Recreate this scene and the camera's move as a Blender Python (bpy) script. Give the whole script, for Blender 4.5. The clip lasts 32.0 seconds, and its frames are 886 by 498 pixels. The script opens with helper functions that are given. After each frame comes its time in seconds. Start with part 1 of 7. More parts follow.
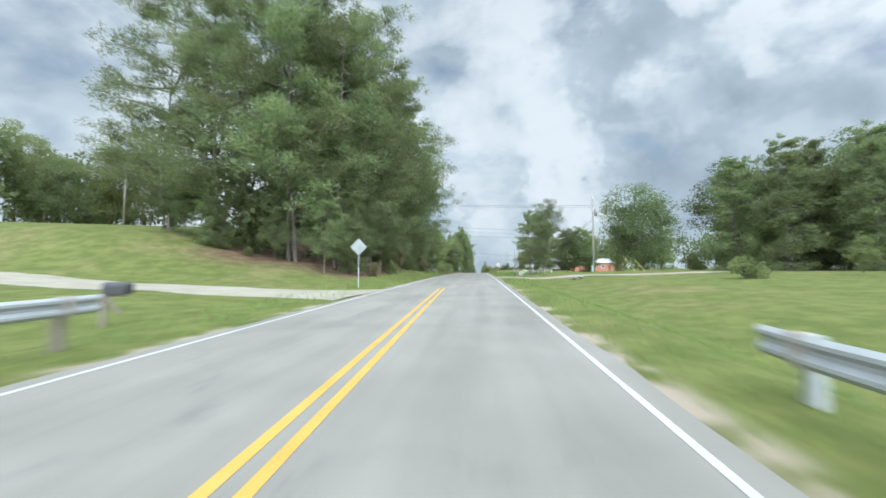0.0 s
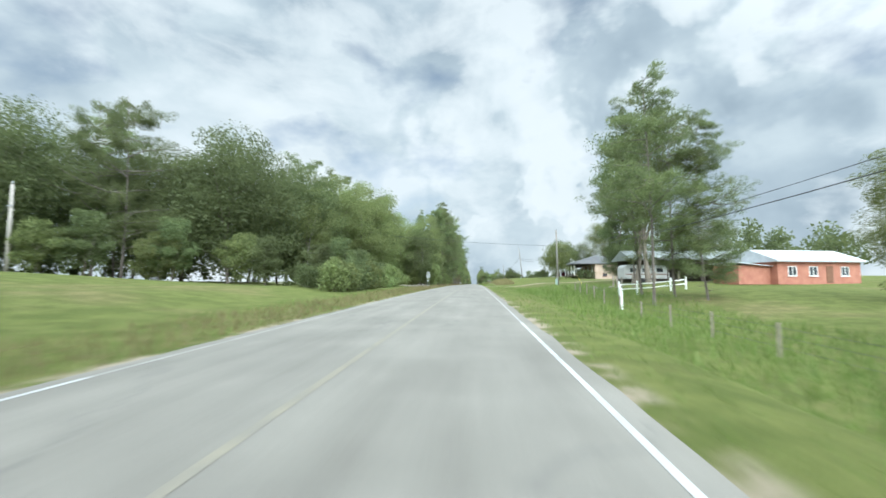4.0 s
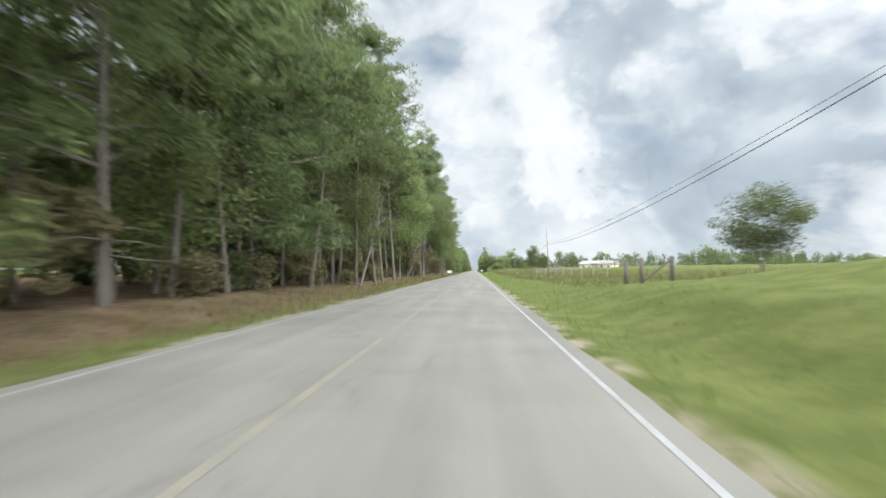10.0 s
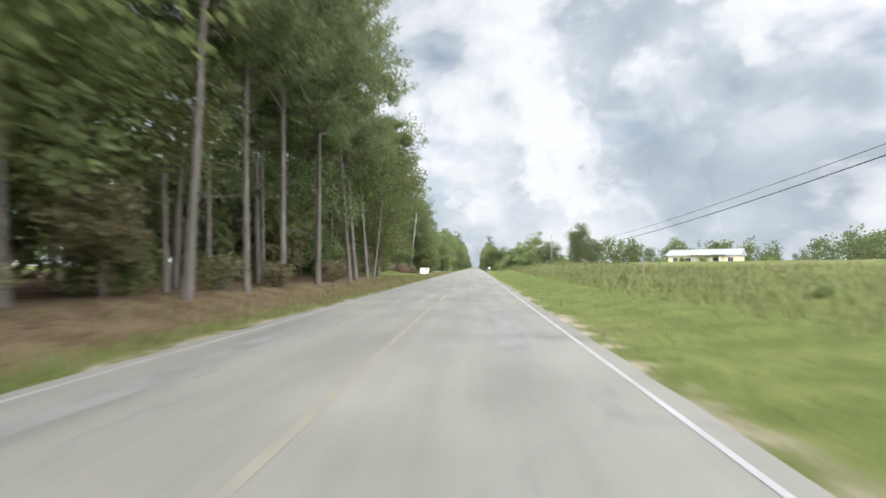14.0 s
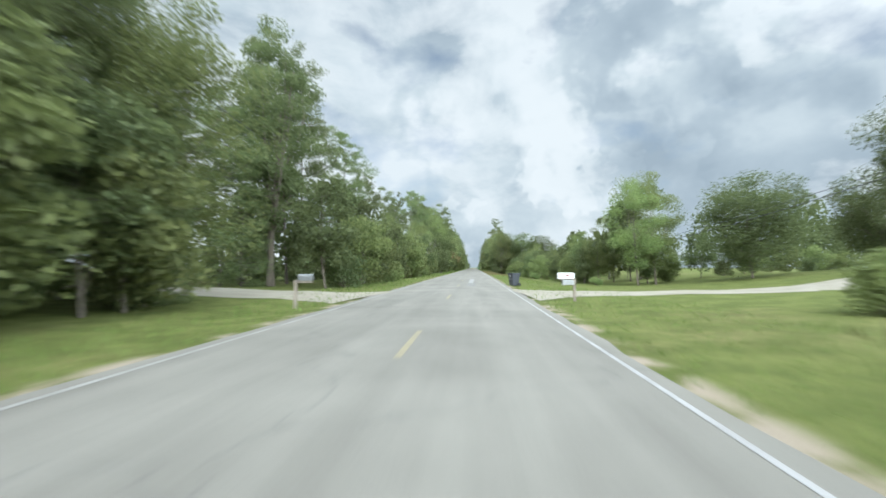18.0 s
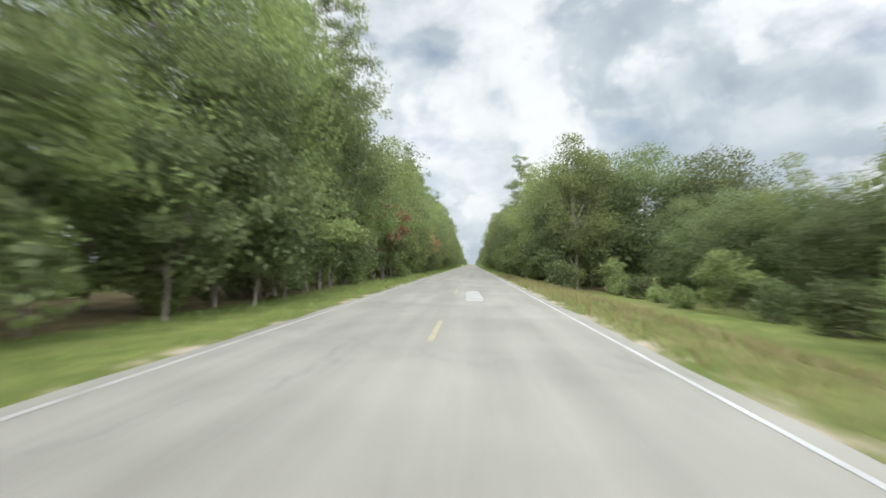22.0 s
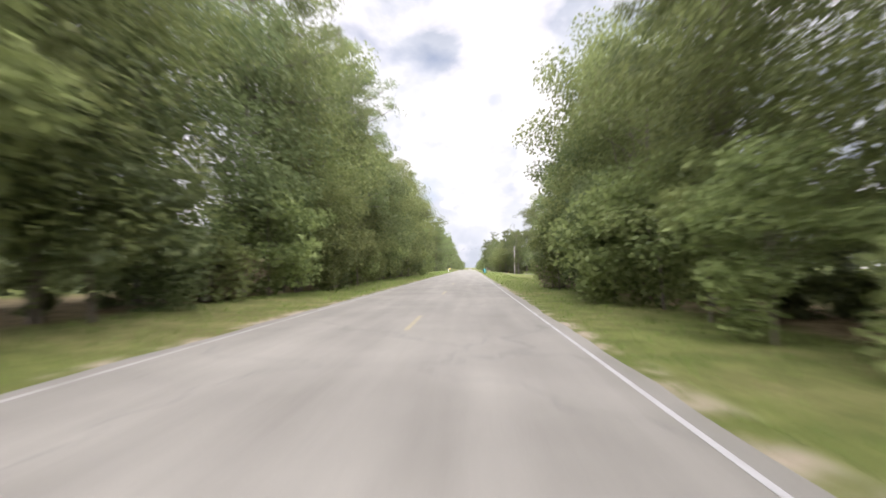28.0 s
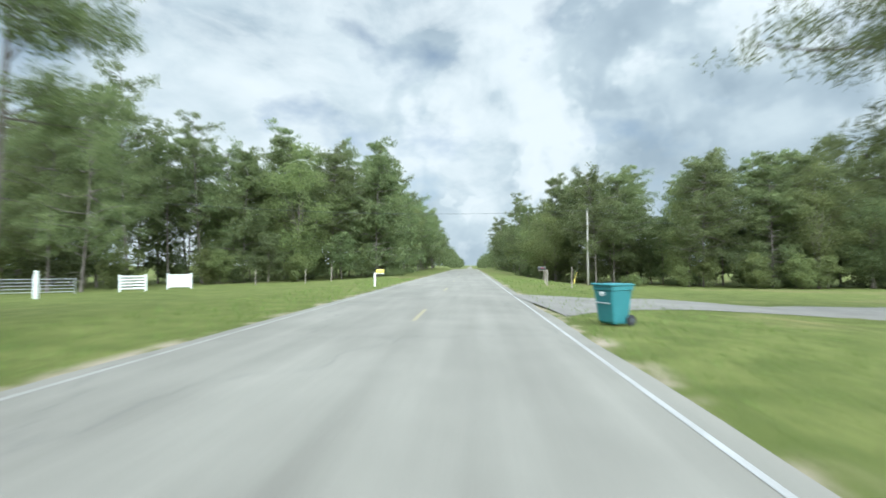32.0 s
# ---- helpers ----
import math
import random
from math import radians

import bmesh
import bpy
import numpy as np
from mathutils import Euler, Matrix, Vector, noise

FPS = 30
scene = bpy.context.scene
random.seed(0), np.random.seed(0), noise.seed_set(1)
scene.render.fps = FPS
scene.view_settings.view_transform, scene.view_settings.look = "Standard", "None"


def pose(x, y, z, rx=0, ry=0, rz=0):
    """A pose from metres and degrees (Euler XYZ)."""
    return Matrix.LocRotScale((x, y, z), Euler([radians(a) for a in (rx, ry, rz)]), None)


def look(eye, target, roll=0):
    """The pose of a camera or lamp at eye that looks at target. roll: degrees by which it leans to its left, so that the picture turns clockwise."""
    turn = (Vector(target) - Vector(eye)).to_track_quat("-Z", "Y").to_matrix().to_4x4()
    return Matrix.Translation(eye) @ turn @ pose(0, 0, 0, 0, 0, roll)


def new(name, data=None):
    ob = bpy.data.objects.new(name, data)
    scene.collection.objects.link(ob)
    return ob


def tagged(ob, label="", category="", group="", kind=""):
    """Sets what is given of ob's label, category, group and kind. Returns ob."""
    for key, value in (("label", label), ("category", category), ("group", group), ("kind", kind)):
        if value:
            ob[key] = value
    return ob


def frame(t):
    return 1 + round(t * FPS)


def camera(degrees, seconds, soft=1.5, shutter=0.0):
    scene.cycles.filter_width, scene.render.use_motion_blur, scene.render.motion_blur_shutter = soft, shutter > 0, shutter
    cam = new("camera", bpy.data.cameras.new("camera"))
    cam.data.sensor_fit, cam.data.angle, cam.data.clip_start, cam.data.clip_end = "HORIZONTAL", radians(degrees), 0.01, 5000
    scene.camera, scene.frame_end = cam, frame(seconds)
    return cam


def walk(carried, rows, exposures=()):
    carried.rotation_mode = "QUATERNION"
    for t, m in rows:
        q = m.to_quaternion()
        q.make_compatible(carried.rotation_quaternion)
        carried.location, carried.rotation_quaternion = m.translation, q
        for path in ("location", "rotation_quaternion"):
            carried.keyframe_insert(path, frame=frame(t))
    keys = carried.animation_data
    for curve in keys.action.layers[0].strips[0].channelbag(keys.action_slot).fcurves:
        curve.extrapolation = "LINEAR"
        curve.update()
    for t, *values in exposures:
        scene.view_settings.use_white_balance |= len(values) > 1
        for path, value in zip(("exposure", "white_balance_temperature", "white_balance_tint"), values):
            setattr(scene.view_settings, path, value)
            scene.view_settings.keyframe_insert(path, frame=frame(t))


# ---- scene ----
SPEED, EYE, FOCUS = 24.09, 1.32, 795.7


def road_z(y):
    """Height of the road: a climb out of the creek that levels off."""
    y = max(-440.0, min(y, 2340.0))
    z = 0.0
    for a, b, ga, gb in ((0, 73, 0.0308, 0.0205), (73, 146, 0.0205, 0.0082), (146, 233.6, 0.0082, 0.0)):
        if y > a:
            s = min(y, b) - a
            z += ga * s + (gb - ga) * s * s / (2 * (b - a))
    if y < 0:
        z = 0.0308 * y - 0.000056 * y * y * (1 if y > -290 else 0)
    if y > 905:
        z -= min(0.0082 * (y - 905), 4.0)
    return z


# seconds, metres right of the centre line, the road's vanishing point (across, down)
PATH = [
    (0.0, 1.70, 848, 492), (0.5, 1.58, 845, 502), (1.0, 1.50, 844, 511), (1.5, 1.52, 842, 514),
    (2.0, 1.58, 841, 510), (2.5, 1.68, 841, 508), (3.0, 1.78, 841, 506), (3.5, 1.85, 840, 504),
    (4.5, 1.98, 840, 501), (5.5, 2.06, 840, 497), (6.0, 2.10, 841, 495), (6.5, 2.10, 842, 493),
    (7.0, 2.08, 843, 491), (7.5, 2.05, 843, 488), (8.0, 2.00, 842, 483), (8.5, 1.95, 842, 480),
    (9.0, 1.90, 843, 480), (9.5, 1.85, 842, 479), (10.0, 1.80, 841, 478), (10.5, 1.75, 841, 475),
    (11.0, 1.70, 841, 473), (11.5, 1.66, 840, 469), (12.0, 1.62, 840, 465), (12.5, 1.58, 841, 467),
    (13.0, 1.55, 842, 470), (13.5, 1.50, 842, 471), (14.0, 1.46, 842, 472), (14.5, 1.42, 842, 472),
    (15.5, 1.34, 839, 472), (16.5, 1.26, 836, 472), (17.0, 1.23, 836, 471), (17.5, 1.22, 837, 472),
    (18.0, 1.21, 839, 473), (18.5, 1.15, 841, 475), (19.0, 1.05, 842, 476), (19.5, 0.88, 842, 475),
    (20.0, 0.76, 841, 475), (20.5, 0.72, 839, 472), (21.0, 0.71, 837, 470), (21.5, 0.74, 836, 469),
    (22.0, 0.79, 834, 467), (22.5, 0.84, 832, 464), (23.0, 0.90, 831, 463), (23.5, 1.00, 831, 465),
    (24.0, 1.09, 831, 466), (24.5, 1.16, 832, 468), (25.0, 1.22, 833, 468), (25.5, 1.28, 833, 467),
    (26.5, 1.36, 833, 470), (27.5, 1.42, 833, 473), (28.0, 1.44, 833, 473), (28.5, 1.48, 832, 471),
    (29.0, 1.52, 832, 470), (29.5, 1.54, 835, 473), (30.0, 1.52, 838, 474), (30.5, 1.44, 837, 472),
    (31.0, 1.38, 836, 473), (31.5, 1.40, 834, 470), (32.0, 1.43, 833, 469),
]
# seconds, stops, kelvin, tint
EXPOSURES = [(0.0, 0.05, 5800, 6), (1.5, 0.14, 6250, 9), (3.0, 0.20, 6050, 6), (5.5, 0.18, 5750, 2), (7.0, 0.18, 5800, 3), (8.0, 0.24, 6200, 9), (9.0, 0.28, 6250, 9), (13.0, 0.28, 6350, 13),
             (16.5, 0.20, 6200, 9), (18.8, 0.10, 5750, 4), (20.0, 0.06, 5550, 3), (21.0, 0.14, 5950, 7), (22.0, 0.26, 6350, 10), (23.0, 0.46, 6600, 19), (24.0, 0.54, 6550, 22), (25.0, 0.61, 6550, 22), (29.3, 0.59, 6550, 22), (30.6, 0.28, 6300, 9), (32.0, 0.20, 5850, 3)]
cam = camera(89.16, 32.0, 1.6, 0.36)
walk(cam, [(t, pose(x, SPEED * t, road_z(SPEED * t) + EYE,
                    90 + math.degrees(math.atan((vy - 441) / FOCUS)), 0,
                    math.degrees(math.atan((vx - 784) / FOCUS)))) for t, x, vx, vy in PATH], EXPOSURES)

# ---- daylight ----
SUN_UP, SUN_ROUND = radians(42), radians(170)
CLOUDS = (7.3, 2.6, 0.9)
world = bpy.data.worlds.new("overcast_sky")
scene.world = world
world.use_nodes = True
wt = world.node_tree
wt.nodes.clear()


def wnode(kind, **values):
    n = wt.nodes.new(kind)
    for key, value in values.items():
        n.inputs[key].default_value = value
    return n


def wlink(a, b):
    wt.links.new(a, b)


w_out = wnode("ShaderNodeOutputWorld")
w_bg = wnode("ShaderNodeBackground", Strength=0.86)
w_sky = wt.nodes.new("ShaderNodeTexSky")
w_sky.sky_type, w_sky.sun_disc, w_sky.sun_elevation, w_sky.sun_rotation = "NISHITA", False, SUN_UP, SUN_ROUND
w_skyl = wt.nodes.new("ShaderNodeVectorMath")
w_skyl.operation = "SCALE"
w_skyl.inputs[3].default_value = 0.105
wlink(w_sky.outputs[0], w_skyl.inputs[0])
w_co = wt.nodes.new("ShaderNodeTexCoord")
w_sep = wt.nodes.new("ShaderNodeSeparateXYZ")
wlink(w_co.outputs["Generated"], w_sep.inputs[0])


def wmath(op, a, b):
    n = wt.nodes.new("ShaderNodeMath")
    n.operation = op
    for i, v in enumerate((a, b)):
        if isinstance(v, (int, float)):
            n.inputs[i].default_value = v
        else:
            wlink(v, n.inputs[i])
    return n.outputs[0]


# puffy layers laid over the directions of the sky, a little flattened
w_flat = wt.nodes.new("ShaderNodeVectorMath")
w_flat.operation = "MULTIPLY"
w_flat.inputs[1].default_value = (1.0, 1.0, 1.7)
wlink(w_co.outputs["Generated"], w_flat.inputs[0])
w_move = wt.nodes.new("ShaderNodeVectorMath")
w_move.operation = "ADD"
w_move.inputs[1].default_value = CLOUDS
wlink(w_flat.outputs[0], w_move.inputs[0])


def wnoise(scale, detail, rough, distort):
    n = wnode("ShaderNodeTexNoise", Scale=scale, Detail=detail, Roughness=rough, Distortion=distort)
    wlink(w_move.outputs[0], n.inputs["Vector"])
    return n.outputs[0]


def wramp(value, stops):
    n = wt.nodes.new("ShaderNodeValToRGB")
    wlink(value, n.inputs[0])
    ramp = n.color_ramp
    ramp.elements[0].position, ramp.elements[0].color = stops[0][0], (*stops[0][1], 1)
    ramp.elements[1].position, ramp.elements[1].color = stops[-1][0], (*stops[-1][1], 1)
    for at, colour in stops[1:-1]:
        ramp.elements.new(at).color = (*colour, 1)
    return n.outputs[0]


def wmixed(f, a, b):
    n = wt.nodes.new("ShaderNodeMix")
    n.data_type = "RGBA"
    wlink(f, n.inputs[0])
    wlink(a, n.inputs[6])
    wlink(b, n.inputs[7])
    return n.outputs[2]


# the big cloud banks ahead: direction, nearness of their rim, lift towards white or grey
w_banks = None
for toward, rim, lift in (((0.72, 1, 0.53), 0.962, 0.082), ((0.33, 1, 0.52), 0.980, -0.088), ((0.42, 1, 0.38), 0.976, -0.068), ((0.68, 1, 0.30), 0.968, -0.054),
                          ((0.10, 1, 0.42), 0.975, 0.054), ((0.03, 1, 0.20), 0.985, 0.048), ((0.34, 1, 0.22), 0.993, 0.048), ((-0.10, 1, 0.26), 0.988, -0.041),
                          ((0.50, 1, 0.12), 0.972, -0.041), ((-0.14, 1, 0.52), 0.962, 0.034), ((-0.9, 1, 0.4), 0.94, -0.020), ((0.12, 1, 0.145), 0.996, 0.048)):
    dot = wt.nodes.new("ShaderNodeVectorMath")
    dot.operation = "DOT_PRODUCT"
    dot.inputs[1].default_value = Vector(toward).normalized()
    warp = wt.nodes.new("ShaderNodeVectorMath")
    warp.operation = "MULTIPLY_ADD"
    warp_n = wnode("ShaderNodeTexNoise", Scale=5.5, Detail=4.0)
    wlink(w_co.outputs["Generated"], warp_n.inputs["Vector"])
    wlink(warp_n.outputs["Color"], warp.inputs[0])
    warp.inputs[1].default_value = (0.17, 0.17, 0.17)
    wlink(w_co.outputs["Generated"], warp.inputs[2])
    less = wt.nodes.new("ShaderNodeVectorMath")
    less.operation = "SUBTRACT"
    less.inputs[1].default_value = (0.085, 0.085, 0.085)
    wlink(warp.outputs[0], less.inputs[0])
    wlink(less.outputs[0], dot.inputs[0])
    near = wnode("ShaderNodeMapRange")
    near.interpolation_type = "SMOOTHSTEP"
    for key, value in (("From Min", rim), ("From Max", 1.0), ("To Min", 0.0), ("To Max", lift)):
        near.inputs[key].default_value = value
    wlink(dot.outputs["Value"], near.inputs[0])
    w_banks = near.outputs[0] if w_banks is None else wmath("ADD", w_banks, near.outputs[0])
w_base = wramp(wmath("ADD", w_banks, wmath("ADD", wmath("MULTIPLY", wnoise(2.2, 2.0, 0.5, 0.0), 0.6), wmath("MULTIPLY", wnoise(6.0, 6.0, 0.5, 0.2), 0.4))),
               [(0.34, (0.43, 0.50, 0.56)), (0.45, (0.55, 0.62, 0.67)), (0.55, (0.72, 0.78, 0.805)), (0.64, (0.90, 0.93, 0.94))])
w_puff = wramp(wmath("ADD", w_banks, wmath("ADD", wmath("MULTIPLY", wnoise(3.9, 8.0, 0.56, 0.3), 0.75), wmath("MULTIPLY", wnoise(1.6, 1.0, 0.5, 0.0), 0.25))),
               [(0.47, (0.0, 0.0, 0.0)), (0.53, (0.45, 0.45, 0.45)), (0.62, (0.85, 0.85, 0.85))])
w_white = wt.nodes.new("ShaderNodeRGB")
w_white.outputs[0].default_value = (0.96, 0.975, 0.97, 1)
w_cloudy = wmixed(w_puff, w_base, w_white.outputs[0])
w_gap = wramp(wnoise(4.6, 5.0, 0.5, 0.1), [(0.30, (0.5, 0.5, 0.5)), (0.44, (1.0, 1.0, 1.0))])
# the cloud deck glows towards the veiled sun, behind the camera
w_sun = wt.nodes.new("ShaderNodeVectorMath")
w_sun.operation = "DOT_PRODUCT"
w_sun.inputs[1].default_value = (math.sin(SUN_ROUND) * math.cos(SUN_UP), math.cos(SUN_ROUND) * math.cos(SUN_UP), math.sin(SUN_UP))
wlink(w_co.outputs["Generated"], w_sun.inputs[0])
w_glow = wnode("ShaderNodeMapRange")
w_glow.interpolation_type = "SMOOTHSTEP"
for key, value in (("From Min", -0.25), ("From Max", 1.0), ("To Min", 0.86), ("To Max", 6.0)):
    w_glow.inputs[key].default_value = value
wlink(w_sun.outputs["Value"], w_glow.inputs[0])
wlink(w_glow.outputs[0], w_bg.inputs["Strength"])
wlink(wmixed(w_gap, w_skyl.outputs[0], w_cloudy), w_bg.inputs[0])
wlink(w_bg.outputs[0], w_out.inputs[0])

sun = bpy.data.lights.new("sun", "SUN")
sun.energy, sun.angle, sun.color = 2.0, radians(30), (1.0, 0.96, 0.90)
sun_ob = new("sun", sun)
sun_ob.matrix_world = look((90 * math.sin(SUN_ROUND), 90 * math.cos(SUN_ROUND) + 200, 90 * math.tan(SUN_UP)), (0, 200, 0))

# ---- materials ----
def material(name, rough=0.8, metal=0.0, spec=0.4):
    m = bpy.data.materials.new(name)
    m.use_nodes = True
    b = m.node_tree.nodes["Principled BSDF"]
    b.inputs["Roughness"].default_value, b.inputs["Metallic"].default_value = rough, metal
    b.inputs["Specular IOR Level"].default_value = spec
    return m, m.node_tree, b


def coat(name, c1, c2, scale=6.0, rough=0.8, metal=0.0, bump=0.0, grain=0.0, stretch=(1, 1, 1), by_object=0.0, spec=0.4, place="Object"):
    """A surface of two tones, mottled at two scales, with fine relief."""
    m, nt, b = material(name, rough, metal, spec)
    co = nt.nodes.new("ShaderNodeTexCoord")
    mp = nt.nodes.new("ShaderNodeMapping")
    mp.inputs["Scale"].default_value = stretch
    nt.links.new(co.outputs[place], mp.inputs[0])
    n1 = nt.nodes.new("ShaderNodeTexNoise")
    n1.inputs["Scale"].default_value, n1.inputs["Detail"].default_value = scale, 4
    n2 = nt.nodes.new("ShaderNodeTexNoise")
    n2.inputs["Scale"].default_value, n2.inputs["Detail"].default_value = scale * 9, 5
    nt.links.new(mp.outputs[0], n1.inputs[0])
    nt.links.new(mp.outputs[0], n2.inputs[0])
    add = nt.nodes.new("ShaderNodeMath")
    add.operation = "MULTIPLY_ADD"
    nt.links.new(n2.outputs[0], add.inputs[0])
    add.inputs[1].default_value = 0.35 + grain
    nt.links.new(n1.outputs[0], add.inputs[2])
    rg = nt.nodes.new("ShaderNodeMapRange")
    rg.inputs["From Min"].default_value, rg.inputs["From Max"].default_value = 0.42 + grain * 0.4, 0.95 + grain * 0.6
    nt.links.new(add.outputs[0], rg.inputs[0])
    mix = nt.nodes.new("ShaderNodeMix")
    mix.data_type = "RGBA"
    mix.inputs[6].default_value, mix.inputs[7].default_value = (*c1, 1), (*c2, 1)
    nt.links.new(rg.outputs[0], mix.inputs[0])
    out = mix.outputs[2]
    if by_object:
        info = nt.nodes.new("ShaderNodeObjectInfo")
        hsv = nt.nodes.new("ShaderNodeHueSaturation")
        r2 = nt.nodes.new("ShaderNodeMapRange")
        r2.inputs["To Min"].default_value, r2.inputs["To Max"].default_value = 1 - by_object, 1 + by_object
        nt.links.new(info.outputs["Random"], r2.inputs[0])
        nt.links.new(r2.outputs[0], hsv.inputs["Value"])
        nt.links.new(out, hsv.inputs["Color"])
        out = hsv.outputs[0]
    nt.links.new(out, b.inputs["Base Color"])
    if bump:
        bp = nt.nodes.new("ShaderNodeBump")
        bp.inputs["Strength"].default_value, bp.inputs["Distance"].default_value = bump, 0.02
        nt.links.new(n2.outputs[0], bp.inputs["Height"])
        nt.links.new(bp.outputs[0], b.inputs["Normal"])
    return m


def leafy(name, dark, light, through_light=0.35, rough=0.6):
    """Leaves: tone by tree, by leaf and by clump, some light passing through."""
    m, nt, b = material(name, rough, 0.0, 0.3)
    info, geo = nt.nodes.new("ShaderNodeObjectInfo"), nt.nodes.new("ShaderNodeNewGeometry")
    co = nt.nodes.new("ShaderNodeTexCoord")
    n1 = nt.nodes.new("ShaderNodeTexNoise")
    n1.inputs["Scale"].default_value, n1.inputs["Detail"].default_value = 0.55, 3
    nt.links.new(co.outputs["Object"], n1.inputs[0])
    a = nt.nodes.new("ShaderNodeMath")
    a.operation = "MULTIPLY_ADD"
    nt.links.new(geo.outputs["Random Per Island"], a.inputs[0])
    a.inputs[1].default_value = 0.45
    nt.links.new(n1.outputs[0], a.inputs[2])
    rg = nt.nodes.new("ShaderNodeMapRange")
    rg.inputs["From Min"].default_value, rg.inputs["From Max"].default_value = 0.38, 1.0
    nt.links.new(a.outputs[0], rg.inputs[0])
    mix = nt.nodes.new("ShaderNodeMix")
    mix.data_type = "RGBA"
    mix.inputs[6].default_value, mix.inputs[7].default_value = (*dark, 1), (*light, 1)
    nt.links.new(rg.outputs[0], mix.inputs[0])
    hsv = nt.nodes.new("ShaderNodeHueSaturation")
    for key, low, high in (("Value", 0.75, 1.25), ("Hue", 0.485, 0.512)):
        r = nt.nodes.new("ShaderNodeMapRange")
        r.inputs["To Min"].default_value, r.inputs["To Max"].default_value = low, high
        nt.links.new(info.outputs["Random"], r.inputs[0])
        nt.links.new(r.outputs[0], hsv.inputs[key])
    nt.links.new(mix.outputs[2], hsv.inputs["Color"])
    nt.links.new(hsv.outputs[0], b.inputs["Base Color"])
    tr = nt.nodes.new("ShaderNodeBsdfTranslucent")
    nt.links.new(hsv.outputs[0], tr.inputs[0])
    ms = nt.nodes.new("ShaderNodeMixShader")
    ms.inputs[0].default_value = through_light
    nt.links.new(b.outputs[0], ms.inputs[1])
    nt.links.new(tr.outputs[0], ms.inputs[2])
    nt.links.new(ms.outputs[0], nt.nodes["Material Output"].inputs[0])
    return m


M_LEAF = leafy("broad_leaves", (0.112, 0.141, 0.052), (0.240, 0.276, 0.104), 0.6)
M_LEAF_LIGHT = leafy("pale_leaves", (0.125, 0.170, 0.060), (0.26, 0.31, 0.118), 0.6)
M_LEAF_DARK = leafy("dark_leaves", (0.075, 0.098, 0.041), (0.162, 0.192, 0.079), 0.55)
M_NEEDLE = leafy("pine_needles", (0.094, 0.126, 0.053), (0.208, 0.243, 0.100), 0.55)
M_RUST = leafy("browned_leaves", (0.14, 0.085, 0.04), (0.28, 0.175, 0.085))
M_DEADLEAF = leafy("dead_brush_leaves", (0.11, 0.07, 0.048), (0.20, 0.135, 0.095), 0.3)
M_BROWNLEAF = leafy("browning_leaves", (0.12, 0.105, 0.05), (0.215, 0.185, 0.095), 0.4)
M_STRAW = leafy("dry_brush", (0.20, 0.165, 0.11), (0.34, 0.285, 0.20), 0.3)
M_BARK = coat("pine_bark", (0.085, 0.070, 0.058), (0.20, 0.172, 0.148), 3, 0.95, bump=0.9, stretch=(2, 2, 0.4))
M_BARK_GREY = coat("grey_bark", (0.095, 0.078, 0.06), (0.20, 0.17, 0.135), 3, 0.95, bump=0.7, stretch=(2, 2, 0.5))
M_POLE = coat("weathered_pole", (0.13, 0.112, 0.095), (0.25, 0.225, 0.195), 2, 0.9, bump=0.5, stretch=(4, 4, 0.25))
M_PALEPOLE = coat("bleached_pole", (0.26, 0.235, 0.205), (0.42, 0.39, 0.35), 2, 0.9, bump=0.5, stretch=(4, 4, 0.25))
M_WIRE = coat("cable", (0.03, 0.03, 0.033), (0.07, 0.07, 0.075), 4, 0.6)
M_STEEL = coat("galvanised_steel", (0.27, 0.28, 0.28), (0.38, 0.39, 0.39), 5, 0.5, 0.3)
M_SIGNBACK = coat("sign_metal", (0.19, 0.20, 0.195), (0.27, 0.28, 0.275), 3, 0.55, 0.2)
M_WHITE = coat("white_paint", (0.66, 0.66, 0.63), (0.82, 0.82, 0.80), 2, 0.6)
M_BLACK = coat("black_metal", (0.018, 0.018, 0.02), (0.05, 0.05, 0.052), 6, 0.45)
M_DARKWOOD = coat("dark_wood", (0.05, 0.042, 0.035), (0.13, 0.11, 0.09), 3, 0.9, bump=0.6, stretch=(5, 5, 0.5))
M_RAIL = coat("brown_rail_wood", (0.11, 0.09, 0.07), (0.23, 0.195, 0.16), 3, 0.9, bump=0.6, stretch=(5, 5, 0.5))
M_WOOD = coat("grey_wood", (0.17, 0.14, 0.11), (0.33, 0.29, 0.24), 3, 0.9, bump=0.6, stretch=(5, 5, 0.5))

# ---- building helpers ----
def mesh_ob(name, verts, faces, mat=None, parent=None, label="", smooth=False):
    me = bpy.data.meshes.new(name)
    me.from_pydata([tuple(v) for v in verts], [], [tuple(f) for f in faces])
    if mat:
        me.materials.append(mat)
    if smooth:
        me.polygons.foreach_set("use_smooth", [True] * len(me.polygons))
    me.update()
    ob = new(name, me)
    ob.parent = parent
    if label:
        ob["label"] = label
    return ob


def part(name, bm, mat, parent=None, label="", smooth=False):
    """Links a bmesh as one mesh object under a thing or a part."""
    me = bpy.data.meshes.new(name)
    bm.to_mesh(me)
    bm.free()
    if mat:
        me.materials.append(mat)
    if smooth:
        me.polygons.foreach_set("use_smooth", [True] * len(me.polygons))
    ob = new(name, me)
    ob.parent = parent
    if label:
        ob["label"] = label
    return ob


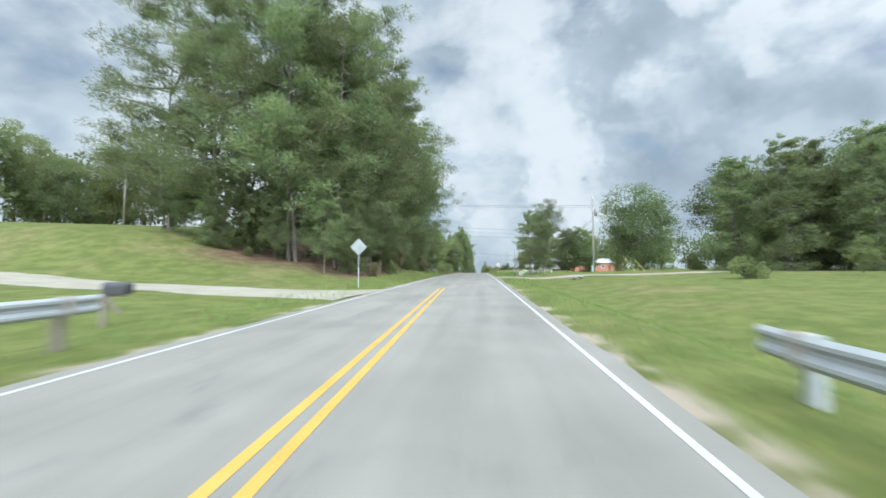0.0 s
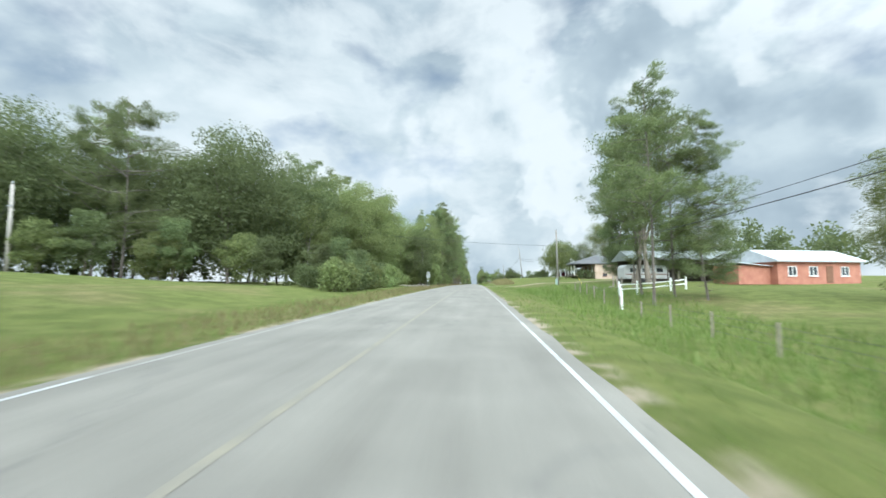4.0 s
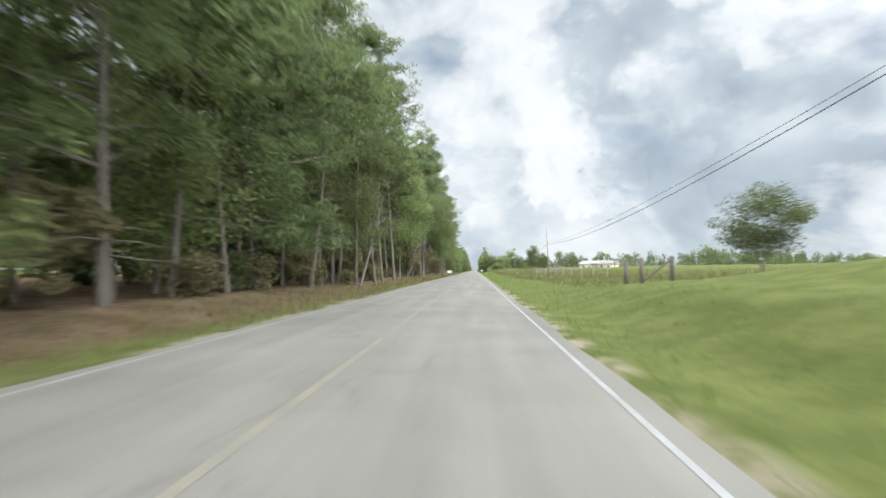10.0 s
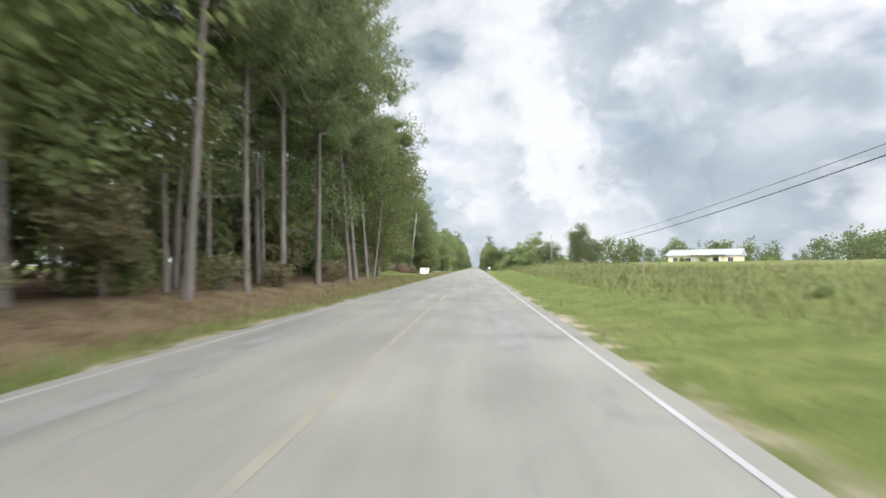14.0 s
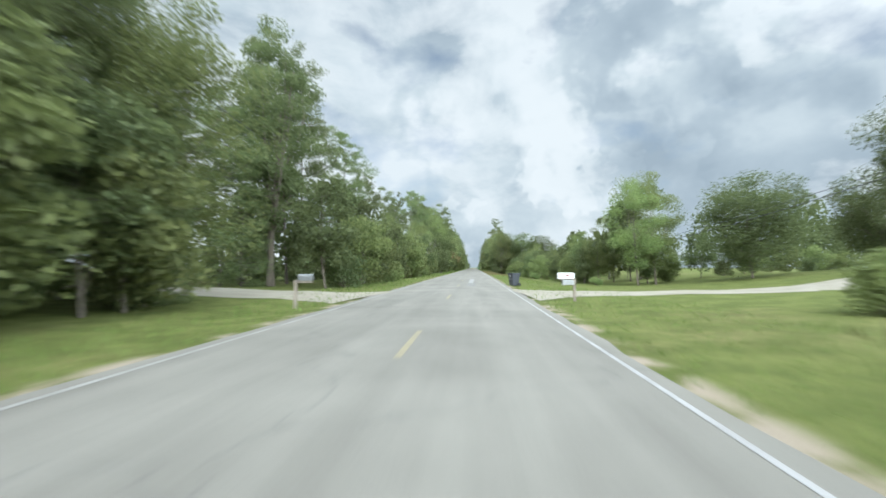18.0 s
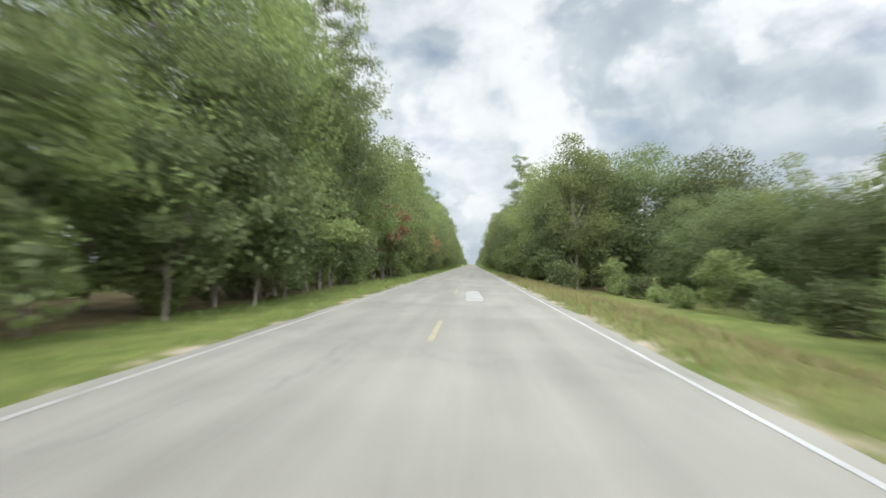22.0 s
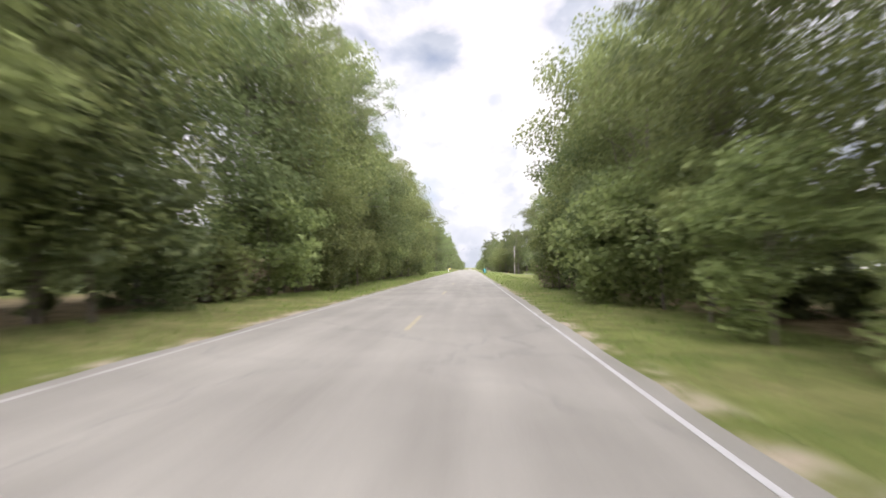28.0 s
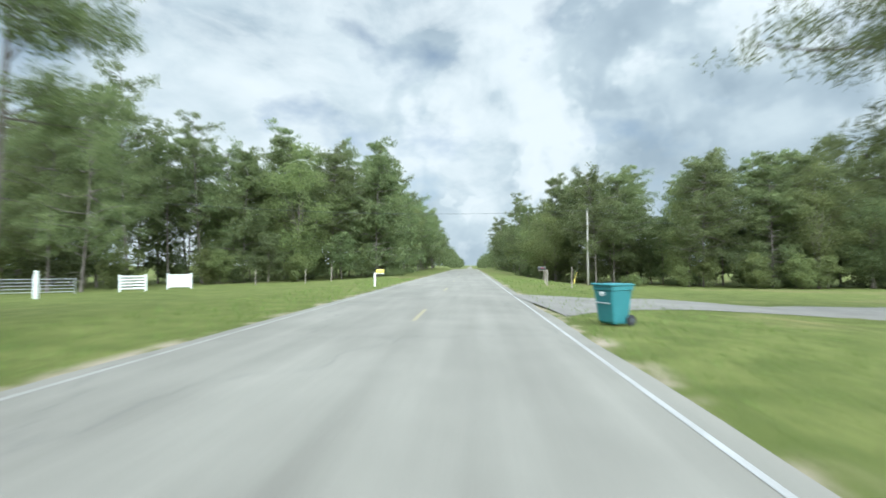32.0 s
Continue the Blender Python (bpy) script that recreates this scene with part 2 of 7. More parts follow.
def box(size, at=(0, 0, 0), bevel=0.0, turn=None, bm=None, seg=2):
    """A bevelled box of that size round the point, into a bmesh."""
    bm = bm or bmesh.new()
    m = Matrix.Translation(at) @ (turn or Matrix.Identity(4)) @ Matrix.Diagonal((*size, 1))
    made = bmesh.ops.create_cube(bm, size=1, matrix=m)
    if bevel:
        edges = list({e for v in made["verts"] for e in v.link_edges})
        bmesh.ops.bevel(bm, geom=edges, offset=bevel, segments=seg, affect="EDGES", profile=0.5)
    return bm


def rod(a, b, r1, r2=None, sides=10, bm=None):
    """A tapered round bar from a to b."""
    bm = bm or bmesh.new()
    a, b = Vector(a), Vector(b)
    m = Matrix.Translation((a + b) / 2) @ (b - a).to_track_quat("Z", "Y").to_matrix().to_4x4()
    bmesh.ops.create_cone(bm, cap_ends=True, segments=sides, radius1=r1, radius2=r1 if r2 is None else r2, depth=(b - a).length, matrix=m)
    return bm


def prism(points, x0, x1, bm=None):
    """A profile of (y, z) points drawn out along x."""
    bm = bm or bmesh.new()
    a = [bm.verts.new((x0, y, z)) for y, z in points]
    b = [bm.verts.new((x1, y, z)) for y, z in points]
    n = len(points)
    for i in range(n):
        bm.faces.new((a[i], a[(i + 1) % n], b[(i + 1) % n], b[i]))
    bm.faces.new(a[::-1])
    bm.faces.new(b)
    bmesh.ops.recalc_face_normals(bm, faces=bm.faces)
    return bm


def thing(name, label, category, at, turn=0.0, group="", kind=""):
    ob = tagged(new(name), label, category, group, kind)
    ob.matrix_basis = pose(*at, 0, 0, turn)
    return ob


# ---- terrain: heights over the road at 8, 15 and 32 m to either side ----
RIGHT = [(-58.4, -0.3, -0.2, 0.3), (0, -0.9, -0.5, 0.4), (17.5, -0.9, -0.3, 0.6), (39.4, -0.6, 0.0, 0.6), (52.6, -0.2, 0.2, 0.6), (68.6, -0.3, 0.4, 0.7),
         (90.5, -0.9, -1.1, -0.6), (105.1, -1.0, -1.6, -1.4), (124.1, -0.7, -1.5, -0.8), (143.1, -0.4, -0.5, 0.2), (163.5, -0.3, 0.3, 0.9), (184, -0.1, 0.6, 1.2), (195.6, 0.6, 1.0, 1.2), (207.3, 1.0, 1.5, 1.5),
         (216.1, 1.2, 1.9, 2.3), (226.3, 0.3, 1.15, 2.4), (248.2, 1.0, 2.2, 2.5), (270.1, 0.3, 0.7, 1.9), (299.3, 0.15, 0.35, 2.0), (335.8, 0.15, 0.4, 2.0),
         (382.5, 0.3, 0.7, 1.9), (423.4, 0.8, 1.8, 2.1), (443.8, 0.1, 0.35, 1.9), (464.3, -0.1, -0.1, 1.2), (503.7, -0.5, -0.7, 0.2),
         (562.1, -0.7, -0.9, -0.9), (627.8, -0.3, 0.0, 0.0), (708.1, -0.1, 0.0, 0.0), (744.6, -0.2, -0.4, -0.5), (785.5, -0.15, -0.5, -0.6), (839.5, -0.4, -1.3, -1.5), (934.4, 0.0, 0.0, 0.0)]
LEFT = [(-58.4, -0.3, 0.0, 0.3), (0, -0.7, -0.3, 0.3), (13.1, -0.1, 0.1, 0.4), (24.8, 0.0, 0.2, 0.7), (40.9, 0.3, 1.7, 5.0), (65.7, 0.7, 2.6, 7.0),
        (84.7, 0.4, 1.6, 5.4), (96.4, 0.0, 0.6, 3.2), (119.7, 0.1, 0.8, 1.8), (146, 0.2, 0.5, 1.0), (175.2, 0.0, 0.1, 0.3), (198.6, 0.2, 0.4, 0.5), (233.6, 0.35, 0.6, 0.9),
        (372.3, 0.4, 0.6, 0.9), (411.7, 0.0, 0.9, 1.4), (423.4, -0.35, 1.0, 1.5), (438, 0.0, 0.4, 0.6), (452.6, 0.0, 0.1, 0.3), (496.4, -0.1, 0.0, 0.0), (751.9, 0.0, 0.1, 0.1), (773.8, 0.0, -0.4, -0.7), (805.9, 0.0, -0.4, -0.8), (934.4, 0.3, 0.3, 0.3)]


def smooth01(s):
    s = max(0.0, min(1.0, s))
    return s * s * (3 - 2 * s)


def ground_z(x, y):
    table = RIGHT if x > 0 else LEFT
    a = abs(x)
    if y <= table[0][0]:
        h = table[0][1:]
    elif y >= table[-1][0]:
        h = table[-1][1:]
    else:
        for p, q in zip(table, table[1:]):
            if p[0] <= y <= q[0]:
                s = smooth01((y - p[0]) / (q[0] - p[0]))
                h = [u + (v - u) * s for u, v in zip(p[1:], q[1:])]
                break
    base = road_z(y)
    if a <= 3.62:
        return base - 0.055 - 0.02 * a / 3.6
    verge = -0.07
    if a < 5.0:
        g = -0.06 + (verge + 0.06) * (a - 3.6) / 1.4
    elif a < 8.0:
        g = verge + (h[0] - verge) * smooth01((a - 5.0) / 3.0)
    elif a < 15:
        g = h[0] + (h[1] - h[0]) * smooth01((a - 8) / 7)
    elif a < 32:
        g = h[1] + (h[2] - h[1]) * smooth01((a - 15) / 17)
    else:
        g = h[2] + (0.002 if x > 0 else 0.035 * smooth01((131 - y) / 58)) * min(a - 32, 60)
    rough = 0.05 * smooth01((a - 4) / 3)
    return base + g + rough * noise.noise((x * 0.35, y * 0.35, 1.3)) + 3 * rough * noise.noise((x * 0.06, y * 0.06, 4.1))


def spread(lo, hi, fine_lo, fine_hi, fine, coarse):
    out, v = [], lo
    while v < hi:
        out.append(v)
        v += fine if fine_lo <= v < fine_hi else coarse
    return out + [hi]


xs = sorted({*(s * v for s in (-1, 1) for v in (0, 2, 3.4, 3.62, 3.8, 4.2, 4.6, 5, 5.5, 6, 6.5, 7, 7.5, 8, 8.7, 9.5, 10.5, 11.5, 13, 15, 17, 19, 21.5, 24, 27, 30, 34, 40, 50, 65, 90, 130, 200, 350, 700, 1500))})
ys = spread(-1200, 4200, -30, 935, 2.0, 50)
verts = [(x, y, ground_z(x, y)) for y in ys for x in xs]
W = len(xs)
faces = [(j * W + i, j * W + i + 1, (j + 1) * W + i + 1, (j + 1) * W + i) for j in range(len(ys) - 1) for i in range(W - 1)]


def ground_material():
    """Mown grass with drier, weedier and bare patches; pine straw under the woods."""
    m, nt, b = material("grass_ground", 0.95, 0, 0.1)
    geo = nt.nodes.new("ShaderNodeNewGeometry")
    sep = nt.nodes.new("ShaderNodeSeparateXYZ")
    nt.links.new(geo.outputs["Position"], sep.inputs[0])

    def tex(scale, detail, rough=0.6):
        n = nt.nodes.new("ShaderNodeTexNoise")
        n.inputs["Scale"].default_value, n.inputs["Detail"].default_value, n.inputs["Roughness"].default_value = scale, detail, rough
        nt.links.new(geo.outputs["Position"], n.inputs["Vector"])
        return n.outputs[0]

    def span(v, a, b2, c=0.0, d=1.0):
        n = nt.nodes.new("ShaderNodeMapRange")
        n.interpolation_type = "SMOOTHSTEP"
        for key, value in zip(("From Min", "From Max", "To Min", "To Max"), (a, b2, c, d)):
            n.inputs[key].default_value = value
        nt.links.new(v, n.inputs[0])
        return n.outputs[0]

    def maths(op, a, b2):
        n = nt.nodes.new("ShaderNodeMath")
        n.operation = op
        for i, v in enumerate((a, b2)):
            if isinstance(v, (int, float)):
                n.inputs[i].default_value = v
            else:
                nt.links.new(v, n.inputs[i])
        return n.outputs[0]

    def blend(f, a, b2):
        n = nt.nodes.new("ShaderNodeMix")
        n.data_type = "RGBA"
        nt.links.new(f, n.inputs[0])
        for i, v in ((6, a), (7, b2)):
            if isinstance(v, tuple):
                n.inputs[i].default_value = (*v, 1)
            else:
                nt.links.new(v, n.inputs[i])
        return n.outputs[2]

    fine, mid, big = tex(7.0, 8, 0.7), tex(0.9, 5), tex(0.11, 4)
    lush = blend(span(mid, 0.35, 0.68), (0.082, 0.097, 0.026), (0.130, 0.140, 0.043))
    dry = blend(span(mid, 0.4, 0.65), (0.118, 0.110, 0.043), (0.172, 0.150, 0.066))
    grass = blend(span(big, 0.50, 0.68), lush, dry)
    grass = blend(span(fine, 0.38, 0.72, 0.0, 0.55), grass, (0.054, 0.074, 0.020))
    straw = blend(span(mid, 0.35, 0.65), (0.125, 0.078, 0.047), (0.21, 0.145, 0.095))
    straw = blend(span(fine, 0.4, 0.7), straw, (0.065, 0.042, 0.026))
    wob = maths("MULTIPLY_ADD", big, 4.0)
    # pine straw lies under the woods along the far side of the road
    across = maths("ADD", sep.outputs[0], maths("MULTIPLY", mid, 1.6))
    inside = maths("MULTIPLY", span(across, -3.7, -4.7), span(across, -34, -30))
    along = maths("MULTIPLY", span(sep.outputs[1], 201.5, 213.2), span(sep.outputs[1], 382.5, 370.8))
    along2 = maths("MULTIPLY", span(sep.outputs[1], 32.1, 39.4), span(sep.outputs[1], 90.5, 84.7))
    along3 = maths("MULTIPLY", span(sep.outputs[1], 481.8, 496.4), span(sep.outputs[1], 763.6, 756.3))
    along4 = maths("MULTIPLY", span(sep.outputs[1], 560.6, 572.3), span(sep.outputs[1], 722.7, 709.6))
    bed = maths("ADD", maths("ADD", maths("MULTIPLY", inside, along), maths("MULTIPLY", maths("MULTIPLY", span(across, -7.0, -8.2), span(across, -24, -20)), along2)),
                maths("ADD", maths("MULTIPLY", maths("MULTIPLY", span(across, -6.8, -8.0), span(across, -17, -13)), maths("MULTIPLY", along3, 0.7)), maths("MULTIPLY", maths("MULTIPLY", span(across, 9.0, 10.5), span(across, 16, 13)), maths("MULTIPLY", along4, 0.8))))
    col = blend(bed, grass, straw)
    # raw cut bank below the lawn of the brick house
    cut = maths("MULTIPLY", maths("MULTIPLY", span(sep.outputs[0], 5.9, 6.6), span(across, 10.6, 9.4)), maths("MULTIPLY", span(sep.outputs[1], 186.9, 194.2), span(sep.outputs[1], 222.7, 219.7)))
    raw = blend(span(mid, 0.38, 0.62), (0.105, 0.093, 0.053), (0.21, 0.16, 0.108))
    col = blend(cut, col, raw)
    far = maths("ABSOLUTE", sep.outputs[0], 0.0)
    dirt = blend(span(mid, 0.4, 0.6), (0.19, 0.146, 0.10), (0.27, 0.225, 0.172))
    edge = maths("MULTIPLY", span(far, 4.2, 3.7), span(mid, 0.42, 0.62))
    col = blend(edge, col, dirt)
    nt.links.new(col, b.inputs["Base Color"])
    bp = nt.nodes.new("ShaderNodeBump")
    bp.inputs["Strength"].default_value, bp.inputs["Distance"].default_value = 0.8, 0.06
    nt.links.new(fine, bp.inputs["Height"])
    nt.links.new(bp.outputs[0], b.inputs["Normal"])
    return m


M_GROUND = ground_material()
ground = tagged(mesh_ob("ground", verts, faces, M_GROUND, smooth=True), "rolling mown grass verge and lawns beside the road", "ground", kind="structure")


def asphalt_material(name, base, light, crack):
    m, nt, b = material(name, 0.85, 0, 0.3)
    geo = nt.nodes.new("ShaderNodeNewGeometry")
    mp = nt.nodes.new("ShaderNodeMapping")
    mp.inputs["Scale"].default_value = (1.0, 0.07, 1.0)
    nt.links.new(geo.outputs["Position"], mp.inputs[0])
    outs = []
    for vec, scale, detail in ((mp.outputs[0], 1.6, 6), (geo.outputs["Position"], 0.45, 6), (geo.outputs["Position"], 60, 3)):
        n = nt.nodes.new("ShaderNodeTexNoise")
        n.inputs["Scale"].default_value, n.inputs["Detail"].default_value = scale, detail
        nt.links.new(vec, n.inputs["Vector"])
        outs.append(n.outputs[0])
    a = nt.nodes.new("ShaderNodeMath")
    a.operation = "ADD"
    nt.links.new(outs[0], a.inputs[0])
    nt.links.new(outs[1], a.inputs[1])
    c = nt.nodes.new("ShaderNodeMath")
    c.operation = "MULTIPLY_ADD"
    nt.links.new(outs[2], c.inputs[0])
    c.inputs[1].default_value = 0.5
    nt.links.new(a.outputs[0], c.inputs[2])
    r = nt.nodes.new("ShaderNodeMapRange")
    r.inputs["From Min"].default_value, r.inputs["From Max"].default_value = 0.85, 1.65
    nt.links.new(c.outputs[0], r.inputs[0])
    mix = nt.nodes.new("ShaderNodeMix")
    mix.data_type = "RGBA"
    mix.inputs[6].default_value, mix.inputs[7].default_value = (*base, 1), (*light, 1)
    nt.links.new(r.outputs[0], mix.inputs[0])
    vo = nt.nodes.new("ShaderNodeTexVoronoi")
    vo.feature = "DISTANCE_TO_EDGE"
    vo.inputs["Scale"].default_value = 0.16
    warp = nt.nodes.new("ShaderNodeTexNoise")
    warp.inputs["Scale"].default_value, warp.inputs["Detail"].default_value = 0.8, 6
    nt.links.new(geo.outputs["Position"], warp.inputs["Vector"])
    wm = nt.nodes.new("ShaderNodeVectorMath")
    wm.operation = "MULTIPLY_ADD"
    nt.links.new(warp.outputs["Color"], wm.inputs[0])
    wm.inputs[1].default_value = (2.2, 2.2, 0)
    nt.links.new(geo.outputs["Position"], wm.inputs[2])
    nt.links.new(wm.outputs[0], vo.inputs["Vector"])
    r2 = nt.nodes.new("ShaderNodeMapRange")
    r2.inputs["From Min"].default_value, r2.inputs["From Max"].default_value = 0.0, 0.008
    r2.inputs["To Min"].default_value, r2.inputs["To Max"].default_value = crack, 0.0
    nt.links.new(vo.outputs[0], r2.inputs[0])
    mix2 = nt.nodes.new("ShaderNodeMix")
    mix2.data_type = "RGBA"
    nt.links.new(r2.outputs[0], mix2.inputs[0])
    nt.links.new(mix.outputs[2], mix2.inputs[6])
    mix2.inputs[7].default_value = (0.05, 0.05, 0.052, 1)
    nt.links.new(mix2.outputs[2], b.inputs["Base Color"])
    bp = nt.nodes.new("ShaderNodeBump")
    bp.inputs["Strength"].default_value, bp.inputs["Distance"].default_value = 0.4, 0.01
    nt.links.new(outs[2], bp.inputs["Height"])
    nt.links.new(bp.outputs[0], b.inputs["Normal"])
    return m


M_ROAD = asphalt_material("worn_asphalt", (0.125, 0.117, 0.100), (0.212, 0.199, 0.172), 0.25)
M_YELLOW = coat("yellow_line", (0.36, 0.20, 0.035), (0.44, 0.26, 0.055), 3, 0.7)
M_YELLOW_WORN = coat("worn_yellow_line", (0.185, 0.166, 0.118), (0.25, 0.214, 0.128), 2.5, 0.8, grain=0.2)
M_YELLOW_FAINT = coat("faded_yellow_line", (0.150, 0.141, 0.120), (0.215, 0.194, 0.142), 2.0, 0.85, grain=0.4)
M_LINE_THIN = coat("thin_white_line", (0.20, 0.195, 0.185), (0.33, 0.325, 0.315), 1.5, 0.8, grain=0.3)
M_LINE_WORN = coat("worn_white_line", (0.170, 0.162, 0.145), (0.27, 0.262, 0.245), 1.2, 0.85, grain=0.4)
M_LINE = coat("white_line", (0.27, 0.27, 0.26), (0.42, 0.42, 0.41), 2.0, 0.7, grain=0.2)


def crown(x, y):
    return road_z(y) - 0.012 * abs(x)


def strip(name, x0, x1, y0, y1, lift, mat, step=4.0, parent=None, wobble=0.0, thick=0.0, label="", skew=0.0):
    """A ribbon laid along the road, following its crown and climb."""
    n = max(1, int(round((y1 - y0) / step)))
    v, f = [], []
    cuts = 9 if x1 - x0 > 3 else 2
    for j in range(n + 1):
        y = y0 + (y1 - y0) * j / n
        for i in range(cuts):
            x = x0 + (x1 - x0) * i / (cuts - 1) + skew * (y - y0)
            if wobble and i in (0, cuts - 1):
                x += (1 if i else -1) * wobble * noise.noise((y * 0.45, 7.7 * i, 0.0)) + (1 if i else -1) * wobble * 0.6 * noise.noise((y * 1.7, 3.1 * i, 2.0))
            v.append((x, y, crown(x, y) + lift))
    for j in range(n):
        for i in range(cuts - 1):
            k = j * cuts + i
            f.append((k, k + 1, k + cuts + 1, k + cuts))
    if thick:
        k = len(v)
        v += [(a, b, c - thick) for a, b, c in v]
        for j in range(n):
            for i in (0, cuts - 1):
                p, q = j * cuts + i, (j + 1) * cuts + i
                f.append((p, q, q + k, p + k))
    return mesh_ob(name, v, f, mat, parent, label)


road = tagged(strip("road", -3.62, 3.62, -438, 2190, 0, M_ROAD, 1.0, wobble=0.10, thick=0.12), "pale worn two-lane asphalt road with cracks", "road", kind="structure")
strip("edge_line", 3.255, 3.34, -87.6, 110, 0.004, M_LINE, 4, road, label="white edge line")
strip("edge_line", 3.26, 3.335, 110, 1314, 0.004, M_LINE_THIN, 4, road, label="thin worn white edge line")
strip("edge_line", -3.345, -3.25, -87.6, 102.2, 0.004, M_LINE, 4, road, label="white edge line")
strip("edge_line", -3.35, -3.25, 102.2, 1314, 0.004, M_LINE_WORN, 4, road, label="worn white edge line")
for x in (0.07, -0.18):
    strip("centre_line", x + 0.35, x + 0.46, -87.6, -2, 0.004, M_YELLOW, 2, road, label="fresh yellow centre line")
    strip("centre_line", x + 0.35, x + 0.46, -2, 25, 0.004, M_YELLOW, 2, road, label="fresh yellow centre line", skew=-0.027)
strip("centre_line", -0.055, 0.055, 25, 352, 0.004, M_YELLOW_FAINT, 2, road, label="almost worn away yellow centre line")
for k in range(70):
    strip("centre_dash", 0.03, 0.14, 354.8 + 12.19 * k, 357.6 + 12.19 * k, 0.004, M_YELLOW_WORN, 1.5, road)


def drive(name, label, points, width, mat, flare=1.6, kind="structure"):
    """A driveway along (x, y) points, flaring where it meets the road."""
    pts = [Vector((*p, 0)) for p in points]
    fine = []
    for p, q in zip(pts, pts[1:]):
        n = max(2, int((q - p).length / 0.7))
        fine += [p.lerp(q, i / n) for i in range(n)]
    fine.append(pts[-1])
    for _ in range(6):
        fine = [fine[0]] + [(fine[i - 1] + 2 * fine[i] + fine[i + 1]) / 4 for i in range(1, len(fine) - 1)] + [fine[-1]]
    v, f = [], []
    cuts = 7
    for i, p in enumerate(fine):
        d = (fine[min(i + 1, len(fine) - 1)] - fine[max(i - 1, 0)]).normalized()
        side = Vector((-d.y, d.x, 0))
        run = (p - fine[0]).length
        w = width / 2 * (1 + (flare - 1) * max(0.0, 1 - run / 4) ** 2)
        for c in range(cuts):
            s = (c / (cuts - 1) * 2 - 1)
            ww = w + (0.22 * noise.noise((p.x * 0.6, p.y * 0.6, c * 2.0)) if c in (0, cuts - 1) else 0)
            q = p + side * s * ww
            v.append((q.x, q.y, max(ground_z(q.x, q.y), ground_z(p.x, p.y) - 0.25) + 0.035 * (1 - s ** 4) + 0.012))
    for i in range(len(fine) - 1):
        for c in range(cuts - 1):
            k = i * cuts + c
            f.append((k, k + 1, k + cuts + 1, k + cuts))
    return tagged(mesh_ob(name, v, f, mat, smooth=True), label, "driveway", kind=kind)


M_GRAVEL = coat("pale_gravel", (0.185, 0.163, 0.122), (0.28, 0.255, 0.205), 0.8, 0.95, bump=0.8, grain=0.3)
M_SAND = coat("sandy_dirt", (0.185, 0.142, 0.096), (0.27, 0.22, 0.162), 0.5, 0.95, bump=0.6, grain=0.25)
M_CONCRETE = coat("pale_concrete", (0.195, 0.165, 0.122), (0.265, 0.228, 0.175), 0.6, 0.9, bump=0.3, grain=0.2)
M_TAR = coat("grey_driveway", (0.112, 0.104, 0.092), (0.19, 0.176, 0.156), 0.8, 0.9, bump=0.4, grain=0.25)
drive("driveway_gravel_creek", "pale gravel driveway running off across the grass", [(-3.55, 21.2), (-9, 21.7), (-16, 22.6), (-34, 25.4), (-70, 30.0)], 5.0, M_GRAVEL, 1.7)
drive("driveway_mailbox", "pale sandy concrete driveway crossing the lawn", [(3.55, 52.9), (9, 53.1), (25, 54.6), (70, 58.4)], 5.3, M_CONCRETE, 1.6)
drive("driveway_pines", "grey gravel lane leaving the road past pines", [(-3.55, 94.3), (-9, 95.2), (-20, 98.5), (-44, 100.7)], 6.4, M_TAR, 1.7)
drive("driveway_rocks", "pale gravel lane beside a rubble pile", [(-3.55, 185.1), (-9, 185.7), (-20, 188.3), (-46, 195.6)], 4.8, M_GRAVEL, 1.8)
drive("driveway_house", "sandy dirt driveway to the brick house", [(3.55, 178.7), (8, 178.8), (20, 181), (46, 186.9)], 4.2, M_SAND, 1.8)
drive("driveway_carport", "broad sandy driveway climbing to the carport", [(3.55, 225.2), (8, 225.2), (16, 225.8), (24, 227.5), (36, 235.1)], 5.4, M_SAND, 1.5)
drive("driveway_field", "short gravel drive with a mailbox", [(-3.55, 454.8), (-9, 455.5), (-26, 457)], 5, M_GRAVEL, 1.8)
drive("driveway_oak", "pale gravel driveway running past the oak", [(3.55, 457.3), (8, 457.6), (22, 459.2), (60, 464.3)], 5, M_GRAVEL, 2.0)
drive("driveway_end", "grey asphalt driveway beside the wheeled bin", [(3.55, 787.8), (9, 788.3), (24, 789.9), (80, 792.8)], 5, M_TAR, 1.9)

# ---- trees ----
rng = np.random.default_rng(7)


def limb_mesh(paths, sides=6):
    """Tapered tubes along (points, radii) paths, as verts and faces."""
    verts, faces = [], []
    for pts, radii in paths:
        base = len(verts)
        n = len(pts)
        for i, (p, r) in enumerate(zip(pts, radii)):
            d = np.array(pts[min(i + 1, n - 1)]) - np.array(pts[max(i - 1, 0)])
            d = d / (np.linalg.norm(d) + 1e-9)
            u = np.cross(d, (0.31, 0.95, 0.05) if abs(d[1]) < 0.9 else (1, 0, 0))
            u /= np.linalg.norm(u)
            w = np.cross(d, u)
            for k in range(sides):
                a = 2 * math.pi * k / sides
                verts.append(tuple(np.array(p) + r * (math.cos(a) * u + math.sin(a) * w)))
        for i in range(n - 1):
            for k in range(sides):
                a, b = base + i * sides + k, base + i * sides + (k + 1) % sides
                faces.append((a, b, b + sides, a + sides))
        faces.append(tuple(base + (n - 1) * sides + k for k in range(sides)))
    return verts, faces


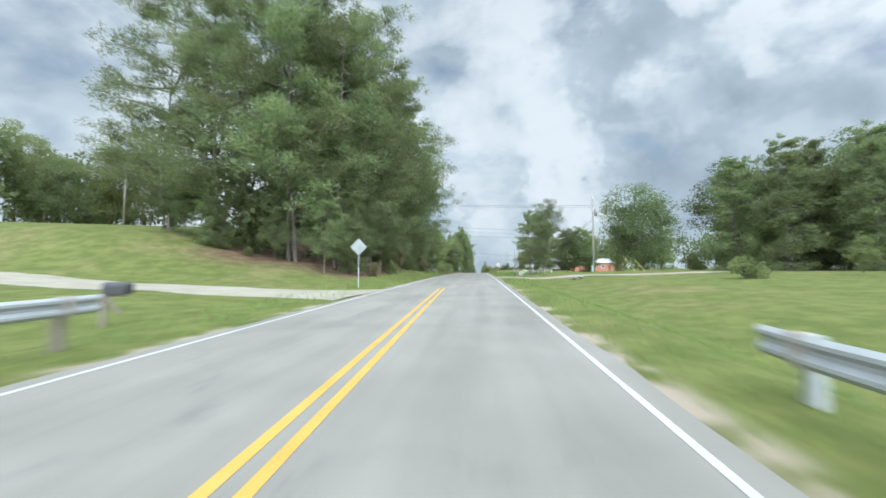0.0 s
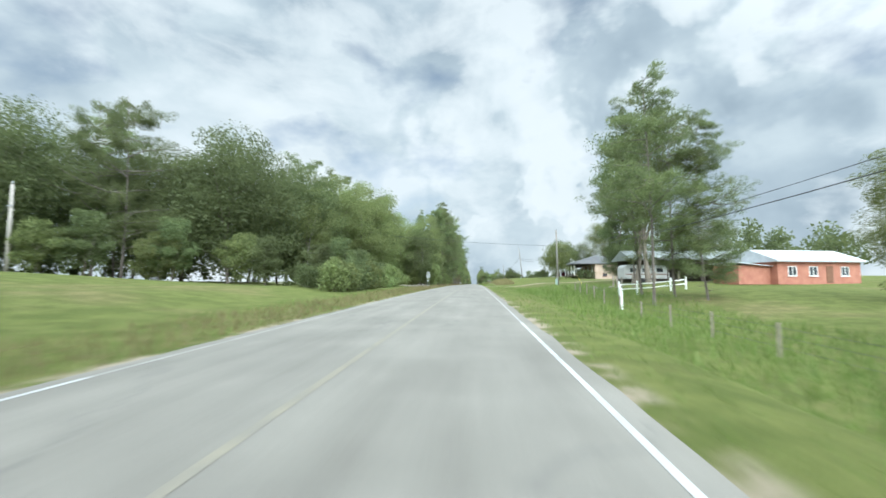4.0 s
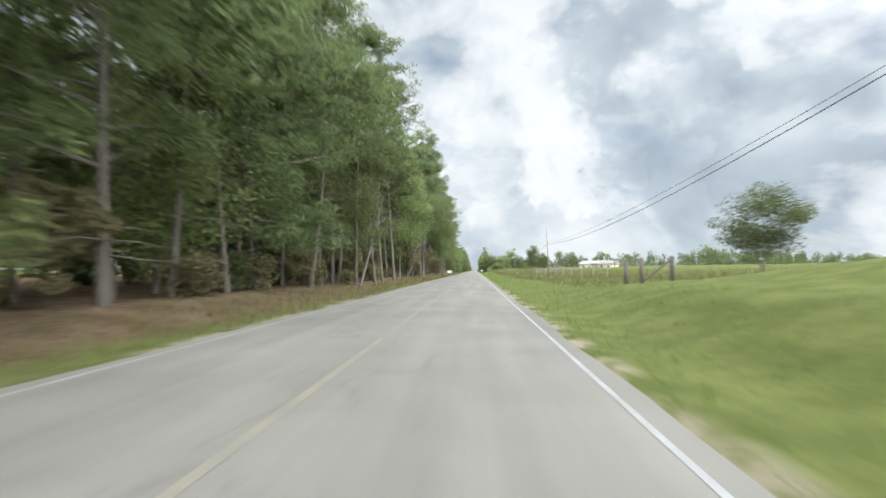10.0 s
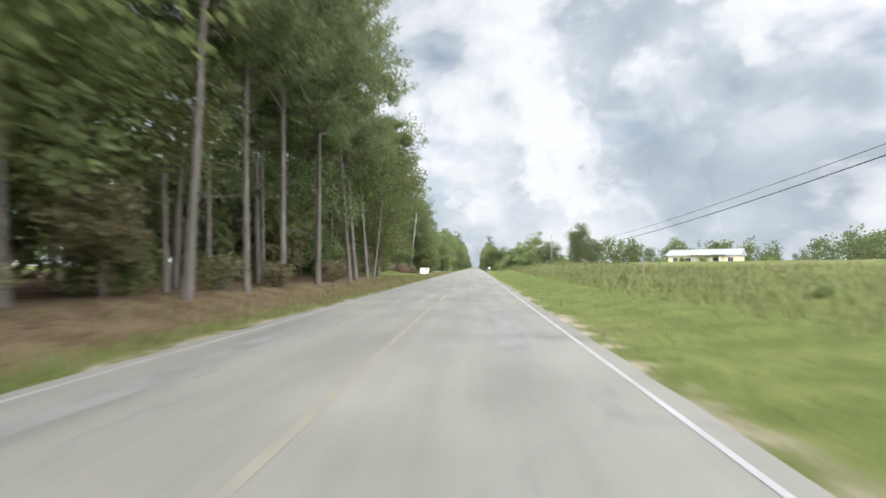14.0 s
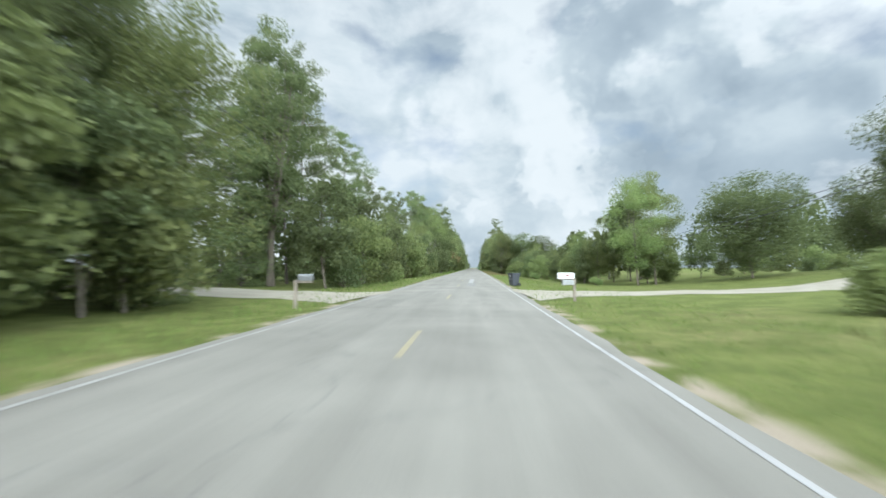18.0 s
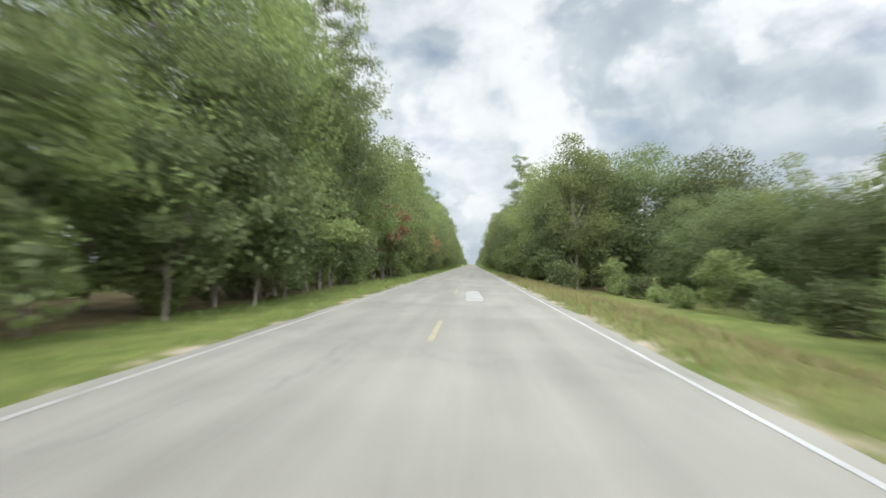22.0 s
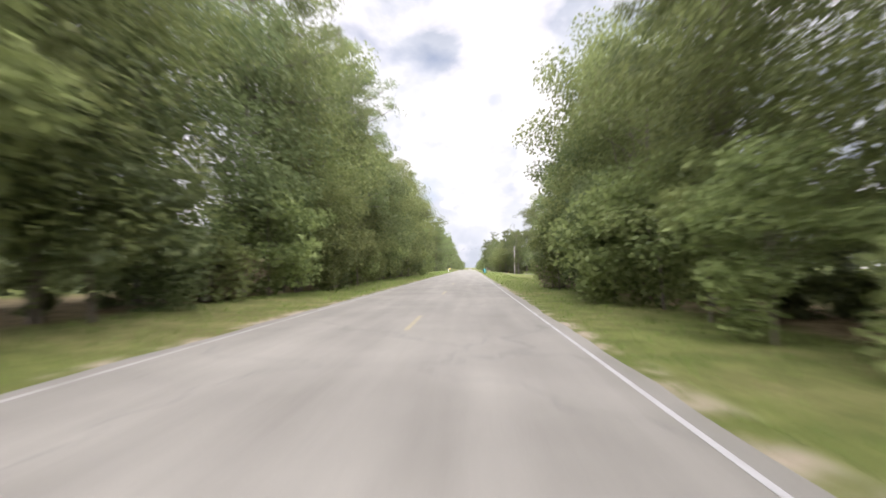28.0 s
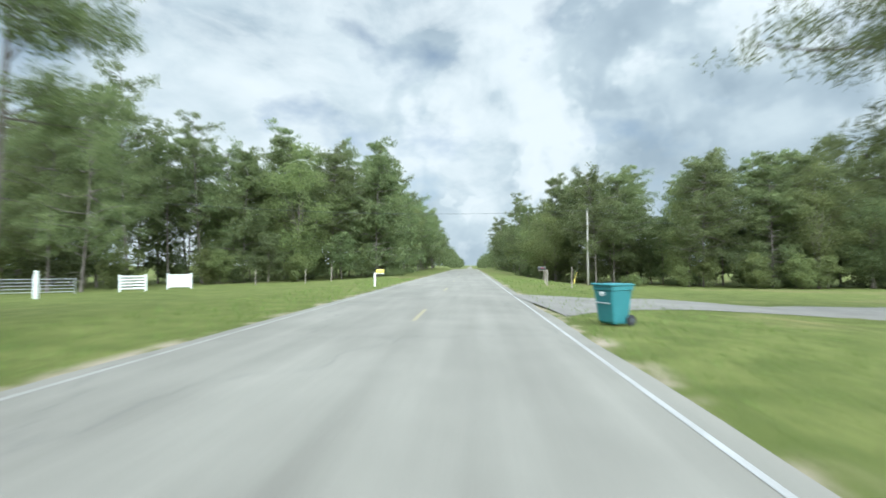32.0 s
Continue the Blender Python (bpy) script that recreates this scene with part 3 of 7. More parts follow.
def leaf_quads(centres, normals_bias, size, slim, r):
    """Small leaf-shaped quads at the centres, leaning along the bias."""
    n = len(centres)
    d = r.normal(size=(n, 3)) + normals_bias
    d /= np.linalg.norm(d, axis=1)[:, None]
    u = np.cross(d, r.normal(size=(n, 3)))
    u /= np.linalg.norm(u, axis=1)[:, None] + 1e-9
    s = (size * r.uniform(0.6, 1.35, n))[:, None]
    w = np.cross(d, u) * s * slim
    d = d * s
    v = np.stack([centres - d, centres - 0.15 * d + w, centres + d, centres - 0.15 * d - w], axis=1).reshape(-1, 3)
    return v


def quad_mesh(name, v, mat):
    me = bpy.data.meshes.new(name)
    n = len(v) // 4
    me.vertices.add(len(v))
    me.vertices.foreach_set("co", v.astype(np.float32).ravel())
    me.loops.add(len(v))
    me.loops.foreach_set("vertex_index", np.arange(len(v), dtype=np.int32))
    me.polygons.add(n)
    me.polygons.foreach_set("loop_start", np.arange(0, len(v), 4, dtype=np.int32))
    me.polygons.foreach_set("loop_total", np.full(n, 4, dtype=np.int32))
    me.materials.append(mat)
    me.update(calc_edges=True)
    return me


def plain_mesh(name, verts, faces, mat):
    me = bpy.data.meshes.new(name)
    me.from_pydata(verts, [], faces)
    me.materials.append(mat)
    me.polygons.foreach_set("use_smooth", [True] * len(me.polygons))
    return me


def wavy(a, b, bend, r, n=5):
    a, b = np.array(a, float), np.array(b, float)
    off = r.normal(size=3) * bend * np.linalg.norm(b - a)
    return [tuple(a + (b - a) * s + off * math.sin(math.pi * s) * (1 - s * 0.3)) for s in np.linspace(0, 1, n)]


def broad_tree(seed, height, width, leaves, leaf, mat, bark, first=0.22, egg=0.5, clumps=46, stout=1.0):
    """Meshes of a leafy tree: forked trunk with limbs, crown of leaf clumps with gaps."""
    r = np.random.default_rng(seed)
    h0 = height * first
    paths = []
    top = height * 0.8
    trunk = wavy((0, 0, -0.3), (r.normal() * 0.03 * height, r.normal() * 0.03 * height, top), 0.03, r, 8)
    r0 = 0.0095 * height * stout
    paths.append((trunk, [r0 * (1.25 if i == 0 else 1) * (1 - 0.85 * i / 7) for i in range(8)]))
    centres, sizes = [], []
    zc, rz, rx = (h0 + height) / 2, (height - h0) / 2, width / 2
    for i in range(clumps):
        p = r.normal(size=3)
        p /= np.linalg.norm(p)
        p *= r.uniform(0.12, 1.0) ** 0.5
        z = p[2]
        flare = 1.0 - egg * max(0, z) ** 1.5 - 0.25 * max(0, -z)
        q = np.array([p[0] * rx * flare, p[1] * rx * flare, zc + z * rz])
        q[:2] *= 1 + 0.10 * r.normal()
        q[2] = max(min(q[2], height * 0.97), h0 * 0.7)
        centres.append(q)
        sizes.append(width * r.uniform(0.10, 0.19))
    for i in range(0, clumps, 3):
        s = r.uniform(0.25, 0.75)
        k = min(int(s * 7), 6)
        st = np.array(trunk[k])
        st[2] = min(st[2], centres[i][2] * 0.9)
        pts = wavy(st, centres[i], 0.08, r, 4)
        rr = r0 * 0.42 * (1 - 0.5 * s)
        paths.append((pts, [rr, rr * 0.7, rr * 0.45, rr * 0.15]))
    c = np.array(centres)
    sz = np.array(sizes)
    pick = r.integers(0, clumps, leaves)
    off = r.normal(size=(leaves, 3))
    off /= np.linalg.norm(off, axis=1)[:, None]
    off *= (r.uniform(0.15, 1.0, leaves) ** 0.5)[:, None] * sz[pick][:, None] * np.array([1.25, 1.25, 0.85])
    pos = c[pick] + off
    v = leaf_quads(pos, off * 0.8 + np.array([0, 0, -0.25]), leaf, 0.62, r)
    tv, tf = limb_mesh(paths)
    return plain_mesh("trunk", tv, tf, bark), quad_mesh("crown", v, mat)


def pine_tree(seed, height, width, leaves, leaf, mat, bark, bare=0.35, sparse=0.0, cone=0.55, thick=1.0):
    """Meshes of a southern pine: straight trunk, whorled drooping boughs with needle tufts."""
    r = np.random.default_rng(seed)
    trunk = wavy((0, 0, -0.3), (r.normal() * 0.02 * height, r.normal() * 0.02 * height, height * 0.99), 0.012, r, 9)
    r0 = 0.0068 * height
    paths = [(trunk, [r0 * (1.2 if i == 0 else 1) * (1 - 0.9 * i / 8) for i in range(9)])]
    tufts, ts = [], []
    levels = int(height * (1 - bare) * 1.15 * thick)
    for i in range(levels):
        s = bare + (1 - bare) * (i + r.uniform(0, 0.8)) / levels
        s = min(s, 0.98)
        k = s * 8
        hub = np.array(trunk[int(k)]) + (np.array(trunk[min(int(k) + 1, 8)]) - np.array(trunk[int(k)])) * (k - int(k))
        reach = width / 2 * (0.28 + 0.72 * (1 - ((s - bare) / (1 - bare)) ** 1.6) ** cone) * (0.75 if s < bare + 0.1 else 1)
        for b in range(r.integers(2, 5)):
            if r.random() < sparse:
                continue
            t = r.uniform(0, 2 * math.pi)
            L = reach * r.uniform(0.55, 1.12)
            rise = L * r.uniform(-0.22, 0.55)
            a = hub + np.array([0, 0, r.uniform(-0.55, 0.55)])
            e = a + np.array([math.cos(t) * L, math.sin(t) * L, rise])
            pts = wavy(a, e, 0.07, r, 4)
            rr = 0.012 * L + 0.012
            paths.append((pts, [rr, rr * 0.8, rr * 0.5, rr * 0.15]))
            n = max(5, int(L * 4.2))
            for j in range(n):
                f = 0.35 + 0.65 * (j + r.random()) / n
                tufts.append(np.array(pts[0]) * (1 - f) + np.array(pts[3]) * f + r.normal(size=3) * np.array([0.13, 0.13, 0.10]) * L)
                ts.append(0.30 + 0.065 * L)
    for i in range(int(levels * 0.5)):  # dead stubs below the crown
        s = r.uniform(0.06, max(bare, 0.12))
        a = np.array(trunk[0]) + (np.array(trunk[8]) - np.array(trunk[0])) * s
        t = r.uniform(0, 2 * math.pi)
        L = r.uniform(0.5, 1.8)
        paths.append((wavy(a, a + np.array([math.cos(t) * L, math.sin(t) * L, -0.1 * L]), 0.1, r, 3), [0.025, 0.016, 0.005]))
    c, sz = np.array(tufts), np.array(ts)
    pick = r.integers(0, len(c), leaves)
    off = r.normal(size=(leaves, 3))
    off /= np.linalg.norm(off, axis=1)[:, None]
    off *= (r.uniform(0.1, 1.0, leaves) ** 0.6)[:, None] * sz[pick][:, None] * np.array([1.15, 1.15, 0.72])
    v = leaf_quads(c[pick] + off, off * 1.5 + np.array([0, 0, 0.35]), leaf * 1.25, 0.17, r)
    tv, tf = limb_mesh(paths, 5)
    return plain_mesh("trunk", tv, tf, bark), quad_mesh("crown", v, mat)


def shrub_mesh(seed, height, width, leaves, leaf, mat):
    r = np.random.default_rng(seed)
    clumps = 22
    c = np.stack([r.normal(size=clumps) * width * 0.22, r.normal(size=clumps) * width * 0.22, r.uniform(0.12, 0.85, clumps) * height], axis=1)
    c[:, :2] *= (1.15 - 0.6 * c[:, 2:3] / height)
    pick = r.integers(0, clumps, leaves)
    off = r.normal(size=(leaves, 3))
    off /= np.linalg.norm(off, axis=1)[:, None]
    off *= (r.uniform(0.2, 1, leaves) ** 0.5)[:, None] * width * 0.19
    pos = c[pick] + off
    pos[:, 2] = np.maximum(pos[:, 2], 0.03)
    paths = [(wavy((r.normal() * 0.08, r.normal() * 0.08, -0.1), q * 0.95, 0.1, r, 4), [0.035, 0.025, 0.015, 0.006]) for q in c[::2]]
    tv, tf = limb_mesh(paths, 4)
    return plain_mesh("stem", tv, tf, M_BARK_GREY), quad_mesh("foliage", leaf_quads(pos, off * 0.8, leaf, 0.6, r), mat)


KINDS = {
    "pine": [pine_tree(11, 19, 8.0, 19000, 0.12, M_NEEDLE, M_BARK, 0.34), pine_tree(12, 18, 7.0, 17000, 0.12, M_NEEDLE, M_BARK, 0.42),
             pine_tree(13, 20, 8.5, 20000, 0.12, M_NEEDLE, M_BARK, 0.28, 0.1), pine_tree(14, 17, 6.5, 15000, 0.12, M_NEEDLE, M_BARK_GREY, 0.5, 0.15)],
    "pole_pine": [pine_tree(15, 17, 4.6, 9000, 0.12, M_NEEDLE, M_BARK_GREY, 0.46, 0.1), pine_tree(16, 16, 4.2, 8000, 0.12, M_NEEDLE, M_BARK, 0.52, 0.15)],
    "full_pine": [pine_tree(21, 19, 10.5, 40000, 0.11, M_NEEDLE, M_BARK, 0.10, 0.1, 0.7, 1.0), pine_tree(22, 20, 11.5, 40000, 0.11, M_NEEDLE, M_BARK, 0.14, 0.2, 0.6, 1.0),
                  pine_tree(27, 19, 12.5, 34000, 0.11, M_NEEDLE, M_BARK, 0.12, 0.35, 0.6, 0.9)],
    "spread_pine": [pine_tree(23, 18, 16.5, 42000, 0.12, M_NEEDLE, M_BARK, 0.22, 0.25, 0.5)],
    "lawn_pine": [pine_tree(25, 17.6, 15.5, 52000, 0.14, M_NEEDLE, M_BARK, 0.38, 0.0, 0.7, 1.9)],
    "dense_pine": [pine_tree(24, 17, 9.0, 26000, 0.17, M_NEEDLE, M_BARK, 0.03, 0.0, 0.8, 2.0), pine_tree(26, 17, 11, 28000, 0.15, M_NEEDLE, M_BARK, 0.24, 0.0, 0.6, 1.6)],
    "broad": [broad_tree(31, 15, 9, 22000, 0.09, M_LEAF, M_BARK_GREY, 0.07, 0.5, 60), broad_tree(32, 13, 8, 19000, 0.088, M_LEAF, M_BARK_GREY, 0.05, 0.5, 56),
              broad_tree(33, 16, 8, 21000, 0.09, M_LEAF, M_BARK_GREY, 0.08, 0.3, 60), broad_tree(34, 12, 8.5, 19000, 0.088, M_LEAF_DARK, M_BARK_GREY, 0.05, 0.45, 56)],
    "pale": [broad_tree(41, 13, 6.5, 14000, 0.092, M_LEAF_LIGHT, M_BARK_GREY, 0.12, 0.4), broad_tree(42, 9, 6, 12000, 0.09, M_LEAF_LIGHT, M_BARK_GREY, 0.08, 0.4)],
    "oak": [broad_tree(52, 16, 10.8, 27000, 0.11, M_LEAF, M_BARK_GREY, 0.10, 0.35, 95)],
    "yard": [broad_tree(61, 8.5, 8, 14000, 0.1, M_LEAF, M_BARK_GREY, 0.18, 0.3, 70), broad_tree(62, 11, 10, 18000, 0.105, M_LEAF_DARK, M_BARK_GREY, 0.24, 0.35, 60)],
    "dense_oak": [broad_tree(53, 16, 12.0, 34000, 0.125, M_LEAF_DARK, M_BARK_GREY, 0.03, 0.3, 110)],
    "open": [broad_tree(54, 24, 11.0, 9000, 0.14, M_LEAF_DARK, M_BARK_GREY, 0.42, 0.3, 36, 1.5), broad_tree(55, 22, 7.5, 17000, 0.12, M_LEAF_DARK, M_BARK_GREY, 0.12, 0.4, 64, 1.5)],
    "rust": [broad_tree(71, 8, 5, 4200, 0.13, M_RUST, M_BARK_GREY, 0.25, 0.4, 24)],
    "small": [broad_tree(81, 5.5, 4.5, 5000, 0.105, M_LEAF, M_BARK_GREY, 0.04, 0.4, 36), broad_tree(82, 6.5, 4.2, 5000, 0.108, M_LEAF_DARK, M_BARK_GREY, 0.04, 0.5, 36),
              broad_tree(83, 5.0, 4.6, 4800, 0.105, M_LEAF, M_BARK_GREY, 0.03, 0.4, 34)],
    "shrub": [shrub_mesh(91, 2.2, 3.2, 2200, 0.1, M_LEAF), shrub_mesh(92, 1.6, 2.6, 1900, 0.095, M_LEAF_LIGHT), shrub_mesh(93, 2.8, 3.4, 2300, 0.105, M_LEAF_DARK)],
    "brush": [shrub_mesh(95, 1.5, 2.8, 1900, 0.09, M_STRAW)],
    "dead_brush": [shrub_mesh(96, 1.7, 3.0, 2200, 0.085, M_DEADLEAF)],
    "brown": [broad_tree(98, 4.5, 3.4, 2600, 0.11, M_BROWNLEAF, M_BARK_GREY, 0.06, 0.3, 30), shrub_mesh(99, 2.0, 3.0, 1900, 0.09, M_BROWNLEAF)],
    "cedar": [pine_tree(97, 5.0, 3.0, 2600, 0.13, M_NEEDLE, M_BARK, 0.02, 0.0, 1.0)],
}
LABELS = {
    "pine": ("pine_tree", "tall southern pine with bare lower trunk in the woods", "pine tree"),
    "pole_pine": ("pine_tree", "slender crowded pine with a long bare trunk", "pine tree"),
    "full_pine": ("pine_tree", "full dark pine branching almost to the ground", "pine tree"),
    "spread_pine": ("pine_tree", "big pine with long boughs reaching over the verge", "pine tree"),
    "lawn_pine": ("pine_tree", "spreading lone pine rising from a mulch ring", "pine tree"),
    "dense_pine": ("pine_tree", "dense dark pine clothed down to the grass", "pine tree"),
    "broad": ("broadleaf_tree", "dense green broadleaf tree in the roadside woods", "tree"),
    "pale": ("broadleaf_tree", "slender pale green young broadleaf tree", "tree"),
    "oak": ("oak_tree", "broad dark green round-headed oak", "tree"),
    "yard": ("yard_tree", "round green shade tree standing on mown lawn", "tree"),
    "dense_oak": ("oak_tree", "big dense dark green tree clothed to the grass", "tree"),
    "open": ("shade_tree", "tall open tree with stout grey forking trunk", "tree"),
    "rust": ("browned_tree", "small tree with rust-brown dying leaves", "tree"),
    "small": ("understory_tree", "low leafy tree at the edge of the woods", "tree"),
    "shrub": ("shrub", "loose green shrub growing in rough grass", "shrub"),
    "cedar": ("cedar", "small dark cone-shaped cedar on the grass", "conifer"),
    "dead_brush": ("brush_pile", "pile of cut reddish-brown dead brush", "brush"),
    "brown": ("browned_understory", "browning understory growth beneath the pines", "shrub"),
    "brush": ("brush_clump", "clump of dry tan brush on the verge", "brush"),
}


def plant(kind, x, y, scale=1.0, which=None, tall=1.0, sink=0.0, label=None, group=""):
    name, text, category = LABELS[kind]
    meshes = KINDS[kind]
    wood, crown_mesh = meshes[int(rng.integers(len(meshes))) if which is None else which]
    top = tagged(new(name), label or text, category, group)
    top.matrix_basis = pose(x, y, ground_z(x, y) - sink, 0, 0, float(rng.uniform(0, 360))) @ Matrix.Diagonal((scale, scale, scale * tall, 1))
    for nm, me in ((wood.name.split(".")[0], wood), (crown_mesh.name.split(".")[0], crown_mesh)):
        ob = new(nm, me)
        ob.parent = top
    return top


def woods(side, y0, y1, edge, rows, mix, gap=3.2, scale=(0.85, 1.15), deep=4.0):
    """A belt of woods along the road: each row a step deeper, kinds picked by weight."""
    names, weights = zip(*mix.items())
    weights = np.array(weights) / sum(weights)
    for row in range(rows):
        y = y0 + rng.uniform(0, gap)
        while y < y1:
            x = side * (edge + row * deep + rng.uniform(-0.8, 1.2))
            kind = names[int(rng.choice(len(names), p=weights))]
            plant(kind, x, y, float(rng.uniform(*scale)))
            y += gap * (1 + 0.25 * row) * rng.uniform(0.7, 1.3)


def thicket(side, y0, y1, edge, gap=2.4, mix=("shrub", "small"), scale=(0.7, 1.2)):
    y = y0
    while y < y1:
        plant(mix[int(rng.integers(len(mix)))], side * (edge + rng.uniform(-0.5, 1.0)), y, float(rng.uniform(*scale)))
        y += gap * rng.uniform(0.7, 1.4)


def row_of(kind_mix, a, b, gap, scale=(0.85, 1.1), spread_by=1.5):
    """Trees along a line from a to b."""
    names, weights = zip(*kind_mix.items())
    weights = np.array(weights) / sum(weights)
    L = math.hypot(b[0] - a[0], b[1] - a[1])
    n = max(1, int(L / gap))
    for i in range(n):
        s = (i + rng.uniform(0.2, 0.8)) / n
        plant(names[int(rng.choice(len(names), p=weights))], a[0] + (b[0] - a[0]) * s + rng.normal() * spread_by,
              a[1] + (b[1] - a[1]) * s + rng.normal() * spread_by, float(rng.uniform(*scale)))


def far_woods(name, label, runs, count, seed, mat, leaf=0.028, most=30.0):
    """Distant or hidden woods in one mesh: crowns of leaves along the runs ((x, y), (x, y), depth, height)."""
    r = np.random.default_rng(seed)
    all_v = []
    for (x0, y0), (x1, y1), deep, h in runs:
        L = math.hypot(x1 - x0, y1 - y0)
        trees = max(3, int(L / min(3.9, 1.0 * h)))
        few = min(count, int(58 * h))
        for i in range(trees):
            s = (i + r.random()) / trees
            x, y = x0 + (x1 - x0) * s + r.normal() * deep * 0.5, y0 + (y1 - y0) * s + r.normal() * deep * 0.5
            hh = h * r.uniform(0.8, 1.14)
            z0 = ground_z(x, y)
            lumps = r.normal(size=(14, 3))
            lumps /= np.linalg.norm(lumps, axis=1)[:, None]
            lumps *= np.array([0.20, 0.20, 0.40]) * hh * r.uniform(0.5, 1.0, (14, 1))
            lumps[:, :2] *= (1.1 - 0.9 * np.clip(lumps[:, 2:3] / (0.45 * hh), -0.3, 1))
            pick = r.integers(0, 14, few)
            off = r.normal(size=(few, 3))
            off /= np.linalg.norm(off, axis=1)[:, None]
            off *= (0.13 * hh * r.random(few) ** 0.4)[:, None]
            pos = lumps[pick] + off + np.array([x, y, z0 + (0.5 if h > 3.5 else 0.34) * hh])
            pos[:, 2] = np.maximum(pos[:, 2], z0 + 0.1)
            all_v.append(leaf_quads(pos, off * 0.8, leaf * min(max(hh, 3.7), most), 0.65, r))
    me = quad_mesh(name, np.concatenate(all_v), mat)
    return tagged(new(name, me), label, "woods", kind="stuff")


# woods by stretches of the road; the far side of the road is negative x
woods(-1, 38, 87.6, 11.0, 2, {"full_pine": 5, "pine": 2}, 5.8, (1.35, 1.58), 6.0)
row_of({"full_pine": 1}, (-12, 39.4), (-33, 46.7), 4.6, (1.35, 1.58), 0.8)
row_of({"broad": 4, "pine": 2}, (-78, 68.6), (-47, 77.4), 4.0, (1.0, 1.2), 1.2)
row_of({"dense_pine": 2, "shrub": 1}, (-11, 36.5), (-31, 41.6), 2.8, (0.26, 0.4), 0.6)
thicket(-1, 38, 87.6, 9.6, 2, ("dense_pine",), (0.28, 0.48))
thicket(-1, 40.9, 84.7, 8.0, 6.2, ("shrub", "brown"), (0.5, 0.8))
plant("spread_pine", -10.6, 88.5, 1.12)
for x, y, s in ((-15, 85.5, 1.15), (-19, 89, 1.15), (-22.5, 91.5, 1.2)):
    plant("full_pine", x, y, s)
row_of({"dense_oak": 3, "full_pine": 1}, (-66, 123.6), (-23, 140.7), 5.0, (0.85, 1.05))
row_of({"small": 3, "shrub": 1}, (-64, 118.3), (-15, 135.8), 3.2, (0.6, 0.9), 1.0)
row_of({"dense_oak": 3, "pine": 2}, (-66, 134.3), (-20, 154.8), 5.0, (1.0, 1.15))
thicket(-1, 132.9, 160.6, 9.0, 2.2, ("shrub", "shrub"), (0.9, 1.3))
thicket(-1, 134.3, 163.5, 12.5, 2.4, ("small", "shrub", "small"), (0.6, 0.85))
for x, y, s in ((-20, 162.1, 1.1), (-18.5, 170.8, 1.15), (-16.5, 176.7, 1.15)):
    plant("broad", x, y, s, 2)
woods(-1, 148, 181, 18.5, 2, {"broad": 6, "full_pine": 1}, 4.2, (0.9, 1.08))
woods(-1, 160, 181, 14.5, 1, {"broad": 5, "full_pine": 0.6}, 4.2, (0.9, 1.1))
for k in range(9):
    plant("shrub", -9.2 - 0.7 * (k % 2), 134.3 + 2.8 * k, 1.25, k % 2)
row_of({"broad": 4, "small": 1}, (-12, 194.2), (-34, 207.3), 3.6, (0.99, 1.14), 1.0)
row_of({"shrub": 3, "small": 2}, (-10.0, 192), (-36, 204.4), 1.7, (0.6, 1.0), 0.5)
thicket(-1, 160.6, 181, 14.5, 2.8, ("shrub", "small"), (0.7, 1.0))
woods(-1, 192.7, 214.6, 9.8, 2, {"broad": 7}, 4.4, (1.06, 1.24), 5.0)
thicket(-1, 192, 216.1, 8.2, 2.8, ("small", "small", "shrub"), (0.8, 1.2))
woods(-1, 213.2, 382.5, 7.4, 1, {"pine": 8, "full_pine": 1, "broad": 0.8, "pale": 0.3}, 3.6, (1.04, 1.24))
woods(-1, 213.2, 385.4, 10.5, 1, {"pine": 3, "broad": 5}, 5.2, (0.95, 1.15))
thicket(-1, 214.6, 251.1, 6.6, 3.8, ("small", "small", "shrub"), (0.7, 1.05))
thicket(-1, 230.7, 382.5, 8.0, 4.0, ("brown", "brown"), (0.5, 1.0))
thicket(-1, 219, 382.5, 9.4, 10.0, ("small", "shrub", "small"), (0.5, 1.0))
woods(-1, 236, 384, 9.4, 2, {"pole_pine": 1}, 4.6, (0.85, 1.05), 2.4)
woods(-1, 384, 438, 15.5, 1, {"pine": 3, "broad": 4, "full_pine": 1}, 5, (1.05, 1.25))
thicket(-1, 382.5, 436.5, 12.6, 2.5, ("small", "shrub", "brush"), (0.7, 1.1))
woods(-1, 435.1, 451.1, 11.0, 2, {"full_pine": 2, "broad": 2}, 5, (0.7, 0.9), 5.0)
for x, y, s in ((-10.4, 448.8, 0.5), (-12.4, 444.6, 0.62), (-14.5, 449.7, 0.85), (-10.8, 442.4, 0.42)):
    plant("dense_pine", x, y, s, 0)
for x, y, s in ((-12.8, 434.2, 1.16), (-14.2, 428.7, 1.2), (-11.6, 440.2, 0.98), (-13.2, 435.8, 1.08), (-12.4, 445.3, 0.9)):
    plant("pine", x, y, s, 0)
row_of({"small": 1}, (-10, 438), (-9.6, 448.2), 2.5, (0.9, 1.3), 0.5)
woods(-1, 489, 543.1, 9.6, 1, {"broad": 5, "pale": 1}, 4.5, (0.52, 0.72))
for x, y, s in ((-13, 486.2, 0.68), (-14.2, 466.5, 1.05), (-13.4, 467.9, 1.0), (-12.5, 492, 0.66), (-12.5, 500.8, 0.7)):
    plant("pine", x, y, s)
for x, y, s in ((-12.5, 513.9, 0.78), (-13.5, 516.8, 0.74), (-11.5, 532.2, 0.95), (-12, 537.3, 0.95)):
    plant("pine", x, y, s, 1)
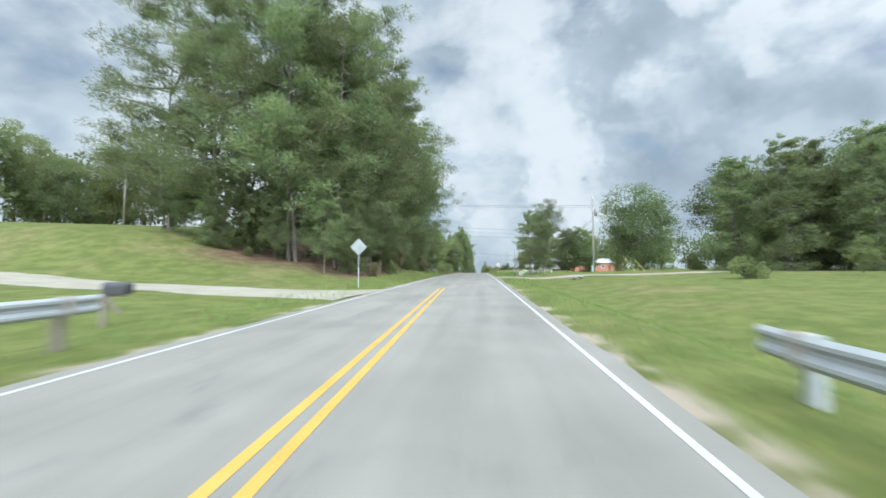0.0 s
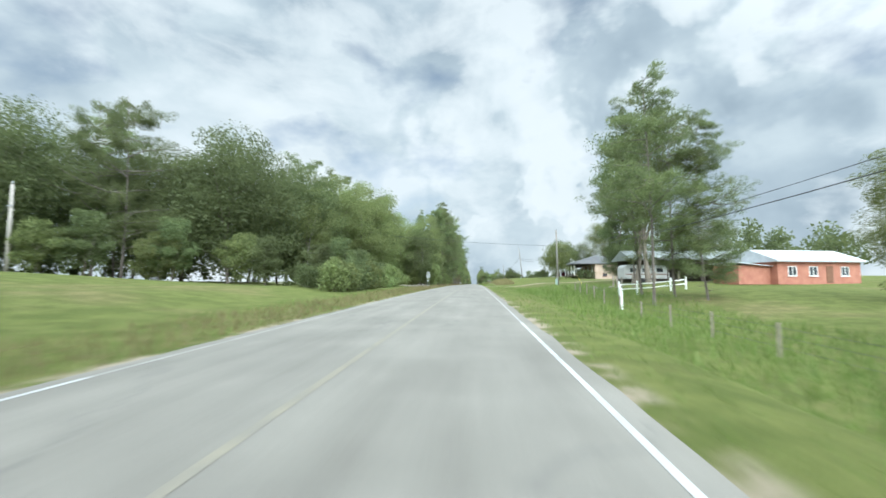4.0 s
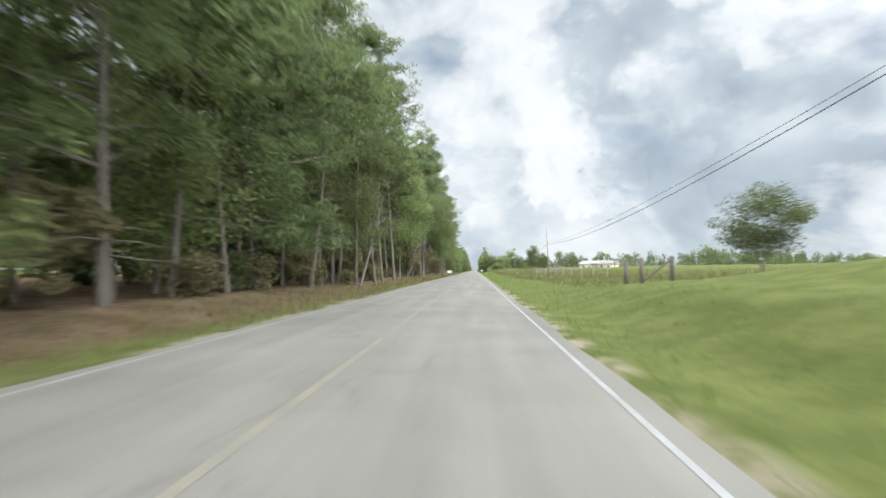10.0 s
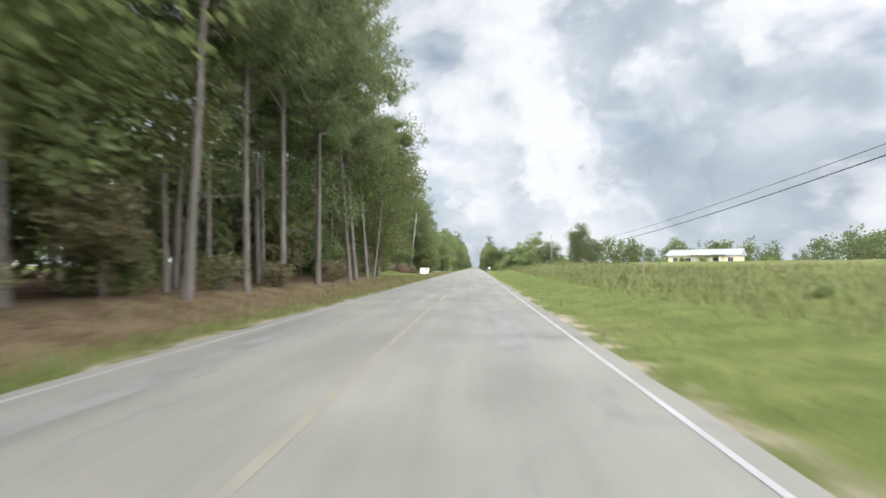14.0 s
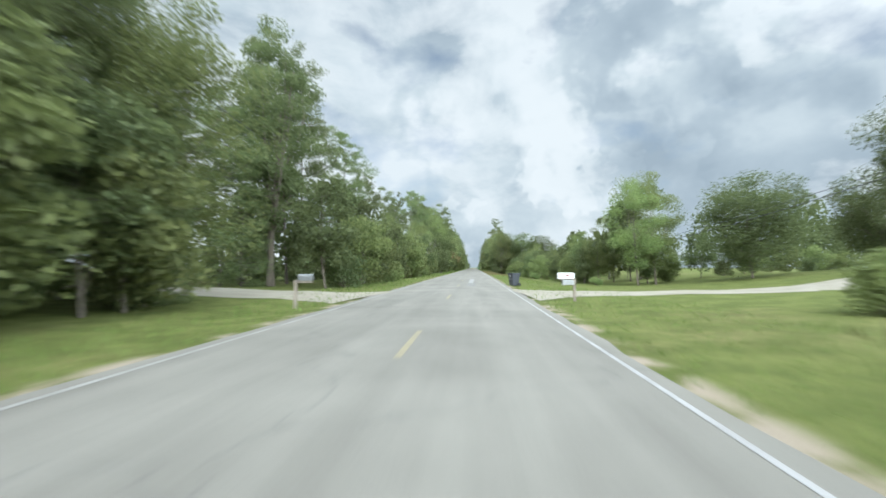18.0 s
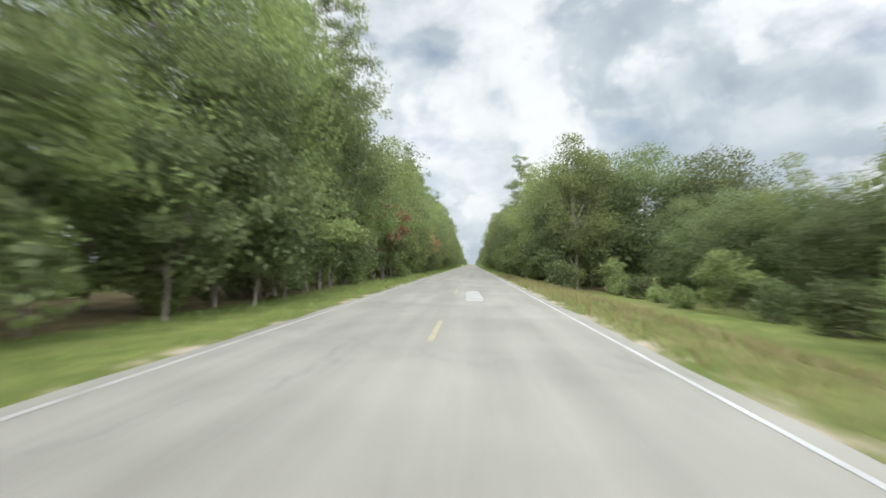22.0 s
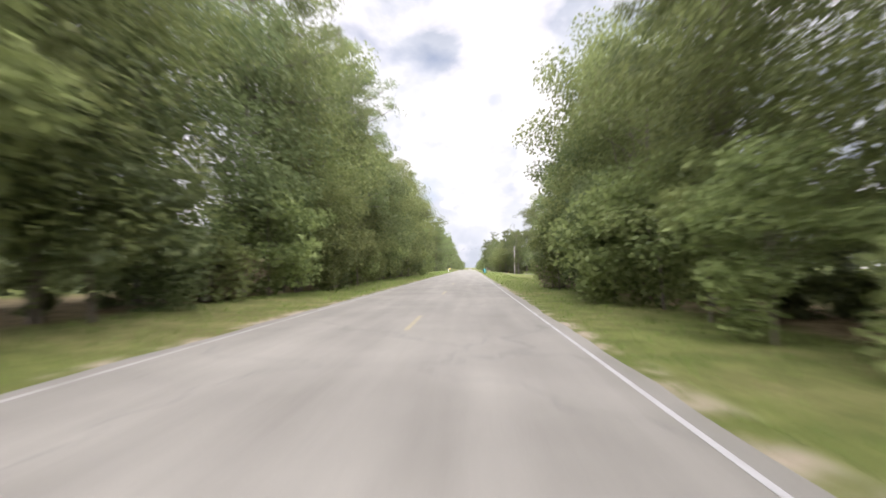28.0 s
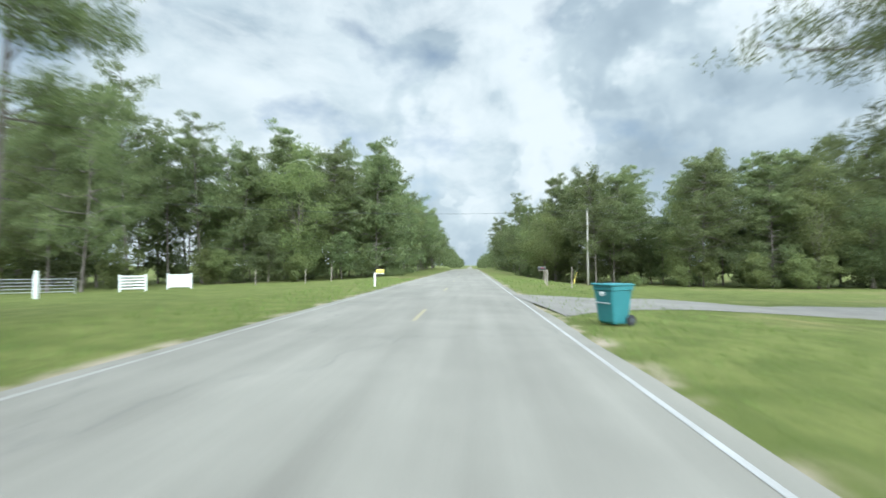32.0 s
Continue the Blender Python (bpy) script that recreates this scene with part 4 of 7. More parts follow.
thicket(-1, 461.4, 543.1, 7.6, 2.5, ("small", "small", "shrub"), (0.7, 1.2))
woods(-1, 543.1, 760.7, 8.6, 1, {"broad": 5, "pine": 3, "pale": 1}, 4.4, (0.86, 1.08))
thicket(-1, 549, 759.2, 8.2, 17.5, ("brown", "brown"), (0.7, 1.1))
thicket(-1, 543.1, 759.2, 7.3, 3, ("small", "small", "shrub", "small"), (0.7, 1.2))
for x, y, k, s in ((-9.6, 725.6, "broad", 1.0), (-10.5, 730.7, "broad", 1.05), (-9.8, 735.8, "broad", 0.98), (-11, 740.2, "pine", 0.95), (-9.8, 744.6, "broad", 1.0), (-10.8, 749.7, "broad", 1.0), (-10.0, 754.8, "broad", 0.9), (-13, 732.9, "pine", 1.05), (-13.5, 746.1, "pine", 1.0)):
    plant(k, x, y, s)
row_of({"full_pine": 1}, (-10.5, 757.7), (-15.5, 770.9), 2.6, (0.78, 0.95), 0.8)
row_of({"cedar": 1}, (-9.5, 760.7), (-13.5, 770.1), 1.6, (0.7, 1.0), 0.5)
for x, y, s in ((-15, 776, 1.0), (-11.6, 772.5, 0.9), (-26, 801, 0.8), (-30.5, 803, 0.85), (-35, 800, 0.9)):
    plant("full_pine", x, y, s)
plant("pine", -13.6, 784, 1.0, 0)
row_of({"dense_pine": 1}, (-11, 755), (-16.5, 779), 2.8, (0.66, 0.92), 0.4)
row_of({"dense_pine": 4, "broad": 2}, (-46, 811.8), (-11.5, 830.7), 3.0, (0.85, 1.05), 1.0)
row_of({"dense_pine": 4, "broad": 2}, (72, 817.6), (12.5, 842.4), 3.2, (0.84, 1.0), 1.0)
row_of({"pine": 3, "broad": 3, "dense_pine": 3}, (-44, 805.9), (-11, 826.4), 3.0, (0.85, 1.05))
row_of({"pine": 3, "full_pine": 2}, (-40, 817.6), (-13, 838), 3.8, (0.95, 1.1))
row_of({"small": 2, "shrub": 1}, (-42, 803), (-11, 820.5), 3.4, (0.6, 0.9), 0.8)
woods(-1, 829.3, 934.4, 10.5, 2, {"dense_pine": 3, "pine": 2, "broad": 2}, 6.2, (0.75, 0.95), 5.0)
woods(1, 476, 491, 13, 2, {"pale": 1, "broad": 3, "small": 2}, 4.2, (0.36, 0.46), 4.0)
thicket(1, 473, 503.7, 12.0, 2.5, ("small", "shrub"), (0.4, 0.65))
woods(1, 505.2, 563.6, 14.5, 2, {"dense_oak": 3, "broad": 2, "small": 1}, 3.8, (0.28, 0.36), 4.0)
row_of({"broad": 3, "pine": 2}, (25, 496), (21, 566), 4.0, (0.36, 0.46))
thicket(1, 503.7, 566.5, 10.8, 2.4, ("small", "shrub", "shrub"), (0.45, 0.75))
woods(1, 563.6, 601.5, 9.6, 1, {"broad": 7, "pine": 0}, 3.8, (0.8, 0.98))
woods(1, 601.5, 659.9, 9.4, 1, {"broad": 7, "pine": 1}, 3.9, (0.94, 1.12))
woods(1, 659.9, 709.6, 10.0, 1, {"broad": 7, "pine": 1}, 4, (0.86, 1.04))
woods(-1, 632, 700, 8.9, 1, {"broad": 1}, 5.2, (1.02, 1.18))
for x, y, s in ((11.2, 571.5, 0.80), (16.0, 570.0, 0.80), (21.0, 568.5, 0.74)):
    plant("dense_oak", x, y, s)
plant("oak", 10.8, 702, 1.05, 0)
plant("brush", 8.0, 707.3, 1.6, label="big mound of dry tan vines at the wood edge")
thicket(1, 711, 728.5, 10.2, 2.1, ("small", "small", "shrub"), (0.6, 0.95))
thicket(1, 563.6, 706.6, 7.4, 2.8, ("small", "small", "shrub", "small"), (0.7, 1.2))
row_of({"broad": 3, "small": 2}, (10.6, 712.5), (13.5, 728.5), 2.2, (0.75, 0.95), 0.6)
row_of({"dense_pine": 4, "broad": 3}, (70, 811.8), (12, 838), 3.2, (0.78, 0.95))
row_of({"pine": 4, "broad": 3}, (70, 820.5), (13, 849.7), 3.8, (0.8, 0.95))
row_of({"small": 3, "shrub": 1}, (60, 810.3), (21, 829.3), 3.8, (0.6, 0.9), 0.8)
woods(1, 841, 934.4, 11.5, 2, {"dense_pine": 3, "pine": 2, "broad": 2}, 6.2, (0.7, 0.85), 5.0)

# single trees
plant("dense_oak", 31.3, 86.0, 1.1)
for x, y, s in ((34.6, 60.5, 0.86), (37.6, 55.5, 0.92), (39.5, 67.9, 0.95), (44, 59.9, 0.98), (43, 50, 0.9)):
    plant("dense_pine", x, y, s, 0, label="tall dark cone-shaped pine at the edge of the lawn")
plant("pale", 29.7, 35.2, 0.32, 1, label="small pale green tree on the lawn")
row_of({"small": 3, "shrub": 2}, (36, 75.9), (62, 14.6), 1.8, (0.55, 1.0), 0.8)
for x, y, s in ((41, 72.4, 1.2), (45, 64.2, 1.15), (48, 55.5, 1.2), (52, 42.3, 1.2), (55, 64.2, 1.4), (60, 32.1, 1.3), (50, 21.9, 1.0), (62, 49.6, 1.4), (64, 14.6, 1.2), (52, 8.8, 0.95), (60, 73, 1.4), (47, 75.9, 1.2)):
    plant("broad", x, y, s * 1.2, 3, label="full green broadleaf tree at the edge of the lawn")
for x, y, s in ((34, 108, 0.75), (38, 119.7, 0.8), (29, 116.8, 0.7), (43, 105.1, 0.8), (33, 131.4, 0.75)):
    plant("broad", x, y, s, None, label="leafy green tree in the rough pasture")
for x, y, s in ((21.6, 104.1, 0.86), (26.2, 106, 0.88), (23.8, 108, 0.84)):
    plant("dense_pine", x, y, s, 1, 0.78, label="bushy pine with clustered trunks in the pasture")
for x, y, s, kind, k in ((16.5, 134.3, 0.95, "pine", 2), (20, 138.7, 0.84, "full_pine", 1), (18, 141.1, 0.95, "pine", 2), (21.5, 135.8, 0.8, "full_pine", 0)):
    plant(kind, x, y, s, k, label="dark pine in a clump beside the fence")
plant("open", 26.2, 173.7, 1.05, 1, label="very tall slender tree with vine-clad trunk")
plant("dense_oak", 25.6, 171.6, 0.46, label="dense dark small tree beside the barn")
plant("open", 24, 159.9, 1.0, 0)
plant("open", 25.2, 158.4, 1.05, 0)
plant("yard", 21, 203.2, 1.0, 0)
plant("yard", 29, 241.5, 1.05, 1)
plant("oak", 43, 242.4, 1.1, 0, label="big rounded tree behind the brick house")
for x, y, s in ((38, 250, 1.0), (33, 247, 0.9), (47, 221.9, 1.15), (52, 214.6, 1.2), (58, 202.9, 1.2), (50, 230.7, 1.1), (56, 219, 1.2)):
    plant("broad", x, y, s, 3, label="leafy dark tree behind the brick house")
plant("yard", 15.7, 263.7, 0.40, 1, label="small young tree with sparse crown on the bank")
plant("dense_oak", 30, 463.1, 0.58, 0, 1.35, label="dense dark upright tree beyond the field")
plant("dense_oak", 22.6, 469.8, 0.62, 0, 0.85, label="dense dark rounded tree beyond the driveway")
plant("dense_oak", 36, 474, 0.66, 0, 0.85, label="dense dark rounded tree beyond the driveway")
plant("pale", 14.8, 472, 0.70, 0)
plant("pale", 17.0, 474, 0.72, 0)
row_of({"small": 2, "shrub": 1}, (16, 476), (44, 487.6), 2.2, (0.5, 0.8), 0.6)
plant("broad", 21.6, 490.3, 0.9, 0)
plant("broad", 19.0, 486.2, 0.74, 1)
plant("shrub", 22.2, 36.5, 1.0, 1, label="rounded pale green shrub on the lawn")
plant("dense_pine", 14.0, 740.2, 1.0, 0, sink=0.5)
plant("dense_pine", 15.4, 738.6, 0.95, 0, sink=0.5)
plant("small", 12.6, 742.6, 0.6, 1)
plant("small", 15.4, 738.2, 0.75, 1)
for x, y, s in ((-12.6, 527.8, 0.88), (-14.5, 473.5, 0.92), (-13.2, 481.5, 0.84)):
    plant("full_pine", x, y, s)
plant("open", -12.2, 462.5, 0.8, 1)
for x, y, s in ((-14.8, 461, 0.68), (-18, 461.5, 0.8), (-22, 461, 0.85)):
    plant("full_pine", x, y, s)
plant("dense_pine", -13.2, 460.6, 0.42, 0)
plant("rust", -8.4, 519.8, 0.6)
plant("rust", -9.2, 523.4, 0.65)
for x, y, s in ((-11.5, 557, 1.02), (-12, 548.2, 1.0), (-11, 566.5, 0.95), (-12.5, 576, 0.92)):
    plant("pine", x, y, s)
for x, y, s in ((-10.2, 544.6, 1.1), (-10.8, 552.6, 1.1), (-10.4, 562.1, 1.05)):
    plant("broad", x, y, s)
for x, y, s in ((-7.6, 299, 1.2), (-8.0, 305.5, 1.4), (-7.4, 329, 1.2), (-8.2, 335.5, 1.4), (-7.8, 318, 1.15)):
    plant("brown", x, y, s, 0)
plant("rust", -7.0, 569.4, 0.95)
plant("rust", -7.0, 602, 1.0)
plant("rust", 8.4, 614.7, 0.8)
plant("rust", -7.2, 636.6, 0.75)
plant("lawn_pine", 19.3, 785.9)
plant("shrub", 28, 779.6, 0.7, 1)
for x, y, s in ((26.6, 255.2, 0.9), (24.4, 246.7, 1.0), (23, 249.7, 0.8), (21.5, 253.3, 0.5)):
    plant("shrub", x, y, s, 2, label="rounded dark green shrub along the bank top")
for x, y in ((11.2, 229.5), (19, 254)):
    plant("shrub", x, y, 0.2, 2, 1.5, label="small dark upright evergreen on the grass")
for i in range(6):
    plant("shrub", 23.5 - 0.3 * i, 205.1 + 5.3 * i, 0.26, i % 3, label="small clipped shrub set out on the lawn", group="lawn shrubs")
plant("shrub", 11, 445.2, 0.66, 0)
plant("shrub", 9.5, 438, 0.5, 2)
for y in (274.5, 287.6, 300.8, 312.4, 351.9, 367.9, 391.3, 410.3):
    plant("shrub", 12.0 + 2.5 * math.sin(y), y, 0.26, 1, label="low weedy clump in the pasture grass")
for k in range(12):
    plant("dead_brush", -11.0 + 0.9 * math.sin(2.1 * k), 409.5 + 1.5 * k, 0.55 + 0.1 * math.sin(1.7 * k))
for x, y in ((-7.4, 91.2), (-8.6, 88.8)):
    plant("brush", x, y, 0.5)
for x, y, size in ((-10.4, 589.1, 0.98), (-10.8, 594.5, 1.02), (16.0, 539.5, 0.5), (16.4, 545.3, 0.54), (15.8, 551.1, 0.56), (16.2, 557, 0.58), (15.6, 562.1, 0.6)):
    plant("broad", x, y, size)
for x, y, size, k in ((-9.6, 706, 1.02, 0), (-10.2, 711, 1.05, 2), (-9.7, 716, 1.0, 1), (-10.0, 720.8, 1.02, 0), (14.2, 723, 1.12, 2), (17.0, 718.5, 1.2, 0), (13.6, 728.5, 0.98, 2)):
    plant("broad", x, y, size, k)
# Added belts plug bright gaps; their dark leaves stand for the woods' deep shade.
far_woods("hidden_woods", "dark leaf infill standing for the shaded depths behind the roadside trees", [
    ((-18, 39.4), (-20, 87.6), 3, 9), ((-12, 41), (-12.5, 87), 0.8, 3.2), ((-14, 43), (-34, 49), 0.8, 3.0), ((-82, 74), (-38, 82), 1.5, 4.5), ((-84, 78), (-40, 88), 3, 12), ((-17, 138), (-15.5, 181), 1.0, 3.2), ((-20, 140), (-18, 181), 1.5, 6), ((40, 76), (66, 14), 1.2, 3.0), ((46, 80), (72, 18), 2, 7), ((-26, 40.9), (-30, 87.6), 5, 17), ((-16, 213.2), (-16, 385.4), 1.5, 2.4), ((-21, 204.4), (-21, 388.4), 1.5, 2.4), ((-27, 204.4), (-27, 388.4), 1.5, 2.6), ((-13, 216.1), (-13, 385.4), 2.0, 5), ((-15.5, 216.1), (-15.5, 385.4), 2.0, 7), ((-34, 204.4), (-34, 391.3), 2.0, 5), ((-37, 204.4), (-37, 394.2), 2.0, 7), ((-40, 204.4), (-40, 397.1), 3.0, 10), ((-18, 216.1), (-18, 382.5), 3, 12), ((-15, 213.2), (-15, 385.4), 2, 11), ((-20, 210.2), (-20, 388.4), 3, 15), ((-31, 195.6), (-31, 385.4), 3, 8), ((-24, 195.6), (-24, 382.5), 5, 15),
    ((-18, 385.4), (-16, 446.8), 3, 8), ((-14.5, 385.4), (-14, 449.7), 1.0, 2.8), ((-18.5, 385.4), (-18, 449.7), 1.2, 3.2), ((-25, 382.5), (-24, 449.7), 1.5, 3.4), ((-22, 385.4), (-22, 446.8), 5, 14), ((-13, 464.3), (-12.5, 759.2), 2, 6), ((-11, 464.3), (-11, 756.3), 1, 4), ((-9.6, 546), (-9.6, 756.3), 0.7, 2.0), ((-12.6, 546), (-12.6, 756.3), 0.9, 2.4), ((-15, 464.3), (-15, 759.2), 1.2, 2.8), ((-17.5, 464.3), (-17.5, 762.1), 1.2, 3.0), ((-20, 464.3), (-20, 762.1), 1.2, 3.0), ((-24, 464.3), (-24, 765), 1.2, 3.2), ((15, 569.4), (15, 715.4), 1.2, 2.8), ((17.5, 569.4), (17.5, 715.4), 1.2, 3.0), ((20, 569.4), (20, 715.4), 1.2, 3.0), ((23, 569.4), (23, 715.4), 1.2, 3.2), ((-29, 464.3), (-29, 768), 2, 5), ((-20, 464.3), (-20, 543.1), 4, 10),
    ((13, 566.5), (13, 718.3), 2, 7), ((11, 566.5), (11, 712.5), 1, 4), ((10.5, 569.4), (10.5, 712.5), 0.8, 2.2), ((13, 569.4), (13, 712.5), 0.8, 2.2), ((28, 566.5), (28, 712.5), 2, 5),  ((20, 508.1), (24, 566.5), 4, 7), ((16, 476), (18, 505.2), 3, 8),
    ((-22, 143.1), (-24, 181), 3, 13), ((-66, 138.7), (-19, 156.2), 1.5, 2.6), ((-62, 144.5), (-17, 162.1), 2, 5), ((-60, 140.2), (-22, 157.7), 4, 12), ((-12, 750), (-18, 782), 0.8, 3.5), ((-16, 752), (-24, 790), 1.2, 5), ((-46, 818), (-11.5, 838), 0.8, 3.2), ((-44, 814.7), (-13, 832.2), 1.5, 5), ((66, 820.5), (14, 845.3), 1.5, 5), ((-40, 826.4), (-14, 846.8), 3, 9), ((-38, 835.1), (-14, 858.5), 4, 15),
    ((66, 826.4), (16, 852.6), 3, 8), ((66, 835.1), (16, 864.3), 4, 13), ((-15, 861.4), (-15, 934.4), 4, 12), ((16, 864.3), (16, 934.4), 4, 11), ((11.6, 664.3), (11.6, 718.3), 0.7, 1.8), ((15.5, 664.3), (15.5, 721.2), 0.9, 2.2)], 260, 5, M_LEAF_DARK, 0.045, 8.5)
far_woods("far_woods", "dark distant woods beyond the fields", [
    ((-66, -43.8), (-80, 102.2), 8, 17), ((-74, -43.8), (-90, 102.2), 8, 18), ((-62, 163.5), (-70, 204.4), 6, 13), ((78, 0), (85, 175.2), 8, 16), ((85, 175.2), (66, 233.6), 8, 14),
    ((45, 498), (330, 552), 3, 6), ((45, 506), (330, 562), 3, 9), ((110, 481.8), (330, 584), 10, 13), ((112, 493.5), (330, 598.6), 10, 14), ((40, 503.7), (110, 511), 6, 12), ((42, 513.9), (110, 521.2), 6, 13), ((74, 811.8), (90, 759.2), 6, 13),
    ((-14, 934.4), (-14, 1460), 4, 14), ((15, 934.4), (15, 1460), 4, 12), ((60, 730), (90, 759.2), 6, 12), ((40, 163.5), (60, 175.2), 5, 10)], 360, 6, M_LEAF_DARK, 0.027)


def grass(name, label, y0, y1, x0, x1, count, low, high, mat, seed):
    r = np.random.default_rng(seed)
    xs_, ys_ = r.uniform(x0, x1, count), r.uniform(y0, y1, count)
    base = np.array([(x, y, ground_z(x, y)) for x, y in zip(xs_, ys_)])
    h = r.uniform(low, high, count)[:, None]
    lean = r.normal(size=(count, 3)) * 0.35 + np.array([0, 0, 1.0])
    side = r.normal(size=(count, 3)) * np.array([1, 1, 0])
    side /= np.linalg.norm(side, axis=1)[:, None]
    side *= 0.010 + 0.03 * h
    v = np.stack([base - side, base + side, base + lean * h + side * 0.2, base + lean * h - side * 0.2], axis=1).reshape(-1, 3)
    return tagged(new(name, quad_mesh(name, v, mat)), label, "grass", kind="stuff")


M_BLADE = leafy("grass_blades", (0.065, 0.104, 0.019), (0.156, 0.202, 0.049), 0.3)
M_BLADE_DRY = leafy("dry_grass_blades", (0.124, 0.111, 0.046), (0.234, 0.202, 0.091), 0.3)
M_BLADE_WEED = leafy("weedy_blades", (0.095, 0.105, 0.036), (0.19, 0.19, 0.075), 0.3)
grass("verge_grass", "short mown roadside grass", 0, 817.6, 3.75, 8.5, 54600, 0.05, 0.13, M_BLADE, 1)
grass("verge_grass", "short mown roadside grass", 0, 817.6, -7.5, -3.75, 44200, 0.05, 0.15, M_BLADE, 2)
grass("weedy_grass", "tall weedy pasture grass", 267.2, 442.4, 7.5, 24, 39000, 0.12, 0.42, M_BLADE_WEED, 3)
grass("weedy_grass", "tall weedy pasture grass", 87.6, 163.5, 7.5, 20, 15600, 0.15, 0.45, M_BLADE, 4)
grass("dry_grass", "dry yellowed grass fringe by the road", 87.6, 438, -6.6, -3.8, 32000, 0.08, 0.3, M_BLADE_DRY, 5)
grass("bank_grass", "shaggy dry grass hanging over the cut bank", 189.8, 221.9, 6.4, 10.2, 15600, 0.12, 0.42, M_BLADE_DRY, 7)
grass("dry_grass", "dry yellowed grass on the shoulder", 511, 584, 3.8, 8.0, 15000, 0.08, 0.24, M_BLADE_DRY, 6)

# ---- roadside things ----
M_BRICK = coat("tan_brick", (0.32, 0.235, 0.175), (0.44, 0.345, 0.27), 1.2, 0.9, bump=0.4, grain=0.3)
M_RED_BRICK = coat("red_brick", (0.28, 0.11, 0.075), (0.42, 0.19, 0.13), 1.5, 0.9, bump=0.4, grain=0.3)
M_YELLOW_SIDING = coat("cream_siding", (0.58, 0.50, 0.32), (0.70, 0.62, 0.44), 1, 0.8)
M_SHINGLE = coat("grey_shingles", (0.055, 0.055, 0.058), (0.115, 0.115, 0.115), 1.6, 0.95, bump=0.6, grain=0.3)
M_PALE_SHINGLE = coat("pale_shingles", (0.17, 0.17, 0.17), (0.28, 0.28, 0.275), 1.6, 0.95, bump=0.5, grain=0.3)
M_OLDTIN = coat("dull_tin_roof", (0.15, 0.17, 0.155), (0.25, 0.27, 0.25), 0.8, 0.6, 0.2)
M_TIN = coat("tin_roof", (0.42, 0.44, 0.46), (0.58, 0.60, 0.61), 0.8, 0.5, 0.4)
M_GLASS = coat("dark_glass", (0.015, 0.018, 0.02), (0.04, 0.045, 0.05), 1, 0.08, spec=0.6)
M_RUBBER = coat("tyre_rubber", (0.015, 0.015, 0.016), (0.035, 0.035, 0.036), 8, 0.85)
M_MAROON = coat("maroon_paint", (0.055, 0.010, 0.014), (0.085, 0.018, 0.022), 1, 0.2, 0.3, spec=0.6)
M_CARBLACK = coat("black_paint", (0.012, 0.012, 0.014), (0.03, 0.03, 0.032), 1, 0.2, 0.2, spec=0.6)
M_CARWHITE = coat("white_car_paint", (0.68, 0.68, 0.68), (0.78, 0.78, 0.78), 1, 0.25, spec=0.6)
# White siding greyed down: the shade under the barn is in this colour.
M_CAMPER = coat("chalky_white_siding", (0.34, 0.34, 0.32), (0.46, 0.46, 0.44), 1.5, 0.6)
M_CARRED = coat("red_paint", (0.18, 0.014, 0.014), (0.25, 0.028, 0.024), 1, 0.3, spec=0.5)
M_TEAL = coat("teal_plastic", (0.022, 0.125, 0.138), (0.042, 0.185, 0.198), 1.5, 0.5)
M_DARKBIN = coat("charcoal_plastic", (0.034, 0.038, 0.046), (0.064, 0.069, 0.080), 1.5, 0.5)
M_GREENBOX = coat("pale_green_metal", (0.20, 0.27, 0.235), (0.28, 0.35, 0.31), 2, 0.6)
M_BROWN = coat("brown_sign_paint", (0.12, 0.055, 0.03), (0.19, 0.09, 0.05), 2, 0.6)
M_ROCK = coat("pale_rock", (0.12, 0.105, 0.086), (0.24, 0.215, 0.185), 2.5, 0.95, bump=0.8, grain=0.3, by_object=0.2)
M_MULCH = coat("red_mulch", (0.09, 0.055, 0.036), (0.17, 0.105, 0.068), 4, 0.95, bump=0.9, grain=0.4)
M_PATCH = coat("dark_tar_patch", (0.118, 0.113, 0.104), (0.195, 0.188, 0.175), 1.2, 0.85, bump=0.3, grain=0.3)
M_PALEPATCH = coat("pale_scuffed_asphalt", (0.19, 0.185, 0.172), (0.27, 0.265, 0.25), 1.2, 0.85, bump=0.3, grain=0.3)
M_GREYBOX = coat("grey_mailbox_paint", (0.13, 0.135, 0.135), (0.22, 0.225, 0.225), 4, 0.5, 0.2)
M_GREENSIGN = coat("green_plate_paint", (0.03, 0.10, 0.065), (0.055, 0.15, 0.10), 2, 0.5)
M_YELLOWBOX = coat("yellow_box_paint", (0.62, 0.48, 0.08), (0.74, 0.60, 0.14), 2, 0.5)
M_DRUM = coat("grey_drum_paint", (0.15, 0.157, 0.16), (0.23, 0.237, 0.24), 3, 0.55)


def tube(name, points, radius, mat, label, category, kind=""):
    """A thin cable along points, as one mesh."""
    tv, tf = limb_mesh([(points, [radius] * len(points))], 5)
    ob = new(name, plain_mesh(name, tv, tf, mat))
    return tagged(ob, label, category, kind=kind)


def cable(a, b, sag, radius=0.016, label="thin dark power line sagging between poles"):
    pts = []
    for i in range(17):
        s = i / 16
        p = Vector(a).lerp(Vector(b), s)
        p.z -= sag * 4 * s * (1 - s)
        pts.append(tuple(p))
    return tube("power_line", pts, radius, M_WIRE, label, "cable")


